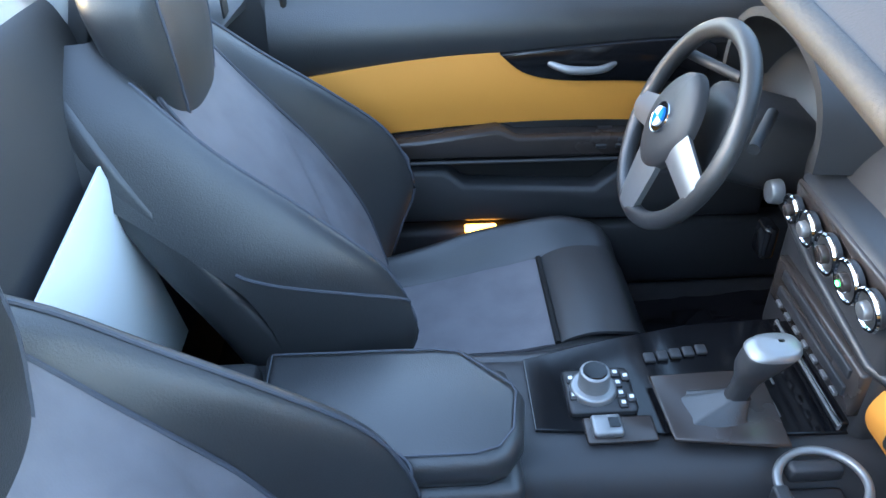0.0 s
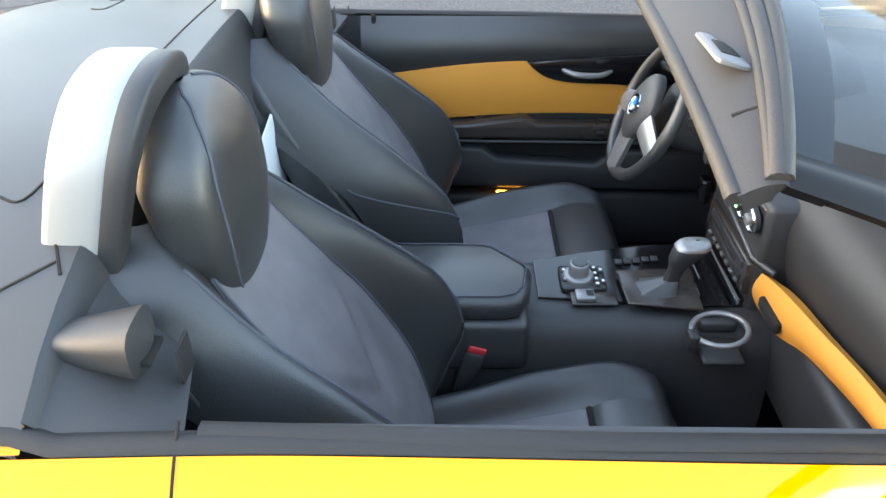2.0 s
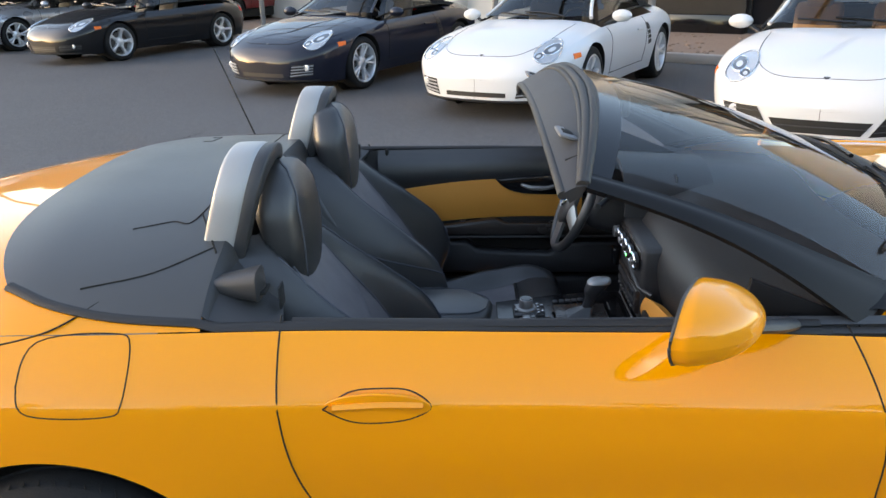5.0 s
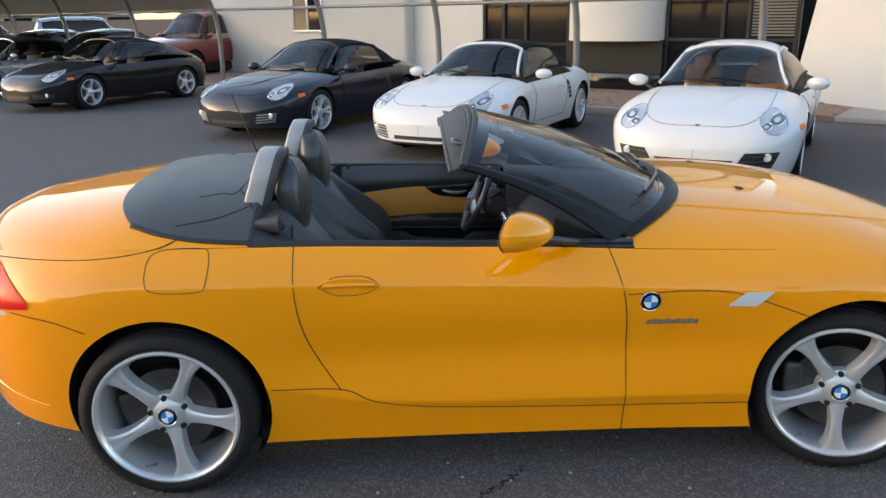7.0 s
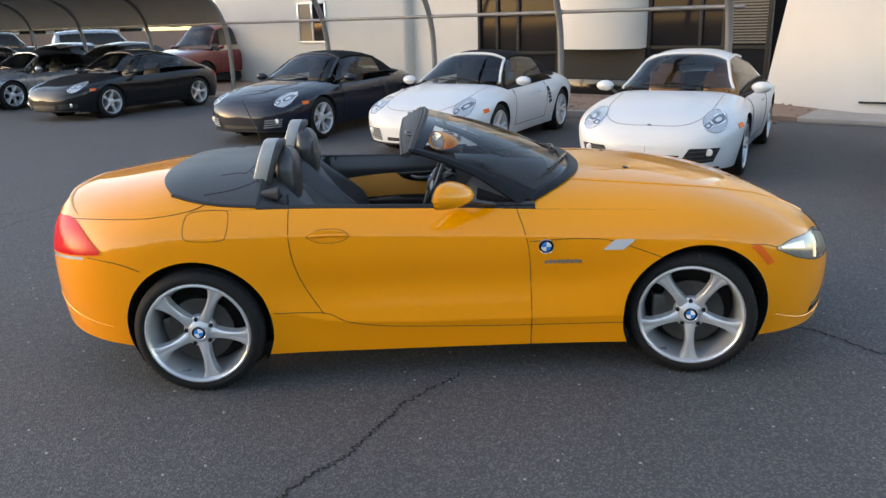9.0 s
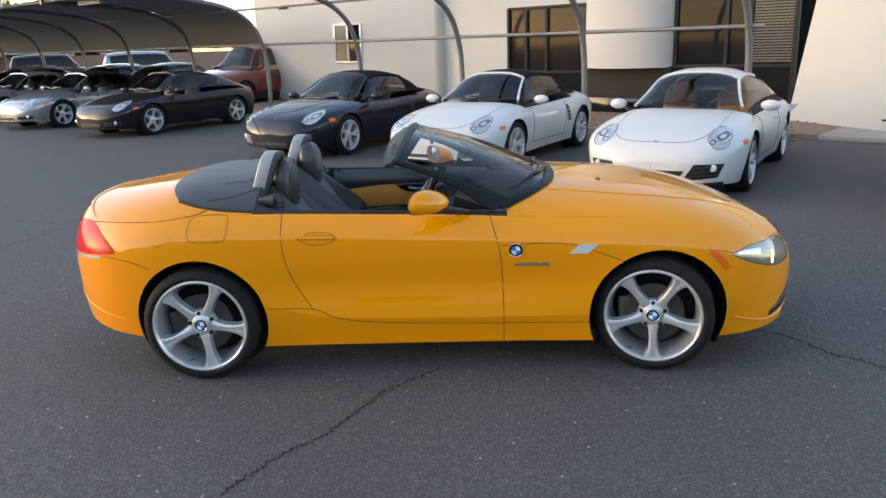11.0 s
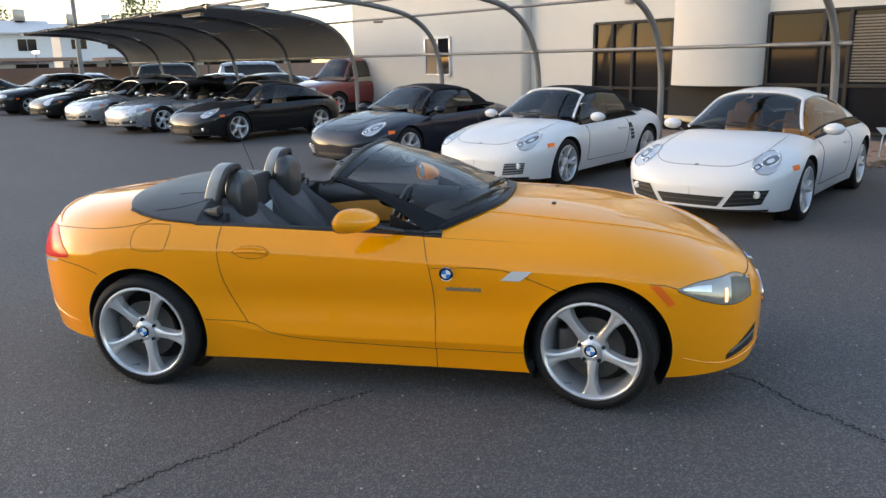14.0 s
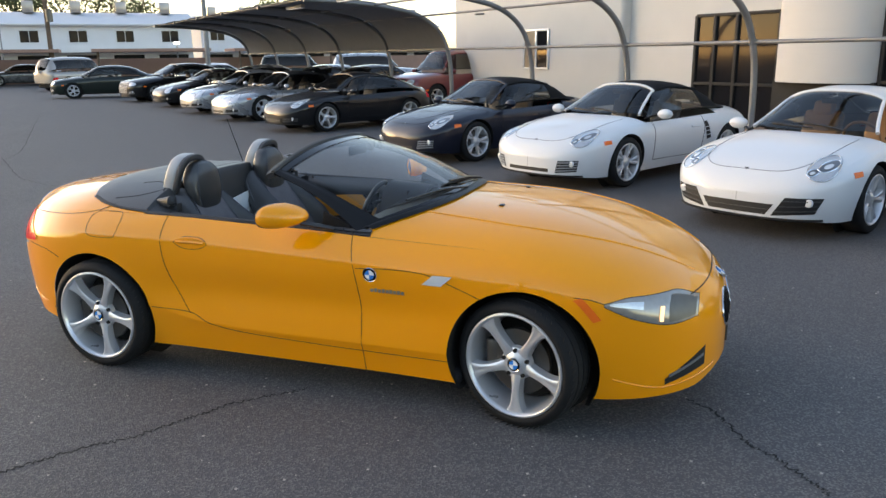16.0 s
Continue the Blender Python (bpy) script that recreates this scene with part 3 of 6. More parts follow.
part("windscreen", patch(lambda u, v: screen(0.04 + 0.9 * u, 0.055 + 0.89 * v), 20, 36), WIND, car, "clear raked windscreen glass").visible_shadow = False
part("screen_band", patch(lambda u, v: screen(0.93 + 0.07 * u, v, 0.003), 4, 40, thick=0.012), GLOSSB, car)
part("screen_band", patch(lambda u, v: screen(0.05 * u, v, 0.003), 4, 40, thick=0.006), GLOSSB, car)
for sg in (0, 1):
    part("screen_pillar", patch(lambda u, v: screen(u, ((0.03 + 0.03 * (1 - u) ** 3) * v if sg == 0 else 1 - (0.03 + 0.03 * (1 - u) ** 3) * v), 0.003 + 0.006 * math.sin(math.pi * min(1, v * 1.2))), 24, 8, thick=0.014), PILLAR, car)



# ---- cabin of the roadster ----
def vline(fn, pts, r, mt, parent, name="seam", n=6, closed=False):
    return part(name, tube([fn(p) for p in smooth_path(pts, n, closed)], r, 6, closed), mt, parent)


tub = part("floor_pan", box(-0.95, 0.95, -0.80, 0.80, 0.13, 0.2, 0.02), CARPET, car, "black carpeted floor")
part("bulkhead", box(-0.95, -0.90, -0.71, 0.71, 0.2, 0.92, 0.02), DECK, tub)
part("footwell_wall", box(0.60, 0.64, -0.66, 0.66, 0.2, 0.78, 0.01), CARPET, tub)
# parcel shelf behind the seats, sloping down from the deck
part("parcel_shelf", patch(lambda u, v: (-0.935 + 0.06 * u, (2 * v - 1) * 0.76, Z.top(-0.935, 0.76 * (2 * v - 1)) - 0.002 - 0.03 * u - 0.45 * u ** 2.5), 14, 24, flip=True, thick=-0.008), DECK, tub)
for sg in (-1, 1):
    part("rear_side_trim", patch(lambda u, v, sg=sg: (-0.95 + 0.42 * u, sg * (0.70 + 0.05 * v - 0.04 * u * (1 - v)), 0.25 + (0.655 - 0.02 * u) * v), 12, 10, flip=sg > 0, thick=0.02), BLACKP, tub)
    part("door_sill", box(-0.72, 0.62, sg * 0.725 - 0.05, sg * 0.725 + 0.05, 0.2, 0.385, 0.02), BLACKP, tub)
    part("sill_plate", box(-0.6, 0.45, sg * 0.735 - 0.025, sg * 0.735 + 0.025, 0.384, 0.39, 0.002), GLOSSB, tub)


def door_inner(sg):
    """The inner face of a door: black top roll, amber middle panel, armrest, pull pod and map pocket."""
    def face(x, z):
        t = (z - 0.4) / 0.5
        return sg * (0.735 - 0.022 * math.sin(math.pi * min(1, max(0, t))) + 0.03 * max(0, t - 0.9) * 3)
    up = part("door_card", patch(lambda u, v: (-0.745 + 0.09 * (1 - v) + (1.2 - 0.09 * (1 - v)) * u, face(0, 0.38 + 0.51 * v), 0.38 + (0.515 - 0.022 * u) * v), 30, 16, flip=sg > 0, thick=0.03), BLACKP, car)

    def top_y(x, z):
        return face(x, z) - sg * (0.006 + 0.018 * math.sin(math.pi * min(1, max(0, (z - 0.74) / 0.15))))
    part("top_roll", patch(lambda u, v: (-0.735 + 1.19 * u, top_y(0, 0.745 + 0.155 * v), (0.745 + 0.04 * math.sin(1.9 * u)) + (0.155 - 0.04 * math.sin(1.9 * u) - 0.012 * u) * v), 30, 12, flip=sg > 0, thick=0.02), LEATHER, up)

    def amber(u, v):
        x = -0.705 + 0.05 * (1 - v) + (0.75 - 0.05 * (1 - v)) * u
        z0, z1 = 0.605 + 0.028 * math.sin(2.4 * u), 0.742 + 0.042 * math.sin(2.6 * min(1, u * 1.05))
        return (x, face(x, 0.7) - sg * (0.012 + 0.008 * math.sin(math.pi * v)), z0 + (z1 - z0) * v)
    part("amber_panel", patch(amber, 30, 10, flip=sg > 0, thick=0.012), YTRIM, up, "amber yellow fabric door panel")
    if sg > 0:
        pod = [(-0.285, 0.785), (-0.24, 0.747), (-0.17, 0.728), (-0.06, 0.722), (0.12, 0.72), (0.12, 0.80), (-0.15, 0.795)]
        pp = part("pull_pod", prism([(p.x, p.z) for p in smooth_path([(a, 0, b) for a, b in pod], 5)] , 0.02, Matrix.Translation((0, 0.685, 0)), 0.004), GLOSSB, up)
        part("pull_handle", tube(smooth_path([(-0.19, 0.687, 0.765), (-0.15, 0.672, 0.755), (-0.09, 0.672, 0.753), (-0.055, 0.687, 0.76)], 6), [0.004, 0.006, 0.007, 0.008, 0.008, 0.009, 0.009, 0.009, 0.009, 0.009, 0.009, 0.008, 0.008, 0.008, 0.008, 0.007, 0.006, 0.005, 0.004], 8), SATIN, pp, "satin metal door pull")
        arm = [(-0.64, 0.60), (-0.45, 0.615), (-0.29, 0.634), (-0.25, 0.615), (0.3, 0.60), (0.3, 0.56), (-0.62, 0.575)]
        ar = part("armrest", prism(arm, 0.06, Matrix.Translation((0, 0.66, 0)), 0.008), PIANO, up)
        for k, x in enumerate((-0.085, -0.045, -0.04)):
            part("window_switch", box(x, x + 0.022, 0.655, 0.675, 0.585 + 0.012 * (k == 2), 0.595 + 0.012 * (k == 2), 0.002), BLACKP, ar)
        part("chrome_line", tube([(-0.63, 0.655, 0.572), (0.3, 0.655, 0.556)], 0.004, 6), BLACKP, ar)
        pk = [(-0.56, 0.55), (-0.40, 0.545), (-0.36, 0.51), (-0.08, 0.49), (-0.03, 0.53), (0.3, 0.53), (0.3, 0.40), (-0.55, 0.42)]
        part("map_pocket", prism(pk, 0.06, Matrix.Translation((0, 0.655, 0)), 0.012), BLACKP, up)
        part("door_bin_gap", prism([(-0.40, 0.547), (-0.36, 0.512), (-0.08, 0.492), (-0.03, 0.532)], 0.02, Matrix.Translation((0, 0.70, 0))), GAP, up)
        part("courtesy_lamp", box(-0.36, -0.29, 0.655, 0.668, 0.388, 0.404, 0.003), FOOTLIGHT, up, "lit amber courtesy lamp")
        lp = part("lock_pin", box(-0.707, -0.693, 0.728, 0.742, 0.865, 0.905, 0.006), GAP, up)
    return up


for sg in (-1, 1):
    door_inner(sg)
    # door glass slot seals
    part("door_top_seal", tube([(-0.75, sg * 0.755, 0.905), (-0.3, sg * 0.76, 0.895), (0.30, sg * 0.748, 0.879)], 0.013, 8, flat=0.6), RUBBER, car)


# shelf beside the seats, from the hoop deck to the door shut
for sg in (-1, 1):
    part("side_deck", patch(lambda u, v: (-0.935 + (0.17 - 0.05 * (1 - v)) * u, sg * (0.56 + (Z.beta * Z.w(-0.85) - 0.57) * v), (Z.top(-0.935, 0.56 + 0.2 * v) - 0.012) * (1 - u) + (0.90 - 0.03 * (1 - v)) * u), 10, 8, flip=sg < 0, thick=-0.02), DECK, tub)

# seats: x and z as in the car, y from the seat's middle line
SPINE = [(0.40, -0.52), (0.55, -0.572), (0.70, -0.655), (0.85, -0.755), (0.95, -0.815), (1.0, -0.85)]
SEATW = [(0.40, 0.245), (0.55, 0.265), (0.70, 0.262), (0.80, 0.245), (0.90, 0.222), (0.96, 0.19), (1.0, 0.13)]


def back_front(q, z):
    """The front skin of the backrest at q (-1 to 1 across) and height z."""
    hw = interp(SEATW, z)
    x = interp(SPINE, z)
    bol = interp([(0.40, 0.0), (0.48, 0.055), (0.58, 0.125), (0.68, 0.145), (0.78, 0.105), (0.87, 0.05), (0.95, 0.01), (1.0, -0.02)], z)
    e = abs(q)
    s_ = 0.5 - 0.5 * math.cos(math.pi * min(1, max(0, (e - 0.52) / 0.3)))
    r_ = max(0.0, (e - 0.82) / 0.18)
    return Vector((x + bol * s_ - 0.20 * r_ ** 2.0 - 0.012 * math.cos(e * 1.5), q * hw, z))


def cushion_top(q, x):
    hw = interp([(-0.58, 0.195), (-0.45, 0.205), (-0.3, 0.238), (-0.12, 0.25), (-0.06, 0.225)], x)
    e = abs(q)
    s_ = 0.5 - 0.5 * math.cos(math.pi * min(1, max(0, (e - 0.5) / 0.3)))
    r_ = max(0.0, (e - 0.8) / 0.2)
    z = interp([(-0.58, 0.38), (-0.3, 0.418), (-0.15, 0.452), (-0.09, 0.45), (-0.05, 0.40), (-0.04, 0.34)], x)
    bol = interp([(-0.58, 0.04), (-0.35, 0.06), (-0.18, 0.04), (-0.05, 0.0)], x)
    return Vector((x, q * hw, z + bol * s_ - 0.11 * r_ ** 2.2))


def seat(name, yc):
    o = Matrix.Translation((0, yc, 0))
    sides = [("left", -1), ("right", 1)]
    # shell: sides and back of the backrest
    def shell(u, v):
        z = 0.40 + 0.6 * v
        a = 2 * math.pi * u
        f = back_front(1, z)
        hw = f.y
        mid = interp(SPINE, z) - 0.055
        dp = interp([(0.40, 0.13), (0.7, 0.115), (0.9, 0.07), (1.0, 0.03)], z) * (0.25 if math.cos(a) > 0 else 1.0)
        ca, sa = math.cos(a), math.sin(a)
        return Vector((mid - 0.02 + dp * math.copysign(abs(ca) ** 0.6, ca), hw * 0.995 * math.copysign(abs(sa) ** 0.6, sa), z - 0.01))
    st = part(name, moved(patch(shell, 40, 24), o), LEATHER, car, "black leather bucket seat with dark grey suede centre")
    # front skin in strips: two leather bolsters, suede centre split by seams
    part("bolster", moved(patch(lambda u, v: back_front(-1 + 0.42 * u, 0.40 + 0.6 * v), 14, 30, flip=True, thick=0.01), o), LEATHER, st)
    part("bolster", moved(patch(lambda u, v: back_front(1 - 0.42 * u, 0.40 + 0.6 * v), 14, 30, thick=0.01), o), LEATHER, st)
    # the centre: suede with a puffed upper wing and a flat lower field
    def centre(u, v):
        q = -0.585 + 1.17 * u
        z = 0.41 + 0.58 * v
        p = back_front(q, z)
        k = abs(q) / 0.585
        seam = 0.60 + 0.16 * k
        p.x += 0.012 * min(1, abs(z - seam) / 0.03) * (1 - 0.6 * k * k) + 0.004
        return p
    part("suede_centre", moved(patch(centre, 28, 60, flip=True, thick=0.006), o), SUEDE, st, "dark grey suede backrest centre")
    for q in (-0.585, 0.585):
        part("seam", moved(tube([back_front(q, 0.41 + 0.57 * k / 30) + Vector((0.008, 0, 0)) for k in range(31)], 0.003, 6), o), STITCH, st)
        part("seam", moved(tube([back_front(q * 1.37, 0.42 + 0.54 * k / 30) + Vector((0.001, 0, 0.0)) for k in range(31)], 0.0028, 6), o), STITCH, st)
    # curved stitch line low on the flank of the bolster
    for sg in (-1, 1):
        pts = [back_front(sg * (0.80 + 0.19 * math.sin(k / 14 * 1.55)), 0.62 + 0.1 * k / 14) + Vector((0.003, 0, 0)) for k in range(15)]
        part("seam", moved(tube(pts, 0.0026, 6), o), STITCH, st)
    # cushion: leather bolsters, suede pan, leather thigh roll
    X0, X1 = -0.58, -0.045
    cu = part("cushion", moved(patch(lambda u, v: (lambda p: Vector((p.x, p.y, min(p.z, 0.5) - 0.012)))(cushion_top(-1 + 2 * u, X0 + (X1 - X0) * v)), 40, 30, flip=False, thick=0.14), o), LEATHER, st)
    for a, b in ((-1, -0.5), (0.5, 1)):
        part("cushion_bolster", moved(patch(lambda u, v, a=a, b=b: cushion_top(a + (b - a) * u, X0 + (X1 - X0) * v), 14, 26, flip=False, thick=0.008), o), LEATHER, cu)
    part("suede_pan", moved(patch(lambda u, v: cushion_top(-0.51 + 1.02 * u, X0 + 0.355 * v) + Vector((0, 0, 0.008 * math.sin(math.pi * v) ** 0.3)), 20, 20, thick=0.006), o), SUEDE, cu, "dark grey suede seat cushion")
    part("thigh_roll", moved(patch(lambda u, v: cushion_top(-0.51 + 1.02 * u, -0.222 + 0.178 * v) + Vector((0, 0, 0.014 * math.sin(math.pi * min(1, v * 1.2)) ** 0.5 if v < 0.83 else 0.0)), 20, 16, thick=0.006), o), LEATHER, cu)
    part("cushion_gap", moved(tube([cushion_top(-0.51 + 1.02 * k / 20, -0.224) + Vector((0, 0, 0.003)) for k in range(21)], 0.006, 6), o), GAP, cu)
    part("seat_base", moved(box(-0.55, -0.1, -0.2, 0.2, 0.2, 0.33, 0.02), o), BLACKP, st)
    # head restraint: tall shield with a pointed foot
    HW = [(0.805, 0.012), (0.83, 0.045), (0.87, 0.085), (0.93, 0.118), (1.0, 0.137), (1.06, 0.138), (1.11, 0.122), (1.15, 0.09), (1.17, 0.055), (1.178, 0.01)]
    FX = [(0.805, -0.765), (0.9, -0.757), (1.0, -0.75), (1.1, -0.757), (1.16, -0.785), (1.178, -0.82)]
    DP = [(0.805, 0.03), (0.87, 0.075), (0.95, 0.10), (1.08, 0.125), (1.15, 0.10), (1.178, 0.02)]
    def rest(u, v):
        z = 0.805 + 0.373 * (0.5 - 0.5 * math.cos(math.pi * v))
        a = 2 * math.pi * u
        hw, fx, dp = interp(HW, z), interp(FX, z), interp(DP, z)
        ca, sa = math.cos(a), math.sin(a)
        return Vector((fx - 0.01 - dp / 2 + dp / 2 * math.copysign(abs(ca) ** 0.55, ca), hw * math.copysign(abs(sa) ** 0.75, sa), z - 0.025))
    hr = part("headrest", moved(patch(rest, 48, 40), o), LEATHER, st, "black leather headrest with stitched edges")
    for sg in (-1, 1):
        part("seam", moved(tube([rest(0.128 * (1 if sg > 0 else -1), 0.06 + 0.88 * k / 40) + Vector((0.0, 0, 0)) for k in range(41)], 0.0028, 6), o), STITCH, hr)
    part("headrest_post", moved(box(-0.87, -0.82, -0.06, 0.06, 0.86, 0.98, 0.02), o), LEATHER, hr)
    return st


seat("seat", 0.355)
seat("seat", -0.385)

# roll hoops behind the seats
for yc in (-0.425, 0.405):
    prof = smooth_path([(-0.112, 0.94), (-0.11, 1.05), (-0.1, 1.115), (-0.065, 1.163), (0.0, 1.178), (0.065, 1.163), (0.1, 1.115), (0.11, 1.05), (0.112, 0.94)], 6)
    hp = [Vector((p[0], p[1], 0)) for p in prof]
    def hoop(x0, x1, th, pr=hp, yc=yc):
        def fn(u, v):
            i = u * (len(pr) - 1)
            a, b = pr[int(i)], pr[min(int(i) + 1, len(pr) - 1)]
            p = a.lerp(b, i - int(i))
            ta = (pr[min(int(i) + 1, len(pr) - 1)] - pr[max(int(i) - 1, 0)]).normalized()
            nrm = Vector((-ta.y, ta.x, 0))
            c = 2 * math.pi * v
            cc, ss = math.cos(c), math.sin(c)
            dx = (x1 - x0) / 2 * math.copysign(abs(cc) ** 0.35, cc)
            dn = th / 2 * math.copysign(abs(ss) ** 0.45, ss)
            lean = -0.93 + 0.32 * (p.y - 0.955)
            return (lean + (x0 + x1) / 2 + dx, yc + p.x + nrm.x * dn, p.y + nrm.y * dn)
        return patch(fn, 48, 20, flip=True)
    hb = part("roll_hoop", hoop(-0.002, 0.032, 0.036), BLACKP, car, "black roll hoop with satin silver outer cover")
    part("hoop_cover", hoop(-0.07, 0.006, 0.041), HOOPS, hb, "satin silver hoop cover")

# belt outlets on the deck beside the hoops
for sg in (-1, 1):
    def pod(u, v, sg=sg):
        a = 2 * math.pi * v
        k = (0.1 + 0.9 * u) ** 0.75 * math.sqrt(max(0.0004, 1 - max(0, (u - 0.93) / 0.07) ** 2)) * min(1, 0.02 + u * 12)
        ca, sa = math.cos(a), math.sin(a)
        n = (abs(ca) ** 3.5 + abs(sa) ** 3.5) ** (-1 / 3.5)
        return (-1.02 + 0.2 * u, sg * (0.655 + 0.012 * u) + 0.042 * k * n * ca, 0.945 + 0.034 * k * n * sa * (0.6 + 0.5 * u) + 0.008 * u)
    po = part("belt_outlet", patch(pod, 16, 20, flip=False), BLACKP, car, "grey plastic seat-belt outlet")
    part("outlet_slot", box(-0.83, -0.817, sg * 0.667 - 0.024, sg * 0.667 + 0.024, 0.935, 0.943, 0.002), GAP, po)
    part("belt_webbing", box(-0.795, -0.791, sg * 0.655 - 0.02, sg * 0.655 + 0.02, 0.895, 0.945, 0.001), RUBBER, po)

# grooves pressed into the folded-roof cover
def on_deck(p):
    return Vector((p.x, p.y, Z.top(p.x, p.y) + 0.003))
for pts in ([(-1.16, -0.50, 0), (-1.08, -0.47, 0), (-1.02, -0.44, 0), (-1.0, 0.0, 0), (-1.02, 0.44, 0), (-1.16, 0.5, 0)],
            [(-0.94, -0.60, 0), (-1.02, -0.43, 0)], [(-0.94, 0.60, 0), (-1.02, 0.43, 0)],
            [(-1.2, -0.70, 0), (-1.06, -0.66, 0), (-0.95, -0.58, 0)], [(-1.2, 0.70, 0), (-1.06, 0.66, 0), (-0.95, 0.58, 0)],
            [(-1.25, 0.30, 0), (-1.22, 0.30, 0), (-1.22, 0.40, 0), (-1.25, 0.40, 0)]):
    vline(on_deck, pts, 0.0028, GAP, car, "deck_groove", 8)

# centre console
def console_top(x):
    return interp([(-0.78, 0.57), (-0.3, 0.552), (0.0, 0.548), (0.12, 0.555)], x)
def con(u, v):
    x = -0.90 + 1.04 * u
    a = math.pi * v
    hw = interp([(-0.9, 0.13), (-0.3, 0.125), (0.0, 0.135), (0.14, 0.15)], x)
    c, s_ = math.cos(a), math.sin(a)
    zt = console_top(x)
    return (x, -0.015 - hw * math.copysign(abs(c) ** 0.28, c) * (1.22 - 0.22 * s_), 0.2 + (zt - 0.2) * abs(s_) ** 0.3)
cons = part("centre_console", patch(con, 30, 30, flip=True), BLACKP, car, "black centre console with dark gloss top")
LID = [(-0.675, -0.045), (-0.43, -0.042), (-0.395, -0.034), (-0.33, 0.04), (-0.325, 0.055), (-0.335, 0.125), (-0.355, 0.155), (-0.385, 0.165), (-0.675, 0.165)]
LIDM = Matrix.Translation((0, 0, 0.572)) @ Matrix.Rotation(math.pi / 2, 4, "X")
lidp = part("armrest_lid", prism(LID, 0.055, LIDM, 0.02), LEATHER, cons, "black leather padded armrest lid")
part("seam", tube([LIDM @ Vector((x + 0.012 * (1 if x < -0.5 else -1), 0.0555, z * 0.88 + 0.006)) for x, z in LID], 0.0016, 6, True), STITCH, lidp)
part("armrest_base", box(-0.80, -0.335, -0.172, 0.05, 0.45, 0.575, 0.02, 3), LEATHER, cons)
part("rear_pad", box(-0.80, -0.68, -0.155, 0.045, 0.55, 0.615, 0.02, 3), LEATHER, cons)
gl = [(-0.31, -0.075), (-0.31, 0.06), (-0.05, 0.085), (0.1, 0.09), (0.1, -0.14), (-0.05, -0.135), (-0.2, -0.105)]
part("gloss_panel", prism(gl, 0.006, Matrix.Translation((0, 0, 0.551)) @ Matrix.Rotation(math.pi / 2, 4, "X"), 0.002), GLOSSB, cons, smooth=False)
kp = part("knob_surround", moved(box(-0.045, 0.05, -0.042, 0.042, 0, 0.01, 0.008, 3), Matrix.Translation((-0.215, 0.0, 0.556))), BLACKP, cons)
part("knob_ring", moved(cyl(0.034, 0.031, 0.012, 32, 0.003), Matrix.Translation((-0.221, 0.0, 0.563))), SATIN, kp)
part("control_knob", moved(cyl(0.022, 0.021, 0.03, 32, 0.003), Matrix.Translation((-0.221, 0.0, 0.572))), SATIN, kp, "silver rotary control knob")
part("knob_top", moved(cyl(0.017, 0.016, 0.002, 28), Matrix.Translation((-0.221, 0.0, 0.602))), GLOSSB, kp)
for x, y in ((-0.25, 0.02), (-0.25, -0.012), (-0.185, 0.028), (-0.185, 0.008), (-0.185, -0.012), (-0.185, -0.03), (-0.172, 0.02), (-0.172, -0.02)):
    bk = part("button", moved(box(-0.006, 0.006, -0.008, 0.008, 0, 0.005, 0.002), Matrix.Translation((x, y, 0.565))), BLACKP, kp)
    part("button_mark", moved(box(-0.003, 0.003, -0.003, 0.003, 0, 0.0006), Matrix.Translation((x, y, 0.5702))), WHITEE, bk)
pk = part("parking_brake", moved(box(-0.045, 0.05, -0.022, 0.022, 0, 0.006, 0.004), Matrix.Translation((-0.2, -0.068, 0.556))), PIANO, cons)
part("brake_switch", moved(box(-0.036, 0.004, -0.017, 0.017, 0, 0.012, 0.004), Matrix.Translation((-0.2, -0.068, 0.561))), SATIN, pk)
part("switch_pad", moved(box(-0.014, 0.0, -0.008, 0.008, 0, 0.002), Matrix.Translation((-0.2, -0.068, 0.5732))), GLOSSB, pk)
sp = part("shift_plate", moved(prism([(-0.075, -0.06), (-0.07, 0.055), (0.075, 0.075), (0.085, -0.065)], 0.008, Matrix.Rotation(math.pi / 2, 4, "X"), 0.003), Matrix.Translation((-0.065, -0.045, 0.565))), PIANO, cons)
def boot(u, v):
    a = 2 * math.pi * v
    c, s_ = math.cos(a), math.sin(a)
    k = 1 - 0.72 * u ** 0.7
    return (-0.075 + 0.035 * u + 0.052 * k * math.copysign(abs(c) ** 0.5, c), -0.05 + 0.045 * k * math.copysign(abs(s_) ** 0.5, s_), 0.566 + 0.03 * u + 0.0015 * math.sin(7 * a) * (1 - u))
part("shift_boot", patch(boot, 10, 40, flip=True), LEATHER, sp, "creased leather gear lever boot")
part("shift_frame", tube([(-0.075 + 0.055 * math.copysign(abs(math.cos(a)) ** 0.4, math.cos(a)), -0.05 + 0.048 * math.copysign(abs(math.sin(a)) ** 0.4, math.sin(a)), 0.567) for a in [2 * math.pi * k / 32 for k in range(32)]], 0.004, 6, True), BLACKP, sp)
def lever(u, v):
    a = 2 * math.pi * v
    c, s_ = math.cos(a), math.sin(a)
    ctr = Vector((-0.045, -0.05, 0.588)).lerp(Vector((-0.012, -0.047, 0.685)), u)
    w = interp([(0, 0.011), (0.3, 0.012), (0.6, 0.02), (0.85, 0.024), (0.95, 0.02), (1.0, 0.003)], u)
    return ctr + Vector((w * 1.35 * math.copysign(abs(c) ** 0.7, c) + 0.012 * max(0, u - 0.6) * 2, w * math.copysign(abs(s_) ** 0.7, s_), 0))
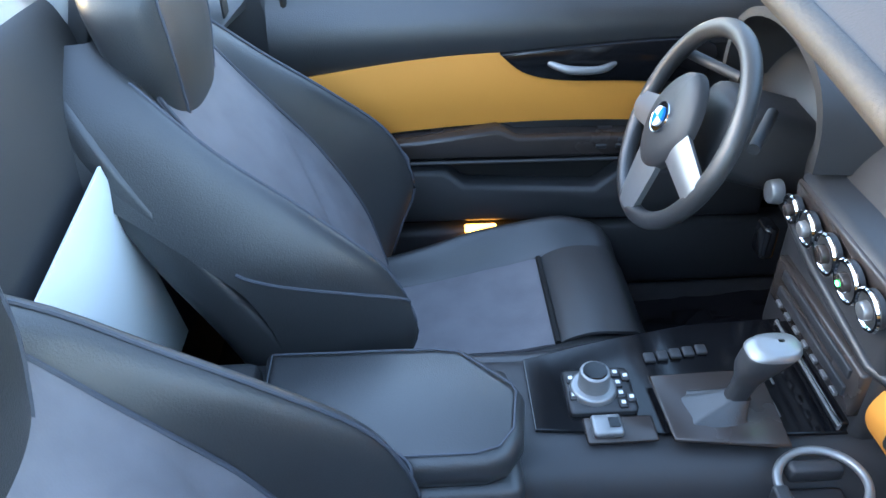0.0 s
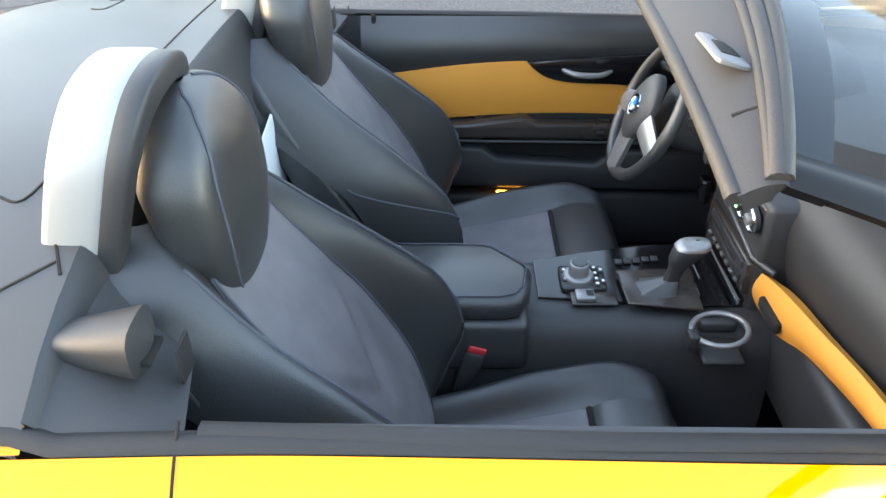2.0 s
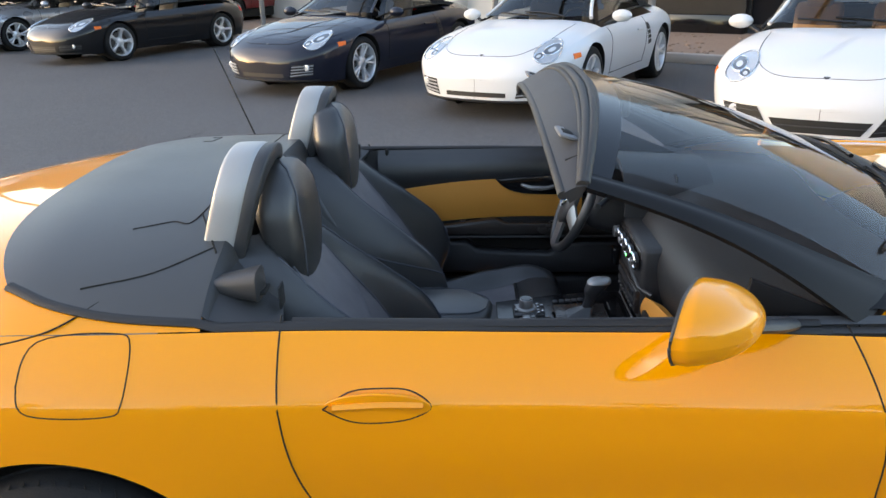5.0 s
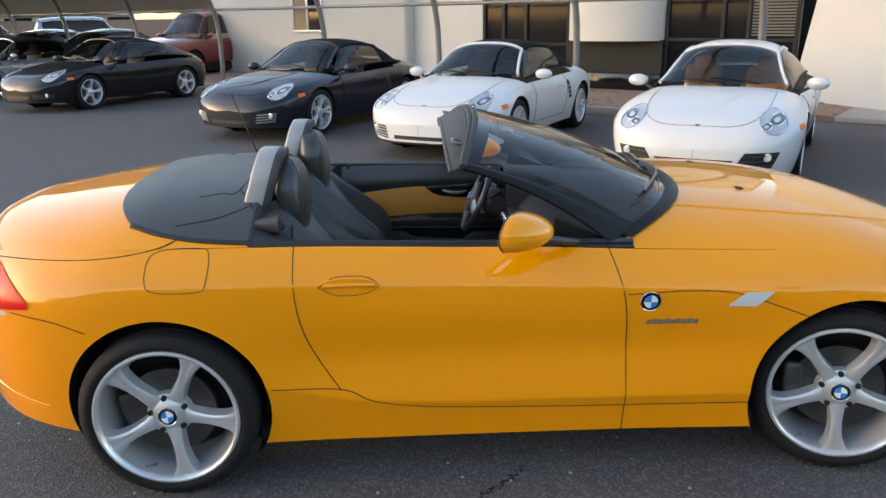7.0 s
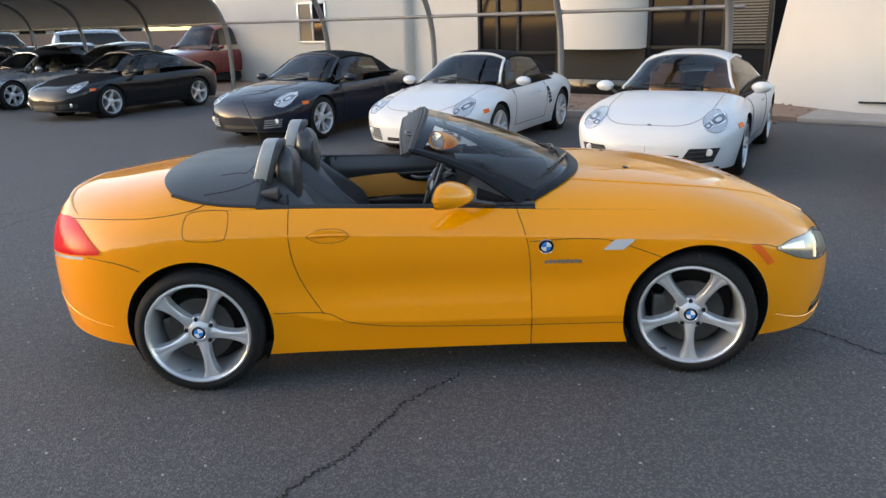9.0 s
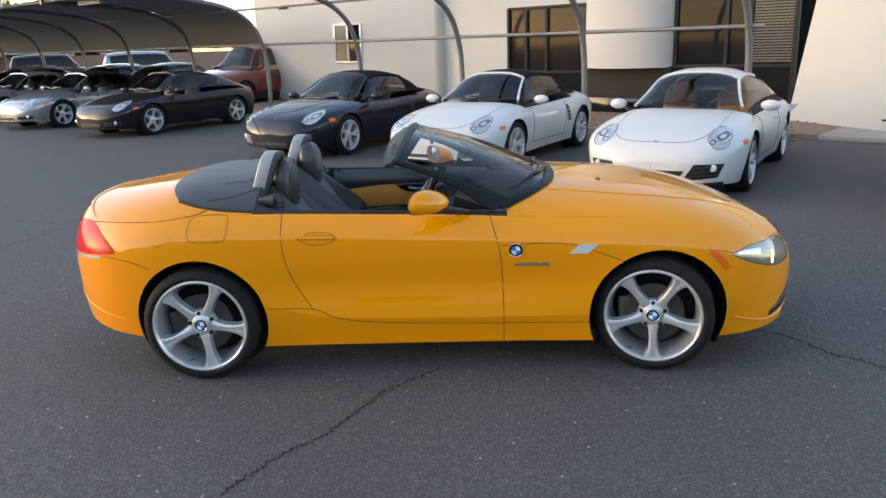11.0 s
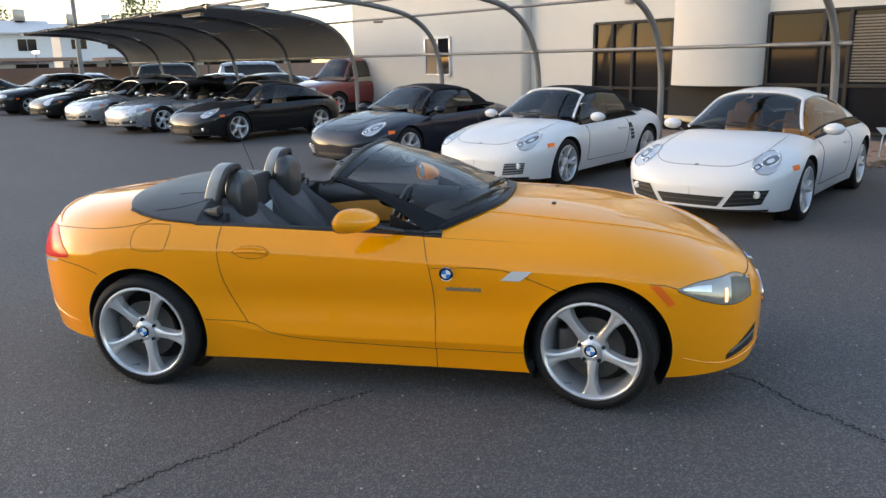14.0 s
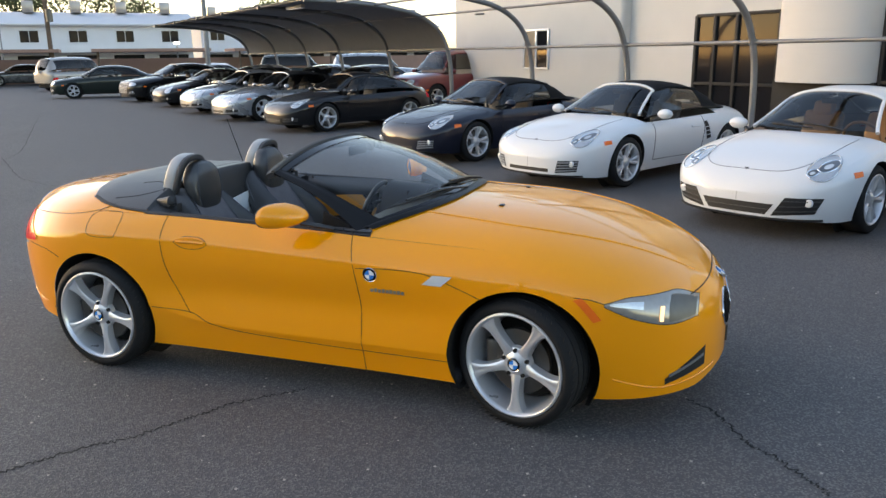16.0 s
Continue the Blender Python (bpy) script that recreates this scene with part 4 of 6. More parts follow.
lv = part("gear_lever", patch(lever, 20, 24, flip=True), BLACKP, sp, "gear lever with a silver cap")
part("lever_cap", patch(lambda u, v: Vector(lever(0.84 + 0.16 * u, v)) * 1.0 + Vector((0, 0, 0.002)) + (Vector(lever(0.84 + 0.16 * u, v)) - Vector((-0.012, -0.047, 0.68))) * 0.04, 12, 24, flip=True), SATIN, lv)
for k in range(5):
    part("button", moved(box(-0.008, 0.008, -0.009, 0.009, 0, 0.006, 0.002), Matrix.Translation((-0.125 + 0.02 * k, 0.062 + 0.003 * k, 0.558))), BLACKP, cons)
for a, b in (((0.02, -0.06), (0.02, 0.03)), ((0.035, 0.0), (0.035, 0.05))):
    part("tray_line", tube([(a[0], a[1], 0.56), (b[0], b[1], 0.56)], 0.002, 6), SATIN, cons)
# cup holder ring that swings out over the passenger footwell
cr = part("cup_holder", tube([(0.03 + 0.052 * math.cos(a), -0.168 + 0.05 * math.sin(a), 0.56 + 0.1 * (0.052 * math.cos(a))) for a in [2 * math.pi * k / 36 for k in range(36)]], 0.006, 8, True), SATIN, car, "silver cup holder ring folded out of the console")
part("ring_arm", box(0.0, 0.07, -0.15, -0.13, 0.535, 0.56, 0.006), BLACKP, cr)
part("ring_clip", box(-0.035, -0.015, -0.2, -0.17, 0.53, 0.565, 0.004), BLACKP, cr)
part("ring_base", box(-0.01, 0.07, -0.225, -0.15, 0.515, 0.527, 0.005), BLACKP, cr)
# belt buckle
bkl = part("belt_buckle", moved(box(-0.02, 0.02, -0.012, 0.012, -0.06, 0.05, 0.006), Matrix.Translation((-0.455, -0.165, 0.455)) @ Matrix.Rotation(0.3, 4, "Y")), BLACKP, car, "black belt buckle with a red release button")
part("release_button", moved(box(-0.018, 0.018, -0.011, 0.011, 0, 0.016, 0.003), Matrix.Translation((-0.44, -0.165, 0.502)) @ Matrix.Rotation(0.3, 4, "Y")), REDPL, bkl)
bk2 = part("belt_buckle", moved(box(-0.02, 0.02, -0.012, 0.012, -0.06, 0.05, 0.006), Matrix.Translation((-0.47, 0.125, 0.40)) @ Matrix.Rotation(0.3, 4, "Y")), BLACKP, car)

# floor mats under crumpled clear film
for yc in (-0.40, 0.40):
    def film(u, v, yc=yc):
        x, y = 0.0 + 0.52 * u, yc - 0.2 + 0.4 * v
        return (x, y, 0.212 + 0.05 * u * u + 0.007 * noise.noise(Vector((x * 14, y * 14, 1.0))) + 0.004 * noise.noise(Vector((x * 40, y * 40, 4.0))))
    part("floor_mat", patch(film, 40, 34, thick=0.004), GLOSSB, tub, "black floor mat under shiny crumpled film")

# pale card stood behind the seats
crd = tagged(part("loose_card", prism([(0.12, 0.885), (-0.15, 0.85), (0.02, 0.50), (0.24, 0.50)], 0.005, Matrix.Translation((-0.852, 0, 0)) @ Matrix.Rotation(math.pi / 2, 4, "Z"), 0.0015), CARD, None), "pale blue-white card panel stood behind the seats", "panel")

# dashboard
def dash(u, v):
    y = -0.74 + 1.48 * v
    zt = 0.83 + 0.03 * math.exp(-((y - 0.36) / 0.2) ** 2)
    prof = smooth_path([(0.66, 0, zt + 0.02), (0.42, 0, zt + 0.03), (0.24, 0, zt), (0.175, 0, zt - 0.05), (0.165, 0, zt - 0.12), (0.2, 0, 0.60), (0.30, 0, 0.50), (0.45, 0, 0.42)], 5)
    i = u * (len(prof) - 1)
    p = prof[int(i)].lerp(prof[min(int(i) + 1, len(prof) - 1)], i - int(i))
    return (p.x + 0.05 * (abs(y) / 0.74) ** 2, y, p.z)
ds = part("dashboard", patch(lambda u, v: (lambda p: (p[0], p[1] * (1 - 0.25 * max(0.0, p[0] - 0.3)), p[2] - 0.03 * max(0.0, abs(p[1]) - 0.6)))(dash(u, v)), 40, 40, flip=True, thick=0.02), BLACKP, car, "black soft-touch dashboard")
stk = part("centre_fascia", moved(box(0.10, 0.25, -0.10, 0.20, 0.50, 0.79, 0.015, 2), Matrix.Identity(4)), BLACKP, ds)
part("dial_panel", moved(box(-0.004, 0.01, -0.14, 0.14, -0.035, 0.035, 0.006), Matrix.Translation((0.105, 0.055, 0.745)) @ Matrix.Rotation(-0.15, 4, "Y")), PIANO, stk, "dark climate control strip")
for k, y in enumerate((0.165, 0.115, 0.055, -0.005, -0.06)):
    r = (0.02, 0.025, 0.028, 0.028, 0.026)[k]
    m = Matrix.Translation((0.096, y, 0.745)) @ Matrix.Rotation(-0.15, 4, "Y") @ Matrix.Rotation(-math.pi / 2, 4, "Y")
    dl = part("dial", moved(cyl(r, r * 0.95, 0.012, 28, 0.002), m), BLACKP, stk)
    part("dial_ring", moved(tube([(r * math.cos(a), r * math.sin(a), 0.012) for a in [2 * math.pi * j / 28 for j in range(28)]], 0.0035, 6, True), m), CHROME, dl)
    part("dial_knob", moved(cyl(r * 0.5, r * 0.45, 0.012, 24, 0.002), m @ Matrix.Translation((0, 0, 0.01))), SATIN if k in (1, 4) else PIANO, dl)
    if k == 3:
        part("dial_light", moved(box(-0.003, 0.003, -0.003, 0.003, 0, 0.002), m @ Matrix.Translation((0.0, 0, 0.0225))), GREENGLOW, dl)
part("stitched_edge", tube([(0.108, 0.24, 0.715), (0.1, 0.1, 0.69), (0.1, -0.08, 0.665), (0.13, -0.12, 0.655)], 0.008, 8), LEATHER, ds)
rad = part("radio", box(0.088, 0.11, -0.09, 0.17, 0.585, 0.66, 0.005), PIANO, stk)
for j in range(2):
    part("radio_slot", box(0.084, 0.09, -0.07, 0.14, 0.605 + 0.03 * j, 0.622 + 0.03 * j, 0.002), BLACKP, rad)
for j in range(7):
    part("button", box(0.083, 0.09, -0.06 + 0.03 * j, -0.045 + 0.03 * j, 0.594, 0.6, 0.001), SATIN, rad)
part("lower_frame", tube([(0.085, -0.085, 0.515), (0.085, 0.12, 0.515), (0.088, 0.125, 0.565), (0.088, -0.085, 0.565)], 0.003, 6, True), SATIN, stk)
part("lower_unit", box(0.088, 0.11, -0.085, 0.12, 0.512, 0.57, 0.003), GLOSSB, stk)
def ytrim(u, v):
    y = -0.10 - 0.62 * u
    z0 = interp([(0, 0.575), (0.12, 0.575), (0.35, 0.625), (0.65, 0.665), (1, 0.69)], u)
    z1 = interp([(0, 0.645), (0.12, 0.665), (0.35, 0.69), (0.65, 0.72), (1, 0.735)], u)
    return (0.115 + 0.02 * u - 0.012 * math.sin(math.pi * v), y, z0 + (z1 - z0) * v)
part("dash_trim", patch(ytrim, 24, 8, flip=True, thick=0.03), YTRIM, ds, "amber dashboard trim strip")
part("vent_slot", box(0.095, 0.11, -0.24, -0.15, 0.605, 0.63, 0.006), GAP, ds)
part("dash_trim", patch(lambda u, v: (0.12 + 0.03 * u, 0.19 + 0.05 * u, 0.57 + 0.1 * v), 6, 6, flip=False, thick=0.02), YTRIM, ds)
part("glovebox", box(0.14, 0.4, -0.72, -0.12, 0.40, 0.60, 0.03, 3), BLACKP, ds)
part("column_shroud", moved(box(-0.02, 0.2, -0.07, 0.07, -0.07, 0.06, 0.03, 3), Matrix.Translation((0.03, 0.345, 0.79)) @ Matrix.Rotation(0.3, 4, "Y")), BLACKP, ds)
cowl = part("instrument_hood", patch(lambda u, v: (0.10 + 0.28 * u, 0.355 + 0.19 * math.cos(math.pi * v), 0.80 + 0.16 * math.sin(math.pi * v) ** 0.7 - 0.02 * u), 10, 24, thick=0.015), BLACKP, ds)
part("gauge_face", box(0.26, 0.27, 0.2, 0.51, 0.80, 0.92, 0.005), GLOSSB, ds)
part("warning_light", box(0.252, 0.258, 0.215, 0.235, 0.84, 0.86, 0.002), REDGLOW, ds, "lit red warning light")
for y in (0.28, 0.43):
    part("gauge_ring", moved(lathe([(0.05, 0), (0.055, -0.01), (0.06, 0)], 28), Matrix.Translation((0.255, y, 0.86)) @ Matrix.Rotation(-math.pi / 2, 4, "Z")), SATIN, ds)
part("ignition", moved(cyl(0.02, 0.018, 0.02, 20, 0.003), Matrix.Translation((0.1, 0.235, 0.73)) @ Matrix.Rotation(-math.pi / 2, 4, "Y")), SATIN, ds)
for a, b in (((0.08, 0.28, 0.84), (0.02, 0.19, 0.83)), ((0.08, 0.41, 0.84), (0.02, 0.5, 0.85))):
    part("column_stalk", rod(a, b, 0.009, 10), BLACKP, ds)
# keys hanging from the column
ky = part("key_fob", moved(box(-0.012, 0.012, -0.02, 0.02, -0.06, 0.0, 0.008, 3), Matrix.Translation((0.09, 0.225, 0.68))), GLOSSB, ds)

# steering wheel
SWM = Matrix.Translation((-0.03, 0.345, 0.793)) @ Matrix.Rotation(radians(-66), 4, "Y") @ Matrix.Scale(0.92, 4)
# local z points at the driver, local x up
sw = part("steering_wheel", moved(tube([(0.174 * math.cos(a), 0.174 * math.sin(a), 0.0) for a in [2 * math.pi * k / 64 for k in range(64)]], 0.0165, 14, True), SWM), LEATHER, car, "black leather three-spoke steering wheel with silver spokes")
def padf(u, v):
    a = 2 * math.pi * v
    k = math.sin(math.pi * u / 2) ** 0.5 if u < 1 else 1
    return (0.085 * k * math.cos(a) * (1.0 + 0.08 * math.cos(2 * a)), 0.08 * k * math.sin(a), 0.018 + 0.022 * math.cos(math.pi * u / 2) - 0.04 * max(0, u - 0.8))
part("airbag_pad", moved(patch(padf, 14, 36, flip=True), SWM), BLACKP, sw)
roundel(sw, SWM @ Matrix.Translation((0, 0, 0.041)) @ Matrix.Rotation(-math.pi / 2, 4, "X"), 0.027)
for a in (math.pi / 2, -math.pi / 2, math.pi):
    wd2 = 0.028 if abs(a) < 2 else 0.045
    sk = patch(lambda u, v, wd2=wd2: (0.07 + 0.105 * u, (2 * v - 1) * wd2 * (1.0 - 0.25 * u), 0.012 - 0.012 * u + 0.006 * math.sin(math.pi * v)), 8, 8, flip=False, thick=0.012)
    part("spoke", moved(sk, SWM @ Matrix.Rotation(a + (0.25 if 0 < a < 2 else (-0.25 if a < 0 else 0)), 4, "Z")), SATIN, sw, "silver steering wheel spoke")
    if a > 2:
        part("spoke_gap", moved(box(-0.15, -0.09, -0.016, 0.016, 0.004, 0.019, 0.004), SWM), BLACKP, sw)

# windscreen header: padded frame with rubber seals and a latch socket
def head(u, v, dx0, dx1, dz=0.0, bulge=0.0):
    q = 2 * v - 1
    p = scr_head(q)
    x = dx0 + (dx1 - dx0) * u
    x *= 1 - 0.68 * abs(q) ** 2.6
    return (p.x + x, p.y, p.z + dz - 0.22 * abs(x) - 1.6 * x * x + bulge * math.sin(math.pi * u))
hd = part("screen_header", patch(lambda u, v: head(u, v, 0.012, -0.138, 0.004, 0.004), 12, 60, thick=0.03), DECK, car, "dark grey screen header with ribbed rubber seals")
for dx, r, dz in ((-0.006, 0.010, 0.006), (-0.026, 0.012, 0.006), (-0.042, 0.007, 0.008), (-0.138, 0.011, -0.004)):
    part("header_seal", tube([head(0, 0.004 + 0.992 * k / 60, dx, dx, dz) for k in range(61)], r, 8), SEAL, hd)
for q in (0.155, 0.845):
    c = Vector(head(0, q, -0.085, -0.085, 0.009))
    la = part("latch_socket", moved(box(-0.022, 0.022, -0.05, 0.05, -0.004, 0.004, 0.006), Matrix.Translation(c) @ Matrix.Rotation(0.28, 4, "Y")), STEEL, hd)
    part("latch_slot", moved(box(-0.012, 0.012, -0.026, 0.02, 0.0, 0.0055, 0.002), Matrix.Translation(c) @ Matrix.Rotation(0.28, 4, "Y")), GAP, la)
part("header_seam", tube([head(k / 10, 0.075, 0.0, -0.1, 0.006) for k in range(11)], 0.003, 6), GAP, hd)
part("header_seam", tube([head(k / 10, 0.925, 0.0, -0.1, 0.006) for k in range(11)], 0.003, 6), GAP, hd)
part("rear_view_mirror", moved(box(-0.012, 0.012, -0.11, 0.11, -0.03, 0.03, 0.012, 3), Matrix.Translation((0.03, -0.0, 1.20))), BLACKP, car)


# ---- ground ----
gb = bmesh.new()
bmesh.ops.create_grid(gb, x_segments=40, y_segments=40, size=400)
gb_z = moved(gb, Matrix.Translation((0, 0, -0.018)))
ground = tagged(part("ground", gb, ASPHALT, None), "dark grey weathered asphalt car park with fine cracks", "ground", kind="structure")

# ---- the row behind: a runs along the row to the left, b away from the roadster
RO, RAX, RBX = Vector((2.58, 10.86, 0)), Vector((-0.775, 0.632, 0)), Vector((0.632, 0.775, 0))


def row(a, b, z=0.0):
    return RO + RAX * a + RBX * b + Vector((0, 0, z))


ROWM = Matrix(((RAX.x, RBX.x, 0, RO.x), (RAX.y, RBX.y, 0, RO.y), (0, 0, 1, 0), (0, 0, 0, 1)))


def rbox(a0, a1, b0, b1, z0, z1, bev=0.0):
    bm = moved(box(a0, a1, b0, b1, z0, z1, bev), ROWM)
    bmesh.ops.recalc_face_normals(bm, faces=bm.faces[:])
    return bm


# carport arches: a post that bends forward over the cars
def arch_curve():
    pts = [(0, 0.0), (0.02, 0.9), (-0.06, 1.7), (-0.35, 2.35), (-0.95, 2.78), (-1.8, 2.98), (-2.9, 3.1), (-4.4, 3.16)]
    return smooth_path([(0, b, z) for b, z in pts], 6)


ARCHES = (-3.25, -0.03, 3.12, 6.42, 10.25, 14.0, 17.9, 21.3, 25.0, 28.8)
for a in ARCHES:
    c = thing("carport_arch", "grey galvanised steel carport arch bending over the parked cars", "carport frame", ROWM @ Matrix.Translation((a, 0, 0)), "carport arches")
    part("arch_tube", tube(arch_curve(), 0.06, 10, up=(1, 0, 0)), STEEL, c)
    part("base_plate", box(-0.12, 0.12, -0.12, 0.12, -0.02, 0.03, 0.005), STEEL, c)
    part("rail_clamp", rod((-0.08, -0.1, 1.9), (0.08, -0.1, 1.9), 0.05, 10), STEEL, c)
rails = thing("carport_rail", "long grey steel pipe rails tying the carport arches", "pipe rail", ROWM)
for b, z, r in ((-0.1, 1.9, 0.035), (-0.95, 2.8, 0.03), (-2.4, 3.07, 0.03), (-4.3, 3.18, 0.035)):
    part("pipe", rod((-3.5, b, z), (29.5, b, z), r), STEEL, rails)
cloth = thing("shade_canopy", "grey shade cloth stretched over the carport arches", "canopy", ROWM)
cv = arch_curve()
for k in range(4, 9):
    def cl(u, v, k=k):
        i = 13 + (len(cv) - 14) * v
        p = cv[int(i)].lerp(cv[min(int(i) + 1, len(cv) - 1)], i - int(i))
        sag = 0.09 * math.sin(math.pi * u) * (0.4 + 0.6 * math.sin(math.pi * v)) + 0.012 * math.sin(23 * u + 5 * v)
        return (ARCHES[k] + (ARCHES[k + 1] - ARCHES[k]) * u, p.y, p.z + 0.075 - sag)
    part("cloth_bay", patch(cl, 16, 24, thick=0.004), SHADE, cloth)
    part("hem", tube([cl(j / 16, 0.0) for j in range(17)], 0.014, 6), SHADE, cloth)
for a, bb in ((4.6, -3.9), (8.6, -3.9), (12.2, -3.9), (1.2, -3.9)):
    lt = thing("strip_light", "old cream fluorescent strip light under the carport", "lamp", ROWM @ Matrix.Translation((a, bb, 3.08)), "strip lights")
    part("housing", box(-0.6, 0.6, -0.07, 0.07, -0.02, 0.05, 0.02), CONCRETE, lt)
    part("diffuser", box(-0.58, 0.58, -0.06, 0.06, -0.06, -0.018, 0.02), CLEARL, lt)


# ---- fittings that lie on a car's skin ----
def nose_x(sh, y, z, end=1):
    """Where the skin's front (or rear) lies at y, z."""
    lo, hi = (0.6, sh.front) if end > 0 else (0.6, sh.rear)
    for _ in range(24):
        m = (lo + hi) / 2
        if sh.side(end * m, z) > abs(y):
            lo = m
        else:
            hi = m
    return end * lo


def on_nose(sh, yz, nu, nv, out=0.004, thick=0.0, end=1, flip=None):
    """A skin piece whose outline is given across the car's front or rear as (y, z)."""
    def fn(u, v):
        y, z = yz(u, v)
        return (nose_x(sh, y, z, end) + end * out, y, z)
    return patch(fn, nu, nv, flip=(end < 0) if flip is None else flip, thick=thick)


def on_flank(sh, xz, sg, nu, nv, out=0.004, thick=0.0):
    def fn(u, v):
        x, z = xz(u, v)
        return (x, sg * (sh.side(x, z) + out), z)
    return patch(fn, nu, nv, flip=sg < 0, thick=thick)


def disc_yz(cy, cz, ry, rz, tilt=0.0):
    def fn(u, v):
        a = 2 * math.pi * v
        y, z = ry * u * math.cos(a), rz * u * math.sin(a)
        return (cy + y * math.cos(tilt) - z * math.sin(tilt), cz + y * math.sin(tilt) + z * math.cos(tilt))
    return fn


def quad_map(a, b, c, d):
    """Corners low-left, low-right, top-right, top-left to a map over u, v."""
    A, B, C, D = (Vector((*p, 0)) for p in (a, b, c, d))

    def fn(u, v):
        p = A.lerp(B, u).lerp(D.lerp(C, u), v)
        return (p.x, p.y)
    return fn


# ---- outer fittings of the roadster ----
for sg in (-1, 1):
    def lamp(u, v):
        x = 1.655 + 0.40 * u
        lo = interp([(0, 0.632), (0.35, 0.572), (0.75, 0.535), (1, 0.545)], u)
        hi = interp([(0, 0.645), (0.3, 0.672), (0.7, 0.672), (1, 0.625)], u)
        return (x, lo + (hi - lo) * v)
    hl = part("headlamp", on_flank(Z, lamp, sg, 24, 10, 0.003), LAMPD, car, "clear headlamp with a lit inner tube")
    part("lamp_lens", on_flank(Z, lambda u, v: lamp(0.06 + 0.36 * u, 0.5 + 0.3 * v), sg, 14, 4, 0.006), LENS, hl)
    part("lit_tube", on_flank(Z, lambda u, v: lamp(0.60 + 0.04 * u, 0.12 + 0.5 * v), sg, 6, 6, 0.008), LITLAMP, hl, "glowing warm lamp tube")
    part("dark_reflector", on_flank(Z, lambda u, v: lamp(0.70 + 0.28 * u, 0.1 + 0.8 * v), sg, 8, 6, 0.006), DISC, hl)
    part("lamp_edge", tube([(lambda p: (p[0], sg * (Z.side(*p) + 0.002), p[1]))(lamp(*q)) for q in [(k / 20, 1) for k in range(21)] + [(1, 1 - k / 6) for k in range(1, 7)] + [(1 - k / 20, 0) for k in range(1, 21)]], 0.002, 6, True), GAP, hl)
    part("side_marker", on_flank(Z, lambda u, v: (1.515 + 0.095 * u + 0.035 * v, 0.655 - 0.10 * u ** 1.2 + 0.014 * v), sg, 10, 3, 0.004, 0.004), AMBER, car, "amber side marker lens")
    fog = part("bumper_intake", on_flank(Z, lambda u, v: (1.93 + 0.17 * u, 0.225 + 0.05 * u + (0.03 + 0.075 * u) * v), sg, 10, 5, 0.003), GRILLE, car)
    part("intake_blade", on_flank(Z, lambda u, v: (1.95 + 0.145 * u, 0.262 + 0.065 * u + 0.014 * v), sg, 10, 3, 0.008, 0.004), SATIN, fog)
    part("bumper_crease", Z.line([(1.70, 0.27), (1.9, 0.215), (2.05, 0.225), (2.14, 0.25)], sg, 0.004, 6, -0.001), YELLOW, car)
    kd = part("kidney_grille", on_nose(Z, disc_yz(sg * 0.165, 0.475, 0.15, 0.09), 8, 32, 0.002), GRILLE, car, "black kidney-shaped grille with a chrome rim")
    part("grille_rim", tube([(lambda y, z: (nose_x(Z, y, z) + 0.004, y, z))(sg * 0.165 + 0.15 * math.cos(a), 0.475 + 0.09 * math.sin(a)) for a in [2 * math.pi * k / 36 for k in range(36)]], 0.006, 6, True), CHROME, kd)
    for j in range(-4, 5):
        yy = sg * 0.165 + 0.03 * j
        hh = 0.085 * math.sqrt(max(0.02, 1 - (0.03 * j / 0.15) ** 2))
        part("grille_slat", tube([(nose_x(Z, yy, 0.475 + hh * q) + 0.005, yy, 0.475 + hh * q) for q in (-0.9, -0.4, 0, 0.4, 0.9)], 0.004, 6), GLOSSB, kd)
    tl = part("tail_lamp", on_flank(Z, lambda u, v: (-1.70 - 0.38 * u, 0.71 - 0.04 * u + (0.02 + 0.15 * math.sin(min(1, u * 1.6) * 1.57)) * v), sg, 20, 10, 0.006), REDLENS, car, "red tail lamp lens")
    part("clear_strip", on_flank(Z, lambda u, v: (-1.80 - 0.28 * u, 0.678 - 0.03 * u + 0.014 * v), sg, 12, 3, 0.006), CLEARL, tl)
    part("wing_vent", on_flank(Z, lambda u, v: (0.775 + 0.10 * u + 0.06 * v, 0.665 + 0.052 * v), sg, 8, 4, 0.006, 0.004), CLEARL, car, "clear indicator lens on the wing")
    for j in range(9):
        part("script_bar", on_flank(Z, quad_map((0.49 + 0.021 * j, 0.597), (0.506 + 0.021 * j, 0.597), (0.508 + 0.021 * j, 0.613 + 0.004 * (j % 2)), (0.492 + 0.021 * j, 0.613 + 0.004 * (j % 2))), sg, 2, 2, 0.003, 0.002), SATIN, car, smooth=False)
    # door mirror
    mx = Vector((0.065, sg * 0.905, 0.962))
    def mir(u, v, sg=sg, mx=mx):
        a = 2 * math.pi * v
        k = (0.93 + 0.07 * min(1, u * 8)) * math.sqrt(max(0.0004, 1 - max(0, (u - 0.18) / 0.82) ** 2.2))
        ca, sa = math.cos(a), math.sin(a)
        n = (abs(ca) ** 2.6 + abs(sa) ** 2.6) ** (-1 / 2.6)
        low = 1.0 if sa > 0 else 0.8
        return mx + Vector((-0.075 + 0.155 * u - 0.055 * ca * (1 - u), sg * (0.104 * k * n * ca - 0.05 * u * u), 0.072 * k * n * sa * low * (1 - 0.25 * u) - 0.006 * u + 0.008 * max(0, 1 - abs(sa + 0.25) * 4) * math.sin(math.pi * u)))
    mo = part("door_mirror", patch(mir, 24, 28, flip=sg < 0), YELLOW, car, "yellow door mirror on a black foot")
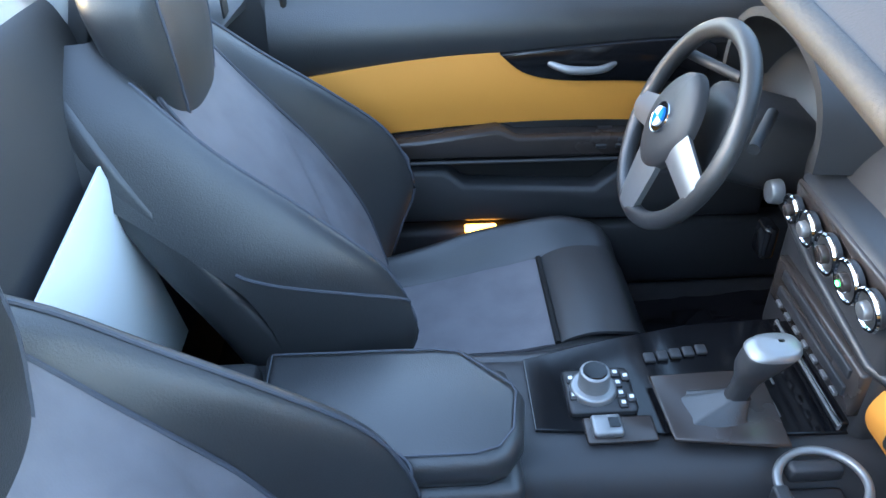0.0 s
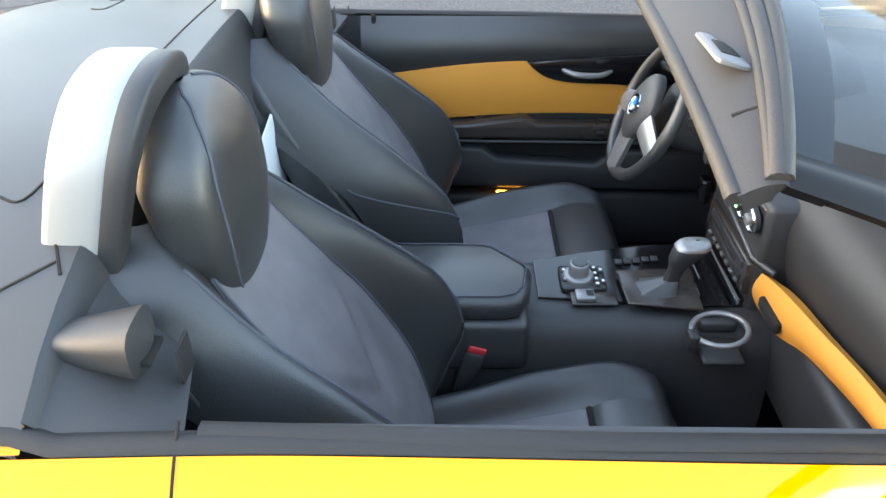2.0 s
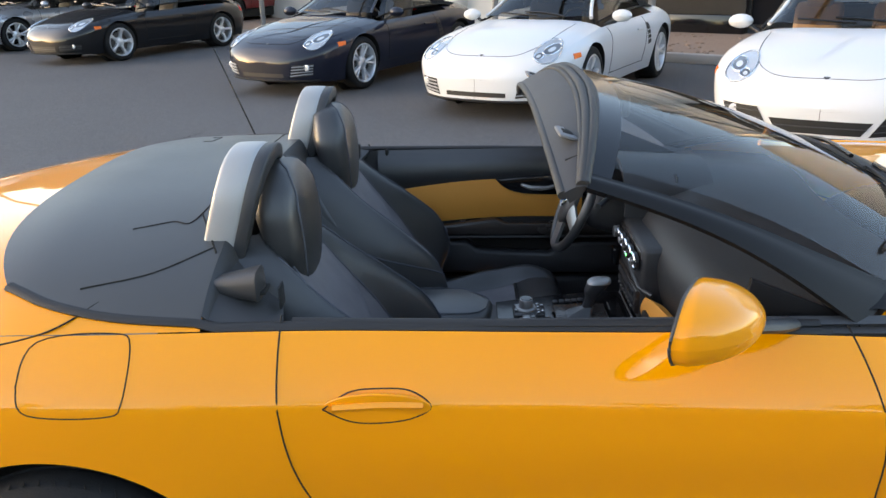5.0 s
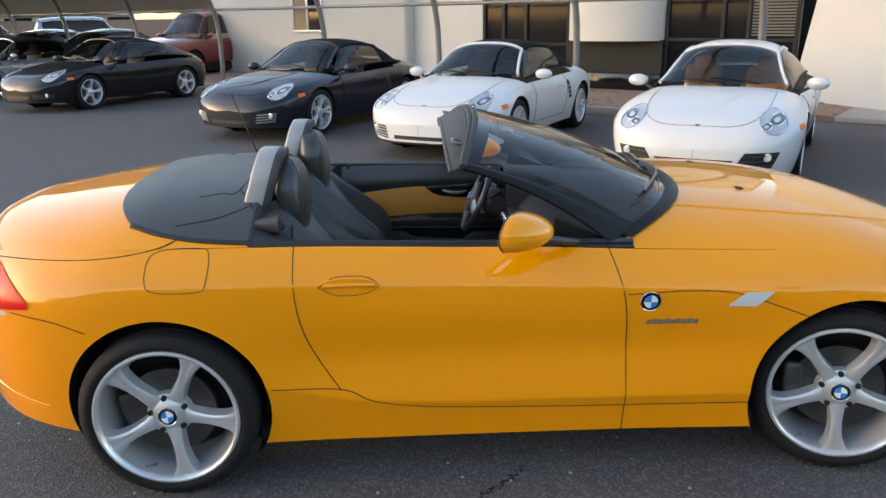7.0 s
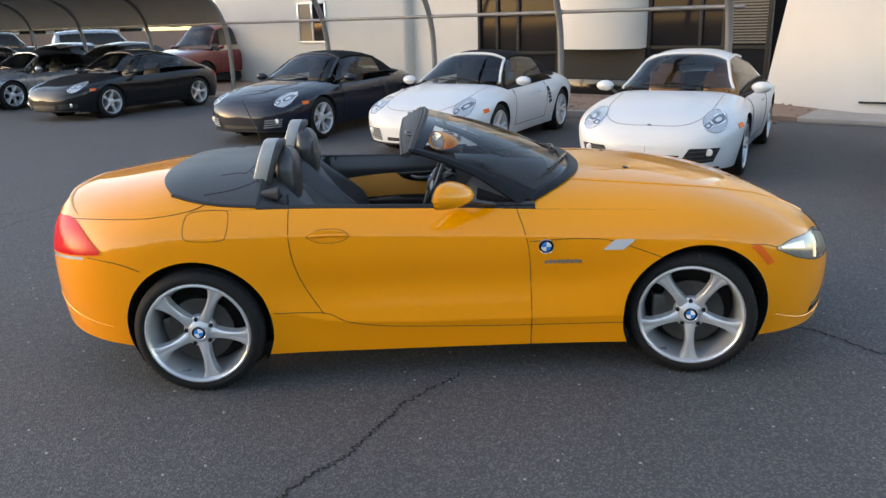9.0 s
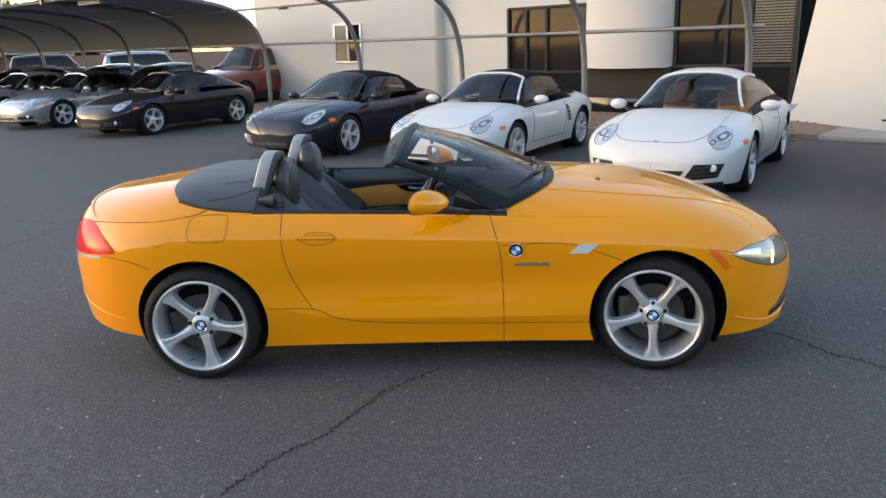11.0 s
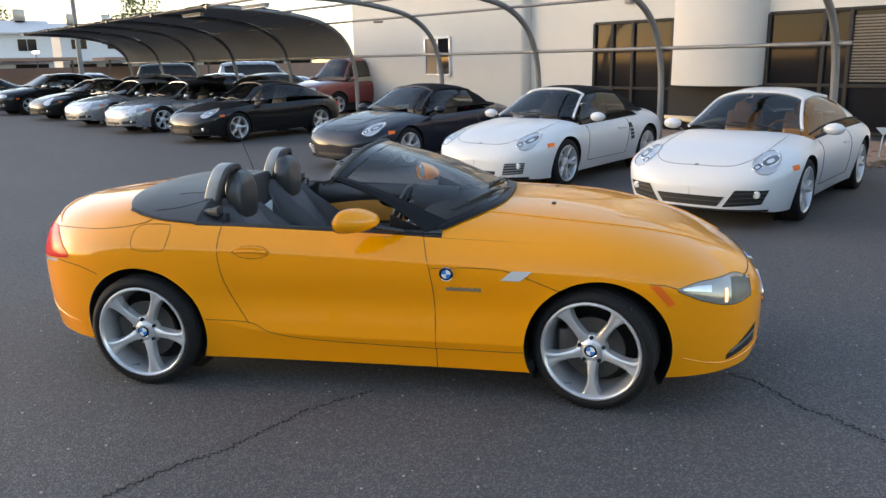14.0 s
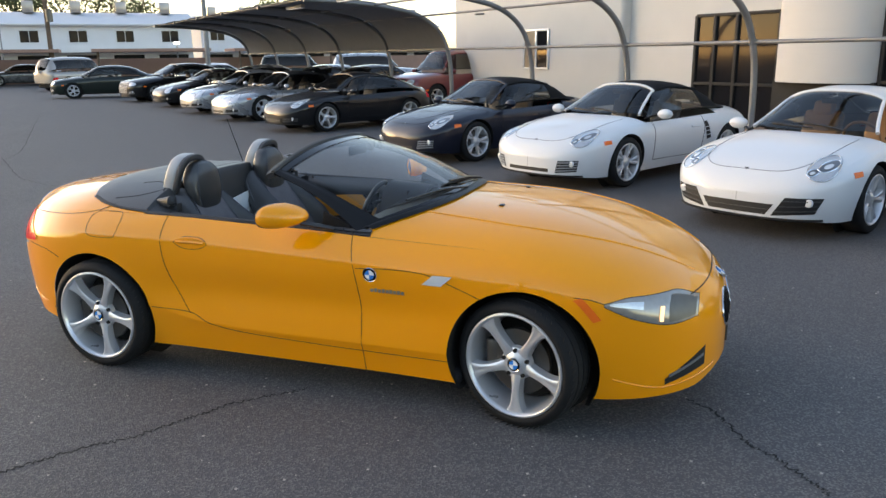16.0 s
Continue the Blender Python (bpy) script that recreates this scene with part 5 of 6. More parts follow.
    part("mirror_glass", patch(lambda u, v: mx + Vector((-0.08, 0, 0.0)) + (mir(0.05, v) - mx - Vector((-0.085, 0, 0))) * (0.02 + 0.93 * u), 3, 28, flip=sg > 0), CHROME, mo)
    part("glass_surround", tube([mir(0.01, k / 28) for k in range(28)], 0.003, 6, True), BLACKP, mo)
    part("mirror_foot", tube(smooth_path([(0.24, sg * 0.76, 0.885), (0.19, sg * 0.81, 0.905), (0.11, sg * 0.86, 0.93)], 5), 0.022, 10, flat=0.6), BLACKP, mo)
    part("quarter_trim", prism([(0.16, 0.885), (0.40, 0.868), (0.17, 0.965)], 0.012, Matrix.Translation((0, sg * 0.715 - 0.006, 0)), 0.002), PILLAR, car)
    part("washer_jet", moved(box(-0.012, 0.012, -0.018, 0.018, 0, 0.008, 0.003), Matrix.Translation((1.02, sg * 0.3, Z.top(1.02, 0.3) - 0.001))), BLACKP, car)
    # bonnet power crease
    cr_ = [(x, sg * interp([(0.6, 0.5), (1.2, 0.56), (1.8, 0.42), (2.05, 0.3)], x)) for x in [0.62 + 1.4 * k / 30 for k in range(31)]]
    part("bonnet_crease", tube([(x, y, Z.top(x, y) - 0.006) for x, y in cr_], 0.012, 8), YELLOW, car)
roundel(car, Matrix.Translation((0.495, -Z.side(0.495, 0.69) - 0.002, 0.69)) @ Matrix.Rotation(0.15, 4, "X"), 0.037)
roundel(car, Matrix.Translation((nose_x(Z, 0, 0.6) - 0.002, 0, 0.61)) @ Matrix.Rotation(math.pi / 2, 4, "Z") @ Matrix.Rotation(-0.9, 4, "X"), 0.04)
part("plate_holder", moved(box(-0.008, 0.008, -0.16, 0.16, -0.06, 0.06, 0.004), Matrix.Translation((2.195, 0, 0.34))), BLACKP, car)
# bonnet front shut line round the nose
part("panel_gap", tube([(lambda y, z: (nose_x(Z, y, z) + 0.001, y, z))(-0.55 + 1.1 * k / 40, 0.655 - 0.02 * (k / 20 - 1) ** 2) for k in range(41)], 0.003, 6), GAP, car)
# scuttle grille and wipers
part("scuttle", patch(lambda u, v: scr_base(-0.97 + 1.94 * v) + Vector((-0.03 + 0.075 * u, 0, 0.004 + 0.012 * math.sin(math.pi * u))), 8, 40), PILLAR, car, "black scuttle panel below the windscreen")
for y0, y1, xx in ((-0.03, -0.50, 0.0), (0.40, -0.08, 0.01)):
    pa = [scr_base(y0 / 0.7) + Vector((0.01, 0, 0.02)), Vector(screen(0.06, 0.5 + (y0 + y1) / 2 / 1.45)) + Vector((0.0, 0, 0.025)), Vector(screen(0.10 + xx, 0.5 + y1 / 1.45)) + Vector((0, 0, 0.018))]
    wp = part("wiper", tube(smooth_path(pa, 8), 0.007, 8), GLOSSB, car)
    pb = [Vector(screen(0.055 + 0.05 * k / 10 + xx, 0.5 + (y0 - 0.03 + (y1 - 0.06 - y0) * k / 10) / 1.45)) + Vector((0, 0, 0.009)) for k in range(11)]
    part("wiper_blade", tube(pb, 0.006, 6), RUBBER, wp)
# lip along the tail and the low bumper crease
part("spoiler_lip", tube([(lambda x, y: (x, y, Z.top(x, y) + 0.001))(-2.035 + 0.16 * abs(q) ** 3, 0.62 * q) for q in [-1 + k / 24 for k in range(49)]], [0.004 + 0.012 * (1 - abs(-1 + k / 24) ** 4) for k in range(49)], 8, flat=0.5), YELLOW, car)
for sg in (-1, 1):
    part("bumper_crease", Z.line([(-2.12, 0.43), (-2.0, 0.385), (-1.85, 0.345), (-1.70, 0.32)], sg, 0.003, 6, -0.001), YELLOW, car)
part("aerial", rod((-1.13, 0.50, 1.01), (-1.24, 0.50, 1.32), 0.003, 8), GLOSSB, car)


# ---- parked cars ----
def parked(kind, m, label, paint, spec):
    """A parked car facing +x; spec holds its own curves."""
    sh, wb, wr, track = spec["shell"], spec["wb"] / 2, spec["r"], spec["track"]
    c = thing(kind, label, "car", m, "parked cars")
    d = spec.get("detail", 1)
    N = 70 if d else 40
    ra, fa = (-wb, wr - 0.005, wr + 0.04), (wb, wr - 0.005, wr + 0.04)
    for sg in (-1, 1):
        b1 = cut_arch(sh.side_patch(lambda z: -sh.rear, lambda z: 0.0, sg, N, 30, endr=True), sh, sg, *ra)
        part("rear_flank", b1, paint, c)
        b2 = cut_arch(sh.side_patch(lambda z: 0.0, lambda z: sh.front, sg, N, 30, endf=True), sh, sg, *fa)
        part("front_flank", b2, paint, c)
        part("arch_liner", arch_liner(sh, sg, *ra, depth=0.28), GAP, c)
        part("arch_liner", arch_liner(sh, sg, *fa, depth=0.28), GAP, c)
        for x in (wb, -wb):
            mm = pose(x, sg * track, wr, 0, 12, 0) if sg < 0 else pose(x, sg * track, wr, 0, -20, 180)
            wheel("wheel", c, mm, wr, 0.22, wr * spec.get("rim", 0.76), 5, False, 1 if d else 0, None, spec.get("twin", False))
        dl = spec["door"]
        for x in dl:
            part("panel_gap", sh.line([(x - 0.02, sh.belt(x) - 0.01), (x, 0.6), (x - (0.0 if x > 0 else -0.05), 0.3)], sg, 0.004), GAP, c)
        part("panel_gap", sh.line([(dl[1] + 0.05, 0.3), (dl[0], 0.3)], sg, 0.004), GAP, c)
        part("door_handle", sh.line([(dl[1] + 0.12, sh.belt(0) - 0.12), (dl[1] + 0.3, sh.belt(0) - 0.115)], sg, 0.012, 4, 0.008), paint, c)
        # mirror on a foot
        mx = Vector((spec["glass"][0] - 0.36, sg * (sh.w(0.3) * 0.99 + 0.06), sh.belt(0.3) + 0.1))
        mi = part("door_mirror", patch(lambda u, v, mx=mx: mx + Vector((-0.07 + 0.15 * u, 0.11 * math.sin(math.pi * (0.001 + 0.998 * u)) ** 0.5 * math.cos(2 * math.pi * v), 0.065 * math.sin(math.pi * (0.001 + 0.998 * u)) ** 0.5 * math.sin(2 * math.pi * v))), 12, 16), spec.get("mirror", paint), c)
        part("mirror_foot", rod(mx - Vector((0, sg * 0.06, 0.03)), mx - Vector((-0.03, sg * 0.18, 0.1)), 0.018, 8), BLACKP, mi)
    part("bonnet", sh.top_patch(lambda q: spec["glass"][0] + 0.05 - 0.18 * q * q, lambda q: sh.front, 40, 30, endf=True), paint, c)
    part("rear_deck", sh.top_patch(lambda q: -sh.rear, lambda q: spec["glass"][3] + 0.35, 30, 30, endr=True), paint, c)
    part("underbody", box(-sh.rear + 0.35, sh.front - 0.35, -sh.w(0) + 0.1, sh.w(0) - 0.1, 0.18, 0.4, 0.03), GAP, c)
    part("cabin_floor", box(-wb + 0.1, wb - 0.35, -0.62, 0.62, 0.4, 0.62, 0.03), CARPET, c)
    # greenhouse
    g0, g1, g2, g3 = spec["glass"]          # screen base, screen top, rear glass top, rear glass base
    roof = spec["roof"]
    rmat = spec.get("roofmat", paint)

    def G(x, a, out=0.0):
        hw = sh.beta * sh.w(x) * interp([(g3, 0.93), (g2, 0.97), (0.0, 0.985), (g0, 0.97)], x)
        zb = sh.top(x, hw) - 0.01
        zr = max(interp(roof, x), zb + 0.002)
        n = 3.0
        cc, ss = math.cos(a), math.sin(a)
        t = abs(ss) ** (2 / n)
        y = hw * math.copysign(abs(cc) ** (2 / n), cc) * (1 - spec.get("tumble", 0.34) * t * (1 - 0.5 * t))
        return Vector((x, y * (1 + out), zb + (zr - zb) * t + out * 0.5))

    def bow(x, a, k):
        return x - k * (1 - math.sin(a))
    A, B = radians(spec.get("pillar", 48)), radians(180 - spec.get("pillar", 48))

    def edge(u):
        return A - radians(30) * (1 - u) ** 1.2

    def scr(u, v):
        a = edge(u) + (math.pi - 2 * edge(u)) * v
        return G(bow(g0 + (g1 - g0) * u, a, 0.25 * (1 - u)), a)
    part("windscreen", patch(scr, 12, 24, flip=True), CARGLASS, c).visible_shadow = False
    part("roof", patch(lambda u, v: G(g1 + (g2 - g1) * u, A + (B - A) * v, 0.004), 24, 24, flip=True, thick=0.02), rmat, c)
    rg = part("rear_window", patch(lambda u, v: G(g2 + (g3 - g2) * u, A + 0.12 + (B - A - 0.24) * v, 0.002), 10, 20, flip=True), spec.get("rearmat", CARGLASS), c)
    e = radians(5)
    for s0, s1, fl in ((e, A, True), (math.pi - e, B, False)):
        part("side_window", patch(lambda u, v: G(spec["side"][0] + (spec["side"][1] - spec["side"][0]) * u - 0.3 * v * (1 - u) * spec.get("rake", 1.45), s0 + (s1 - s0) * v), 14, 8, flip=fl), CARGLASS, c).visible_shadow = False
        part("quarter_panel", patch(lambda u, v: G(spec["side"][1] + (g3 - 0.25 - spec["side"][1]) * u, s0 + (s1 + (0.12 if fl else -0.12) - s0) * v, 0.004), 12, 8, flip=fl, thick=0.015), rmat, c)
        part("screen_pillar", tube([scr(k / 12, 0 if fl else 1) for k in range(13)], 0.02, 8), paint, c)
        part("roof_rail", tube([G(g1 + (g2 - g1) * k / 12, s1, 0.004) for k in range(13)], 0.02, 8), rmat, c)
        part("belt_trim", tube([G(g0 - 0.2 + (g3 - g0 + 0.3) * k / 16, s0, 0.01) for k in range(17)], 0.012, 6), GAP, c)
    part("screen_header", tube([G(g1, A + (B - A) * k / 12) for k in range(13)], 0.022, 8), paint, c)
    for k in range(2):
        part("wiper", tube([G(g0 - 0.03 - 0.06 * j / 6, radians(62 + 26 * k) + 0.55 * j / 6, 0.012) for j in range(7)], 0.009, 6), GLOSSB, c)
    # seats and wheel inside
    sm = spec.get("seatmat", BLACKP)
    for y in (-0.35, 0.35):
        sb = box(-0.13, 0.0, -0.22, 0.22, 0.0, 0.50, 0.06, 3)
        st = part("seat", moved(sb, Matrix.Translation((-0.22, y, 0.55)) @ Matrix.Rotation(-0.3, 4, "Y")), sm, c)
        part("headrest", moved(box(-0.1, 0.0, -0.12, 0.12, 0.42, 0.6, 0.05, 3), Matrix.Translation((-0.22, y, 0.55)) @ Matrix.Rotation(-0.25, 4, "Y")), sm, st)
    part("steering_wheel", moved(tube([(0.18 * math.cos(a), 0.18 * math.sin(a), 0) for a in [2 * math.pi * k / 28 for k in range(28)]], 0.015, 8, True), Matrix.Translation((0.3, 0.35, sh.belt(0) + 0.0)) @ Matrix.Rotation(radians(-65), 4, "Y")), sm, c)
    part("dashboard", box(0.36, g0 - 0.1, -0.6, 0.6, 0.6, sh.belt(0.3) - 0.02, 0.05, 3), BLACKP, c)
    part("inner_mirror", box(g1 + 0.1, g1 + 0.13, -0.11, 0.11, interp(roof, g1) - 0.13, interp(roof, g1) - 0.07, 0.015), BLACKP, c)
    # lamps
    for sg in (-1, 1):
        cy, cz, ry, rz, tl = spec["lamp"]
        hl = part("headlamp", on_nose(sh, disc_yz(sg * cy, cz, ry, rz, sg * tl), 8, 28, 0.004), spec.get("lampmat", LAMPG), c)
        part("lamp_rim", tube([(lambda p: (nose_x(sh, *p) + 0.004, *p))(disc_yz(sg * cy, cz, ry, rz, sg * tl)(1, k / 32)) for k in range(32)], 0.007, 6, True), spec.get("rimmat", LENS), hl)
        if d:
            for oy, oz, r in ((0.025, 0.02, 0.062), (-0.05, -0.03, 0.042)):
                f = disc_yz(sg * (cy + oy), cz + oz, r, r * 0.68)
                bl = part("lamp_bowl", on_nose(sh, f, 4, 20, 0.009), GREYP, hl)
                part("bulb", on_nose(sh, disc_yz(sg * (cy + oy), cz + oz, r * 0.45, r * 0.3), 3, 16, 0.013), CLEARL, bl)
                part("bowl_ring", tube([(lambda p: (nose_x(sh, *p) + 0.011, *p))(f(1, k / 24)) for k in range(24)], 0.006, 6, True), CHROME, bl)
        part("side_marker", on_flank(sh, quad_map((wb + 0.36, 0.585), (wb + 0.48, 0.575), (wb + 0.47, 0.625), (wb + 0.36, 0.63)), sg, 4, 2, 0.006, 0.004), AMBER, c)
        part("tail_lamp", on_flank(sh, quad_map((-sh.rear + 0.1, 0.62), (-sh.rear + 0.4, 0.66), (-sh.rear + 0.38, 0.76), (-sh.rear + 0.12, 0.76)), sg, 6, 4, 0.005), REDLENS, c)
    for q in spec.get("intakes", ()):
        a, b, cc, dd, slats = q
        for sg in ((-1, 1) if a[0] > 0.0 else (1,)):
            f0 = quad_map(a, b, cc, dd)
            f = lambda u, v, sg=sg, f0=f0: (sg * f0(u, v)[0], f0(u, v)[1])
            it = part("bumper_intake", on_nose(sh, f, 10, 6, 0.003, flip=sg < 0), GRILLE, c)
            for j in range(slats):
                zz = (j + 0.7) / (slats + 0.4)
                part("intake_slat", tube([(lambda p: (nose_x(sh, *p) + 0.008, *p))(f(k / 10, zz)) for k in range(11)], 0.008 if spec.get("chrome") else 0.005, 6), spec.get("slatmat", BLACKP), it)
            if a[0] > 0.3:
                p = f(0.72, 0.72)
                fl = part("fog_lamp", moved(cyl(0.04, 0.035, 0.02, 20, 0.004), Matrix.Translation((nose_x(sh, *p) - 0.004, *p)) @ Matrix.Rotation(math.pi / 2, 4, "Y")), CLEARL, it)
    if spec.get("crest"):
        cx = sh.front - 0.17
        part("crest", moved(prism([(-0.024, 0.028), (0.024, 0.028), (0.024, -0.005), (0.0, -0.034), (-0.024, -0.005)], 0.004, None, 0.001), Matrix.Translation((cx, 0, sh.top(cx, 0))) @ Matrix.Rotation(math.pi / 2, 4, "Z") @ Matrix.Rotation(-1.15, 4, "X")), DISC, c, smooth=False)
        part("panel_gap", tube([(x, y, sh.top(x, y) + 0.001) for x, y in [(0.95 + 1.05 * abs(math.sin(math.pi * k / 40)) ** 0.5, -0.57 * math.copysign(abs(math.cos(math.pi * k / 40)) ** 0.45, math.cos(math.pi * k / 40))) for k in range(41)]], 0.0025, 6), GAP, c)
    part("front_lip", tube([(nose_x(sh, y, 0.21) + 0.0, y, 0.2) for y in [-0.7 + 1.4 * k / 24 for k in range(25)]], 0.02, 8, flat=0.6), spec.get("lip", GAP), c)
    if spec.get("intake_side"):
        for sg in (-1, 1):
            it = part("side_intake", on_flank(sh, quad_map((-0.72, 0.50), (-0.62, 0.48), (-0.55, 0.73), (-0.63, 0.74)), sg, 4, 6, 0.004), GRILLE, c)
            for j in range(3):
                part("intake_slat", sh.line([(-0.70 + 0.02 * j, 0.55 + 0.055 * j), (-0.60 + 0.02 * j, 0.54 + 0.055 * j)], sg, 0.006, 3, 0.006), paint, it)
    return c


def sports_shell(w=0.9):
    return Shell(2.15, 2.19, [(-1.6, w - 0.01), (-1.15, w + 0.005), (-0.2, w - 0.035), (0.5, w - 0.04), (1.2, w - 0.005), (1.6, w - 0.02)],
                 [(-2.19, 0.58), (-2.12, 0.76), (-1.9, 0.87), (-1.5, 0.925), (-1.0, 0.945), (0.0, 0.925), (0.7, 0.895), (1.2, 0.835), (1.6, 0.755), (1.88, 0.675), (2.04, 0.585), (2.12, 0.49), (2.15, 0.42)],
                 [(-2.2, 0.5), (-1.2, 0.60), (0, 0.55), (1.2, 0.60), (1.7, 0.53), (2.15, 0.36)],
                 [(-2.2, 0.32), (-1.8, 0.2), (1.6, 0.17), (2.15, 0.2)], n=2.9, fx=1.4, rx=1.3, pw=2.7, tuck=0.07)


COUPE = dict(shell=sports_shell(), wb=2.415, r=0.325, track=0.765, door=(0.62, -0.55), glass=(0.86, 0.16, -0.75, -1.75), side=(0.62, -0.95), roof=[(-1.9, 0.9), (-1.75, 0.93), (-1.3, 1.10), (-0.75, 1.25), (-0.25, 1.302), (0.16, 1.26), (0.5, 1.10), (0.9, 0.87)],
             lamp=(0.63, 0.652, 0.12, 0.085, -0.5), crest=True, twin=True, rim=0.74, seatmat=TAN, pillar=48,
             intakes=[((0.33, 0.23), (0.66, 0.265), (0.72, 0.41), (0.44, 0.405), 3), ((-0.28, 0.235), (0.28, 0.235), (0.35, 0.335), (-0.35, 0.335), 1)])
SPYDER = dict(COUPE, roof=[(-1.5, 0.92), (-1.3, 0.97), (-1.05, 1.14), (-0.7, 1.25), (-0.2, 1.292), (0.16, 1.25), (0.5, 1.09), (0.9, 0.87)], glass=(0.86, 0.16, -0.85, -1.3), side=(0.62, -0.72), roofmat=SOFTTOP, rearmat=SOFTTOP, seatmat=BLACKP, chrome=True, slatmat=SATIN, intake_side=True,
              intakes=[((0.42, 0.235), (0.66, 0.26), (0.69, 0.40), (0.46, 0.39), 4), ((-0.33, 0.24), (0.33, 0.24), (0.33, 0.285), (-0.33, 0.285), 0)])
NINE = dict(COUPE, seatmat=BLACKP, detail=0, roof=[(-2.0, 0.88), (-1.75, 0.95), (-1.3, 1.13), (-0.75, 1.25), (-0.25, 1.295), (0.16, 1.25), (0.5, 1.09), (0.9, 0.87)], lamp=(0.60, 0.60, 0.15, 0.085, -0.55), intakes=[((0.40, 0.25), (0.72, 0.27), (0.74, 0.33), (0.42, 0.33), 1), ((-0.3, 0.24), (0.3, 0.24), (0.3, 0.30), (-0.3, 0.30), 0)])
OPEN911 = dict(NINE, roofmat=SOFTTOP, rearmat=SOFTTOP)
OLDCAY = dict(COUPE, seatmat=BLACKP, twin=False, intakes=[((0.40, 0.24), (0.72, 0.26), (0.74, 0.35), (0.42, 0.345), 2), ((-0.32, 0.24), (0.32, 0.24), (0.32, 0.32), (-0.32, 0.32), 1)])
SEDAN = dict(shell=Shell(2.5, 2.55, [(-1.8, 0.9), (0, 0.92), (1.7, 0.91)], [(-2.55, 0.75), (-2.45, 0.98), (-1.9, 1.04), (0, 1.03), (1.0, 1.0), (1.7, 0.93), (2.3, 0.82), (2.5, 0.6)], [(-2.55, 0.6), (0, 0.7), (2.5, 0.5)], [(-2.55, 0.3), (2.5, 0.22)], n=3.2, fx=1.9, rx=1.9, pw=2.8, tuck=0.06),
             wb=3.0, r=0.35, track=0.79, door=(0.8, -1.1), glass=(1.15, 0.35, -1.0, -1.75), side=(0.95, -1.3), roof=[(-1.9, 1.04), (-1.75, 1.08), (-1.0, 1.40), (-0.3, 1.47), (0.35, 1.43), (0.75, 1.25), (1.2, 1.0)],
             lamp=(0.66, 0.70, 0.15, 0.06, -0.12), twin=True, rim=0.72, detail=0, tumble=0.36, intakes=[((-0.42, 0.34), (0.42, 0.34), (0.46, 0.72), (-0.46, 0.72), 7), ((0.52, 0.3), (0.76, 0.32), (0.78, 0.44), (0.56, 0.42), 2)], slatmat=SATIN, chrome=True, rimmat=CHROME)
WAGON = dict(shell=Shell(2.45, 2.45, [(-1.8, 0.94), (0, 0.96), (1.7, 0.94)], [(-2.45, 1.05), (-2.3, 1.14), (0, 1.16), (1.0, 1.15), (1.8, 1.10), (2.3, 1.0), (2.45, 0.7)], [(-2.45, 0.7), (0, 0.75), (2.45, 0.6)], [(-2.45, 0.45), (2.45, 0.4)], n=4.0, fx=2.0, rx=2.1, pw=3.4, tuck=0.05),
             wb=2.85, r=0.39, track=0.82, door=(0.8, -1.2), glass=(1.15, 0.55, -2.1, -2.36), side=(1.0, -2.0), roof=[(-2.42, 1.16), (-2.3, 1.5), (-2.1, 1.82), (-1.0, 1.9), (0.2, 1.89), (0.55, 1.83), (0.9, 1.45), (1.2, 1.16)],
             lamp=(0.7, 0.86, 0.14, 0.09, 0.0), rim=0.62, detail=0, tumble=0.26, intakes=[((-0.45, 0.78), (0.45, 0.78), (0.48, 0.95), (-0.48, 0.95), 2), ((-0.5, 0.48), (0.5, 0.48), (0.5, 0.6), (-0.5, 0.6), 1)], slatmat=SATIN, chrome=True)
PICKUP = dict(WAGON, glass=(1.15, 0.5, -0.75, -0.95), side=(1.0, -0.7), roof=[(-1.0, 1.16), (-0.9, 1.4), (-0.75, 1.80), (0.1, 1.86), (0.5, 1.80), (0.9, 1.42), (1.2, 1.16)])
FWD = Vector((-0.49, -0.872, 0)).normalized()


def stand(x, y, wb=2.415, lat=0.89, f=FWD):
    """The pose of a car whose front left tyre stands at x, y and whose nose points along f."""
    l = Vector((-f.y, f.x, 0))
    o = Vector((x, y, 0)) - l * lat - f * (wb / 2)
    return Matrix(((f.x, l.x, 0, o.x), (f.y, l.y, 0, o.y), (0, 0, 1, -0.018), (0, 0, 0, 1))) @ Matrix.Diagonal((1.05, 1.05, 1.05, 1))


parked("sports_coupe", stand(3.58, 4.22), "glossy white sports coupe with tan seats, parked", WHITEP, COUPE)
parked("soft_top_roadster", stand(0.98, 6.32), "glossy white roadster with a closed black soft top", WHITEP, SPYDER)
parked("soft_top_roadster", stand(-1.72, 8.25), "midnight blue roadster with a closed black soft top", NAVY, SPYDER)
parked("sports_coupe", stand(-6.75, 12.4), "glossy black sports coupe under the shade canopy", BLACKPAINT, OLDCAY)


# ---- the office building behind the carport ----
def struct(name, bm, mt, label, cat="wall"):
    return tagged(part(name, bm, mt, None), label, cat, kind="structure")


wl = "cream stucco office building wall"
struct("wall_left", rbox(6.4, 14.75, 2.95, 3.6, -0.02, 5.4, 0.12), STUCCO, wl)
struct("wall_middle", rbox(4.18, 6.4, 3.25, 3.6, -0.02, 5.4), STUCCO, wl)
struct("wall_upper", rbox(-3.1, 4.18, 3.25, 3.6, 2.6, 5.4), STUCCO, wl)
# backing wall: the unlit room behind the panes is put into its colour
struct("wall_back", rbox(-3.1, 4.18, 5.2, 5.3, -0.02, 2.6), GAP, "near-black backing wall standing in for the unlit office behind the glass")
struct("wall_side", rbox(14.4, 14.75, 3.6, 9, -0.02, 5.4), STUCCO, wl)
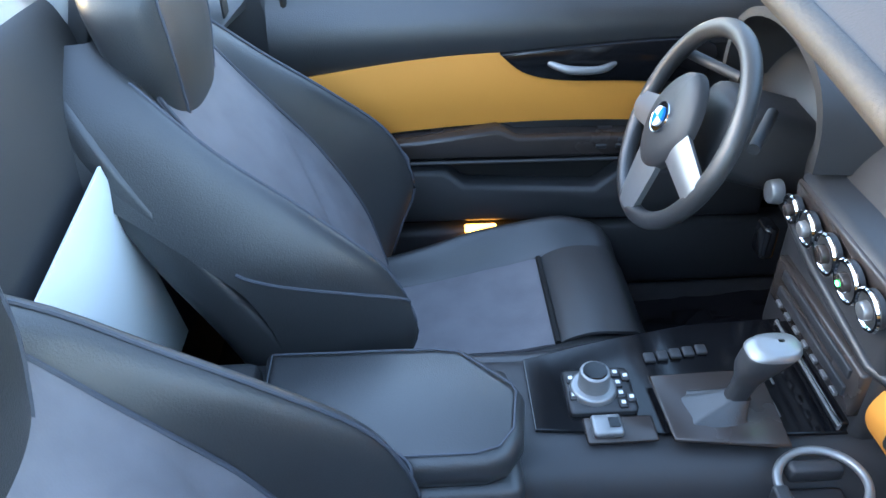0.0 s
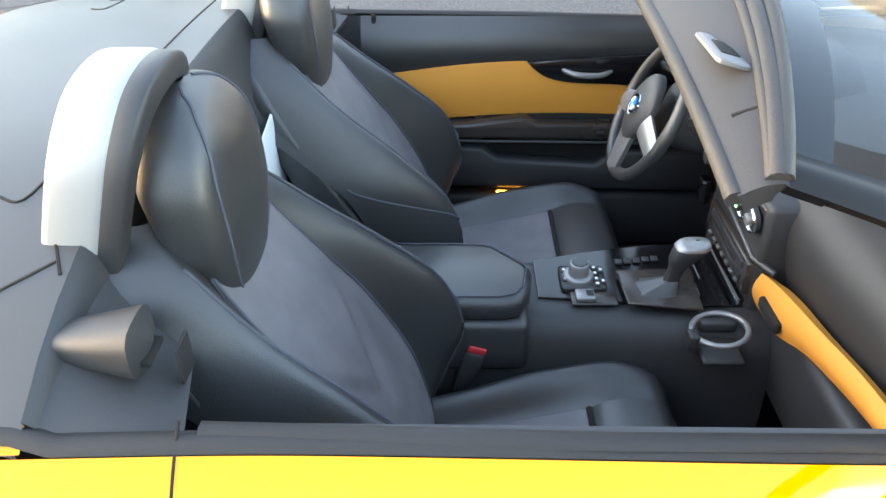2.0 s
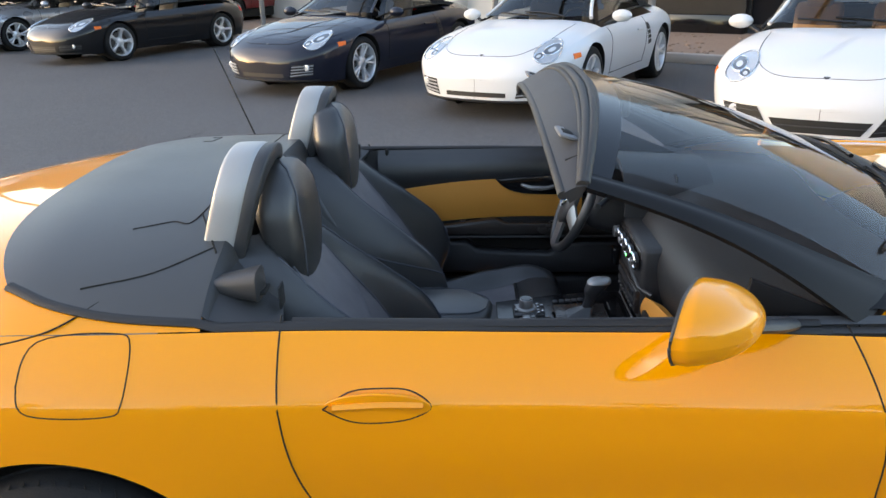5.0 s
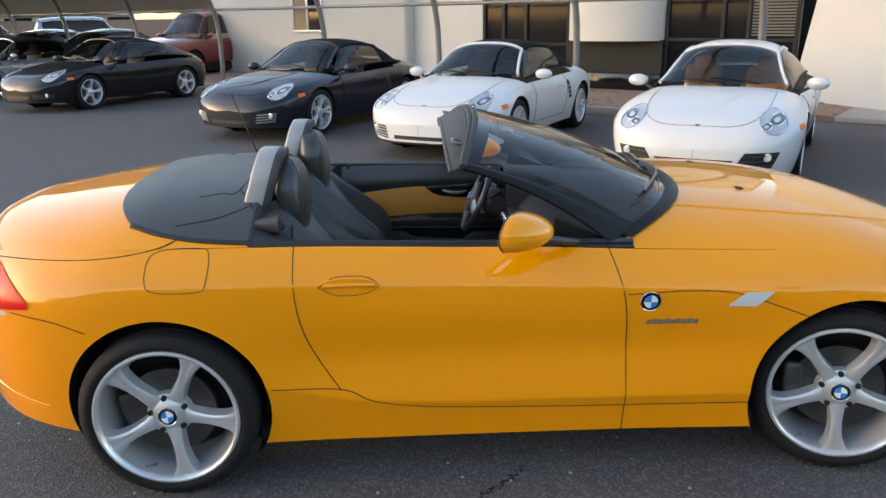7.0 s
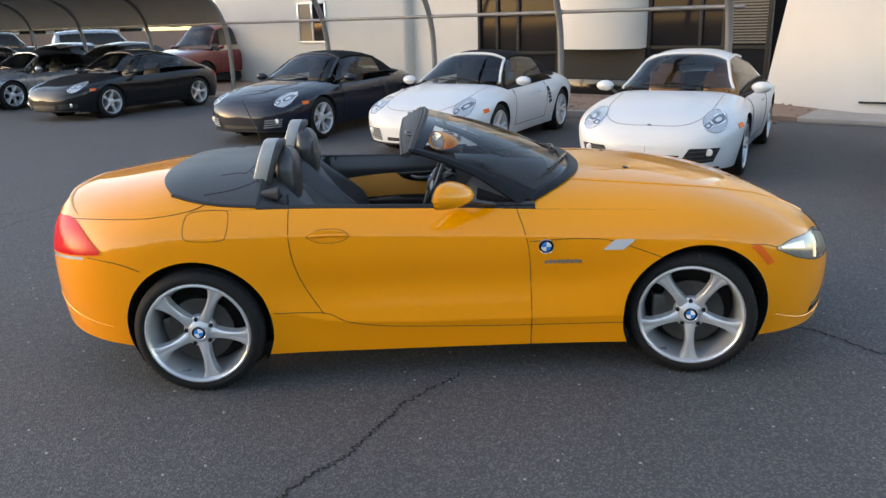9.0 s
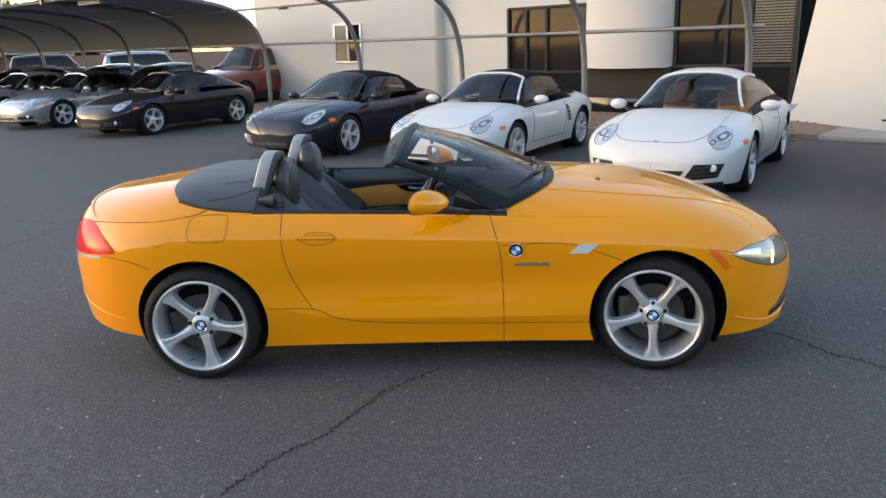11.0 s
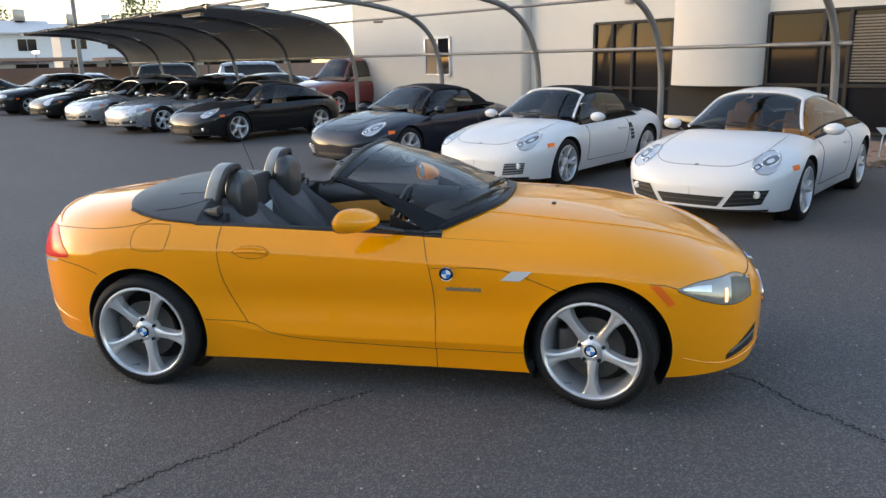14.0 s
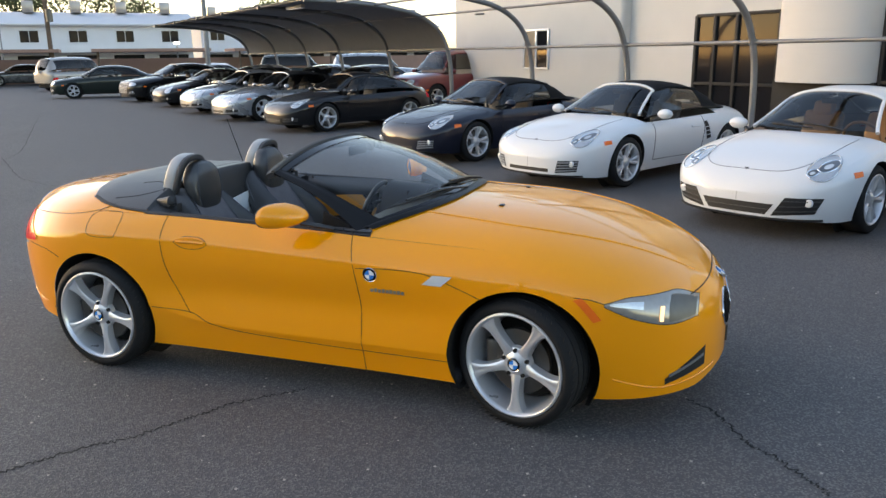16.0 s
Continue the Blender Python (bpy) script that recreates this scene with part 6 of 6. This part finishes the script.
# rounded bay above a dark plinth
def bayf(u, v):
    a = math.pi * u
    return row(0.71 + 1.13 * math.cos(a), 3.35 - 0.75 * math.sin(a), 1.1 + 4.3 * v)
struct("wall_bay", patch(bayf, 30, 4, thick=-0.08), STUCCO, wl)
struct("wall_bay_soffit", moved(cyl(1.12, 1.12, 0.04, 32), ROWM @ Matrix.Translation((0.71, 3.35, 1.1)) @ Matrix.Diagonal((1, 0.66, 1, 1))), STUCCO, wl)
struct("wall_plinth", rbox(-0.42, 1.84, 3.1, 3.3, -0.02, 1.12), BRONZE, "dark tiled plinth wall under the bay")
struct("baseboard", rbox(-0.45, 1.86, 2.98, 3.1, -0.02, 0.42, 0.02), GLOSSB, "black base course under the bay", "base")
# leaning buttress wall on the right
def lean_wall():
    b = bmesh.new()
    pts = [(-3.12, 2.7), (-5.1, 1.5), (-9.5, 1.5), (-9.5, 3.4), (-3.12, 3.4)]
    lo = [b.verts.new(row(a, bb, -0.02)) for a, bb in pts]
    hi = [b.verts.new(row(a - (0.75 if i in (0, 4) else 0.0), bb + (0.35 if i in (0, 1, 2) else 0), 5.4)) for i, (a, bb) in enumerate(pts)]
    n = len(pts)
    for i in range(n):
        b.faces.new((lo[i], lo[(i + 1) % n], hi[(i + 1) % n], hi[i]))
    b.faces.new(hi[::-1])
    bmesh.ops.recalc_face_normals(b, faces=b.faces[:])
    return b
struct("wall_buttress", lean_wall(), STUCCO, "leaning cream stucco buttress wall")
struct("wall_joint", rbox(-9.5, -5.08, 1.46, 1.5, 0.24, 0.27), BRONZE, "dark joint low on the stucco wall", "joint")


def glazed(name, a0, a1, z0, z1, splits, transoms, b=3.2, blinds=None):
    """A storefront window or door: bronze frame, mullions and dark glass panes."""
    w_ = thing(name, "dark bronze framed glass storefront reflecting the evening sky", "window")
    w_["kind"] = "structure"
    xs, zs = [a0] + splits + [a1], [z0] + transoms + [z1]
    for x in xs:
        part("window_frame", rbox(x - 0.04, x + 0.04, b, b + 0.14, z0, z1, 0.006), BRONZE, w_)
    for z in zs:
        part("window_frame", rbox(min(a0, a1), max(a0, a1), b + 0.002, b + 0.13, z - 0.035, z + 0.035, 0.006), BRONZE, w_)
    for x0, x1 in zip(xs, xs[1:]):
        for q0, q1 in zip(zs, zs[1:]):
            part("pane", rbox(min(x0, x1) + 0.03, max(x0, x1) - 0.03, b + 0.06, b + 0.075, q0 + 0.03, q1 - 0.03), WINGLASS, w_)
    return w_


glazed("door_storefront", 1.86, 4.16, 0.0, 2.58, [2.98, 3.6], [1.0])
glazed("window_storefront", -3.0, -0.45, 0.2, 2.58, [-2.1, -1.6], [1.12])
# slats stand before the opaque panes, coloured dim to seem behind them
for j in range(22):
    struct("window_blind", rbox(-2.95, -2.15, 3.23, 3.255, 1.2 + 0.058 * j, 1.235 + 0.058 * j), BLIND, "venetian blind slat before the opaque pane, dimmed grey as if behind glass", "blind")
w1 = thing("window_small", "small white framed sliding window in the stucco wall", "window")
w1["kind"] = "structure"
for a0, a1, z0, z1 in ((9.42, 10.66, 1.28, 1.34), (9.42, 10.66, 2.40, 2.46), (9.42, 9.48, 1.28, 2.46), (10.6, 10.66, 1.28, 2.46), (10.0, 10.06, 1.28, 2.46)):
    part("window_frame", rbox(a0, a1, 2.90, 2.97, z0, z1, 0.006), CLEARL, w1)
part("pane", rbox(9.46, 10.02, 2.93, 2.945, 1.3, 2.44), WINGLASS, w1)
part("pane", rbox(10.04, 10.62, 2.925, 2.94, 1.3, 2.44), DISC, w1, "insect screen pane")
cam_ = thing("wall_lamp", "small beige box lamp high on the stucco wall", "lamp", ROWM @ Matrix.Translation((3.1, 3.2, 3.0)))
part("lamp_box", box(-0.09, 0.09, -0.1, 0.05, 0, 0.2, 0.02), BEIGEP, cam_)
pipe_ = thing("drain_spout", "short grey drain spout on the stucco wall", "pipe", ROWM @ Matrix.Translation((12.9, 2.9, 3.05)))
part("spout", rod((0, 0.1, 0), (0, -0.3, -0.02), 0.035, 10), STEEL, pipe_)

# planting strip, kerb and ramp
struct("gravel_bed", rbox(-3.9, 16, -0.45, 3.3, -0.02, 0.07), GRAVEL, "reddish desert gravel bed along the building", "gravel")
struct("kerb", rbox(-3.9, 16, -0.6, -0.45, -0.02, 0.12, 0.015), CONCRETE, "worn concrete kerb", "kerb")
struct("gravel_bed_small", rbox(-4.35, -3.9, 0.5, 2.5, -0.02, 0.07), GRAVEL, "reddish desert gravel bed along the building", "gravel")
struct("pavement", rbox(-9, -4.35, 0.45, 2.0, -0.02, 0.07, 0.015), CONCRETE, "pale concrete walkway beside the building", "pavement")
rnd = random.Random(4)
st_ = bmesh.new()
for j in range(260):
    b = bmesh.new()
    bmesh.ops.create_icosphere(b, subdivisions=1, radius=rnd.uniform(0.02, 0.05))
    moved(b, Matrix.Translation(row(rnd.uniform(-4.3, 3.5), rnd.uniform(-0.4, 2.6), 0.075)) @ Matrix.Diagonal((1, 1, 0.6, 1)))
    join(st_, b)
tagged(part("gravel", st_, GRAVEL, None), "loose reddish gravel stones", "gravel", kind="stuff")
sg_ = thing("stake_sign", "small white stake with a blank white marker", "sign", Matrix.Translation(row(-3.72, 0.85, 0.05)))
part("stake", rod((0, 0, 0), (0.03, 0, 0.36), 0.012, 8), CLEARL, sg_)
part("marker", moved(prism([(-0.13, 0.0), (0.0, -0.14), (0.13, 0.0)], 0.01, None, 0.002), Matrix.Translation((0.04, 0, 0.50))), CLEARL, sg_, smooth=False)

# ---- cracks and stones on the asphalt ----
def crack(pts, w, seed):
    r = random.Random(seed)
    p = smooth_path([(x, y, 0) for x, y in pts], 22)
    vs, fs = [], []
    for i, q in enumerate(p):
        d = (p[min(i + 1, len(p) - 1)] - p[max(i - 1, 0)]).normalized()
        s_ = Vector((-d.y, d.x, 0))
        o = s_ * r.uniform(-0.018, 0.018)
        k = w * r.uniform(0.35, 1.2) * min(1, i / 6 + 0.2, (len(p) - 1 - i) / 6 + 0.2)
        vs += [q + o + s_ * k + Vector((0, 0, -0.0155)), q + o - s_ * k + Vector((0, 0, -0.0155))]
    for i in range(len(p) - 1):
        fs.append((2 * i, 2 * i + 1, 2 * i + 3, 2 * i + 2))
    return part("crack", mesh_of("crack", vs, fs, CRACK, False), CRACK, ground)


crack([(-0.81, -2.07), (-0.72, -1.88), (-0.58, -1.69), (-0.47, -1.56), (-0.38, -1.39), (-0.32, -1.28), (-0.2, -1.07), (-0.05, -0.92), (0.07, -0.79)], 0.008, 0)
crack([(2.01, -0.29), (2.16, -0.41), (2.29, -0.65), (2.43, -0.8), (2.55, -0.95), (2.63, -1.06)], 0.008, 2)
crack([(-4.33, 2.25), (-4.18, 2.59), (-4.1, 3.0), (-3.87, 3.17)], 0.008, 4)
crack([(-5.12, 3.57), (-4.7, 3.42), (-4.26, 3.31), (-4.09, 3.7)], 0.008, 5)
crack([(-10.42, 6.42), (-8.33, 4.85), (-7.49, 4.39), (-6.66, 4.11)], 0.008, 6)
crack([(-10.12, 6.09), (-11.21, 7.57), (-15.4, 11.74), (-19.76, 16.15)], 0.008, 7)
crack([(-4.16, 3.84), (-3.82, 4.01), (-3.42, 4.23), (-3.32, 5.03), (-3.09, 5.65)], 0.008, 8)
crack([(-3.42, 4.23), (-3.05, 4.05)], 0.008, 9)
dots = bmesh.new()
for j in range(900):
    b = bmesh.new()
    bmesh.ops.create_icosphere(b, subdivisions=1, radius=rnd.choice((0.003, 0.004, 0.005, 0.008)))
    moved(b, Matrix.Translation((rnd.uniform(-3.5, 4.5), rnd.uniform(-3.6, 2.2), -0.017)) @ Matrix.Diagonal((1, 1, 0.5, 1)))
    join(dots, b)
tagged(part("asphalt_stones", dots, CONCRETE, None), "tiny pale stones bedded in the asphalt", "stones", kind="stuff")

# ---- far side of the yard ----
parked("pickup_truck", stand(-6.9, 20.4, 2.85, 0.9), "maroon pickup truck parked beside the building", MAROON, PICKUP)
parked("sports_car", stand(6.35, 1.95), "glossy black sports car at the end of the row", BLACKPAINT, NINE)


def at(x, y, fx, fy):
    f = Vector((fx, fy, 0)).normalized()
    return Matrix(((f.x, -f.y, 0, x), (f.y, f.x, 0, y), (0, 0, 1, -0.018), (0, 0, 0, 1)))


parked("saloon", at(-25.5, 25.6, -0.75, -0.66), "dark green saloon parked across the yard", DKGREEN, SEDAN)
parked("estate_wagon", at(-34.0, 32.5, 0.15, 1.0), "champagne off-road wagon seen from behind", BEIGEP, WAGON)
parked("estate_wagon", at(-15.5, 34.5, 0.9, 0.45), "pale silver off-road wagon by the block wall", SILVERP, WAGON)
parked("estate_wagon", at(-22.5, 38.5, 0.9, 0.45), "olive off-road wagon by the block wall", DKGREEN, WAGON)
parked("saloon", at(-15.3, 23.6, 0.49, 0.87), "silver saloon in the second row", SILVERP, SEDAN)
parked("saloon", at(-11.8, 22.6, 0.49, 0.87), "silver saloon in the second row", SILVERP, SEDAN)
parked("saloon", at(-9.2, 20.8, 0.49, 0.87), "black saloon in the second row", BLACKPAINT, SEDAN)
parked("saloon", at(-24.5, 33.0, 0.49, 0.87), "white saloon in the second row", WHITEP, SEDAN)
parked("saloon", at(-45, 38.5, -0.7, -0.7), "grey saloon parked by the far wall", GREYP, SEDAN)

FD = Vector((-0.69, 0.724, 0))      # towards the flats
FL = Vector((-0.724, -0.69, 0))     # to the left along them
def far(l, d, z):
    return Vector((2.1, -4.2, 0)) + FD * d + FL * l + Vector((0, 0, z))
FARM = Matrix(((FL.x, FD.x, 0, 2.1), (FL.y, FD.y, 0, -4.2), (0, 0, 1, 0), (0, 0, 0, 1)))
def fbox(l0, l1, d0, d1, z0, z1, bev=0.0):
    bm = moved(box(l0, l1, d0, d1, z0, z1, bev), FARM)
    bmesh.ops.recalc_face_normals(bm, faces=bm.faces[:])
    return bm
def flats(name, l0, l1, d, h, n, lit):
    f = thing(name, "long white two-storey flats with a pale low roof", "building")
    part("wall", fbox(l0, l1, d, d + 9, -0.02, h), STUCCO2, f)
    rf = bmesh.new()
    vs = [rf.verts.new(far(l, dd, z)) for l, dd, z in ((l0 - 0.4, d - 0.7, h), (l1 + 0.4, d - 0.7, h), (l1 + 0.4, d + 4.5, h + 1.3), (l0 - 0.4, d + 4.5, h + 1.3), (l1 + 0.4, d + 9.7, h), (l0 - 0.4, d + 9.7, h))]
    rf.faces.new((vs[0], vs[1], vs[2], vs[3])), rf.faces.new((vs[3], vs[2], vs[4], vs[5]))
    bmesh.ops.recalc_face_normals(rf, faces=rf.faces[:])
    bmesh.ops.solidify(rf, geom=rf.faces[:], thickness=0.15)
    part("roof", rf, STUCCO2, f)
    for k in range(n):
        l = l0 + (l1 - l0) * (k + 0.5) / n
        w_ = part("window", fbox(l - 0.85, l + 0.85, d - 0.06, d + 0.02, h - 1.75, h - 0.55), STUCCO2, f)
        part("pane", fbox(l - 0.78, l - 0.03, d - 0.09, d - 0.065, h - 1.68, h - 0.62), FOOTLIGHT if k == lit else WINGLASS, w_)
        part("pane", fbox(l + 0.03, l + 0.78, d - 0.09, d - 0.065, h - 1.68, h - 0.62), WINGLASS, w_)
        part("lower_opening", fbox(l - 1.6, l + 1.2, d - 0.05, d + 0.02, 0.1, 2.1), GAP, f)
        part("roof_cooler", fbox(l - 0.5, l + 0.5, d + 3.2, d + 4.2, h + 1.2, h + 2.3, 0.05), BEIGEP, f)
    part("porch_roof", fbox(l0, l1, d - 2.2, d - 0.1, 2.35, 2.55), STUCCO2, f)
    return f
flats("apartment_block", -9.5, 45, 84, 5.0, 13, 4)
flats("apartment_block", -42, -12, 97, 5.4, 8, 3)
struct("wall_yard", fbox(-60, 60, 66, 66.3, -0.02, 1.75), BRICKW, "reddish block wall round the yard")
struct("wall_yard_far", rbox(8, 45, 26, 26.3, -0.02, 1.9), BRICKW, "pinkish block wall behind the carport")
for l, d in ((-4, 62), (6, 62), (-14, 64)):
    cp = thing("carport_roof", "low brown carport roof along the yard wall", "carport")
    part("roof_slab", fbox(l - 4, l + 4, d - 2.5, d + 2.5, 2.2, 2.42), BRICKW, cp)
    for ll in (-3.6, 3.6):
        part("post", rod(far(l + ll, d - 2.2, -0.02), far(l + ll, d - 2.2, 2.2), 0.08, 8), TRUNKW, cp)
blk = thing("stucco_house", "far pale stucco building over the yard wall", "building")
part("wall", rbox(12, 34, 34, 42, -0.02, 3.4), STUCCO2, blk)
part("roof", rbox(11.6, 34.4, 33.6, 42.4, 3.4, 3.7), BRICKW, blk)
pl = thing("utility_pole", "brown wooden utility pole with a crossarm", "pole", Matrix.Translation(far(2.5, 60, 0)))
part("pole", rod((0, 0, -0.02), (0, 0, 11), 0.16, 10, 0.12), TRUNKW, pl)
part("transformer", rod((0.25, 0, 4.2), (0.25, 0, 5.0), 0.22, 12), DISC, pl)
lp_ = thing("street_lamp", "pale grey steel lamp pole", "street lamp", Matrix.Translation(far(-5.7, 44, 0)))
part("pole", rod((0, 0, -0.02), (0, 0, 9.5), 0.13, 12, 0.1), STEEL, lp_)
for l, d, z in ((6.3, 70, 5.9), (-7.4, 78, 3.0)):
    l2 = thing("yard_lamp", "thin pole with a lit white lamp", "street lamp", Matrix.Translation(far(l, d, 0)))
    part("pole", rod((0, 0, -0.02), (0, 0, z), 0.05, 8), STEEL, l2)
    part("lamp_head", moved(box(-0.25, 0.25, -0.15, 0.15, 0, 0.2, 0.05), Matrix.Translation((0, 0, z))), glow("white_lamp", (1.0, 0.95, 0.85), 6), l2)
rp = thing("red_post", "slim red steel post", "post", Matrix.Translation(row(17.5, 15, 0)))
part("post", rod((0, 0, -0.02), (0, 0, 2.8), 0.09, 10), MAROON, rp)
bp_ = thing("blue_post", "blue steel sign post behind the building", "post", Matrix.Translation(row(15.7, 12, 0)))
part("post", rod((0, 0, -0.02), (0, 0, 4.6), 0.14, 10), BLUE, bp_)

# the street side of the yard: a long low office and palms that the glossy paint mirrors
off = thing("office_block", "long low beige office building across the yard", "building")
part("wall", box(-34, 26, -36, -27, -0.02, 4.2, 0.05), STUCCO, off)
part("roof", box(-34.8, 26.8, -36.8, -26.0, 4.2, 4.75, 0.05), BRICKW, off)
for k in range(12):
    w_ = part("window", box(-32 + 4.8 * k, -29 + 4.8 * k, -27.08, -26.95, 1.0, 3.1, 0.01), BRONZE, off)
    part("pane", box(-31.9 + 4.8 * k, -29.1 + 4.8 * k, -26.96, -26.93, 1.1, 3.0), WINGLASS, w_)


def palm(m, h, seed):
    t = random.Random(seed)
    ob = thing("palm_tree", "tall slim fan palm across the yard", "palm tree", m, "palms across the yard")
    part("trunk", tube(smooth_path([(0, 0, -0.02), (0.1, 0, h * 0.5), (t.uniform(-.3, .3), 0.1, h)], 6), [0.24 - 0.008 * k for k in range(13)], 10), TRUNKW, ob)
    vs, fs = [], []
    for k in range(46):
        a, e = t.uniform(0, 6.28), t.uniform(-0.9, 1.2)
        d = Vector((math.cos(a) * math.cos(e), math.sin(a) * math.cos(e), math.sin(e)))
        sd = d.cross(Vector((0, 0, 1))).normalized()
        c = Vector((0, 0, h)) + d * 0.9
        for j in range(9):
            b = (j - 4) * 0.22
            dd = d * math.cos(b) + sd * math.sin(b)
            n = len(vs)
            tip = c + dd * 0.95 - Vector((0, 0, 0.18))
            vs += [Vector((0, 0, h)), c + dd * 0.3 + sd * 0.05, tip, c + dd * 0.3 - sd * 0.05]
            fs.append((n, n + 1, n + 2, n + 3))
    part("crown", mesh_of("crown", vs, fs, LEAF, False), LEAF, ob)
    return ob


for x, y, h, sd in ((-17, -24, 8.5, 21), (-7.5, -25, 7.4, 22), (-3.2, -24.5, 9.2, 23), (6, -25, 8.0, 24), (13.5, -24, 9.4, 25)):
    palm(Matrix.Translation((x, y, 0)), h, sd)

# trees behind the flats
def tree(m, h, r, seed):
    t = random.Random(seed)
    ob = thing("tree", "leafy tree behind the flats in evening light", "tree", m, "trees behind the flats")
    tr = tube(smooth_path([(0, 0, -0.02), (t.uniform(-.2, .2), 0, h * 0.3), (t.uniform(-.4, .4), t.uniform(-.3, .3), h * 0.7)], 5), [0.3 - 0.02 * k for k in range(11)], 8)
    for k in range(6):
        a = t.uniform(0, 6.28)
        join(tr, tube(smooth_path([(0, 0, h * 0.35), (0.4 * r * math.cos(a), 0.4 * r * math.sin(a), h * 0.6), (0.8 * r * math.cos(a), 0.8 * r * math.sin(a), h * t.uniform(0.7, 0.95))], 4), [0.14 - 0.013 * j for j in range(9)], 6))
    part("trunk", tr, TRUNKW, ob)
    vs, fs = [], []
    for k in range(60):
        c = Vector((t.gauss(0, 0.42) * r, t.gauss(0, 0.42) * r, h * 0.78 + t.gauss(0, 0.16) * h))
        cr = t.uniform(0.25, 0.6) * r * 0.6
        for j in range(45):
            p = c + Vector((t.gauss(0, 0.5), t.gauss(0, 0.5), t.gauss(0, 0.4))) * cr
            d1, d2 = Vector((t.uniform(-1, 1), t.uniform(-1, 1), t.uniform(-1, 1))) * 0.22, Vector((t.uniform(-1, 1), t.uniform(-1, 1), t.uniform(-1, 1))) * 0.22
            n = len(vs)
            vs += [p, p + d1, p + d1 + d2, p + d2]
            fs.append((n, n + 1, n + 2, n + 3))
    part("crown", mesh_of("crown", vs, fs, LEAF, False), LEAF, ob)
    return ob
for l, d, h, r, sd in ((-4, 100, 11.0, 4.5, 1), (1, 102, 11.4, 4.8, 2), (6.5, 104, 9.6, 3.0, 3), (15, 103, 10.2, 3.6, 4), (19, 106, 10.2, 3.4, 5), (27, 104, 9.8, 3.2, 6), (36, 104, 10, 3.4, 7), (-24, 112, 10.5, 4, 8)):
    tree(Matrix.Translation(far(l, d, 0)), h, r, sd)
parked("sports_car", stand(-10.1, 14.9), "silver convertible sports car under the shade canopy", SILVERP, OPEN911)
parked("sports_car", stand(-13.0, 17.2), "grey silver sports car under the shade canopy", SILVERP, NINE)
parked("sports_car", stand(-16.3, 19.8), "black sports car under the shade canopy", BLACKPAINT, NINE)
parked("saloon", stand(-20.2, 22.6, 3.0), "black saloon with a wide chrome-barred grille", BLACKPAINT, SEDAN)
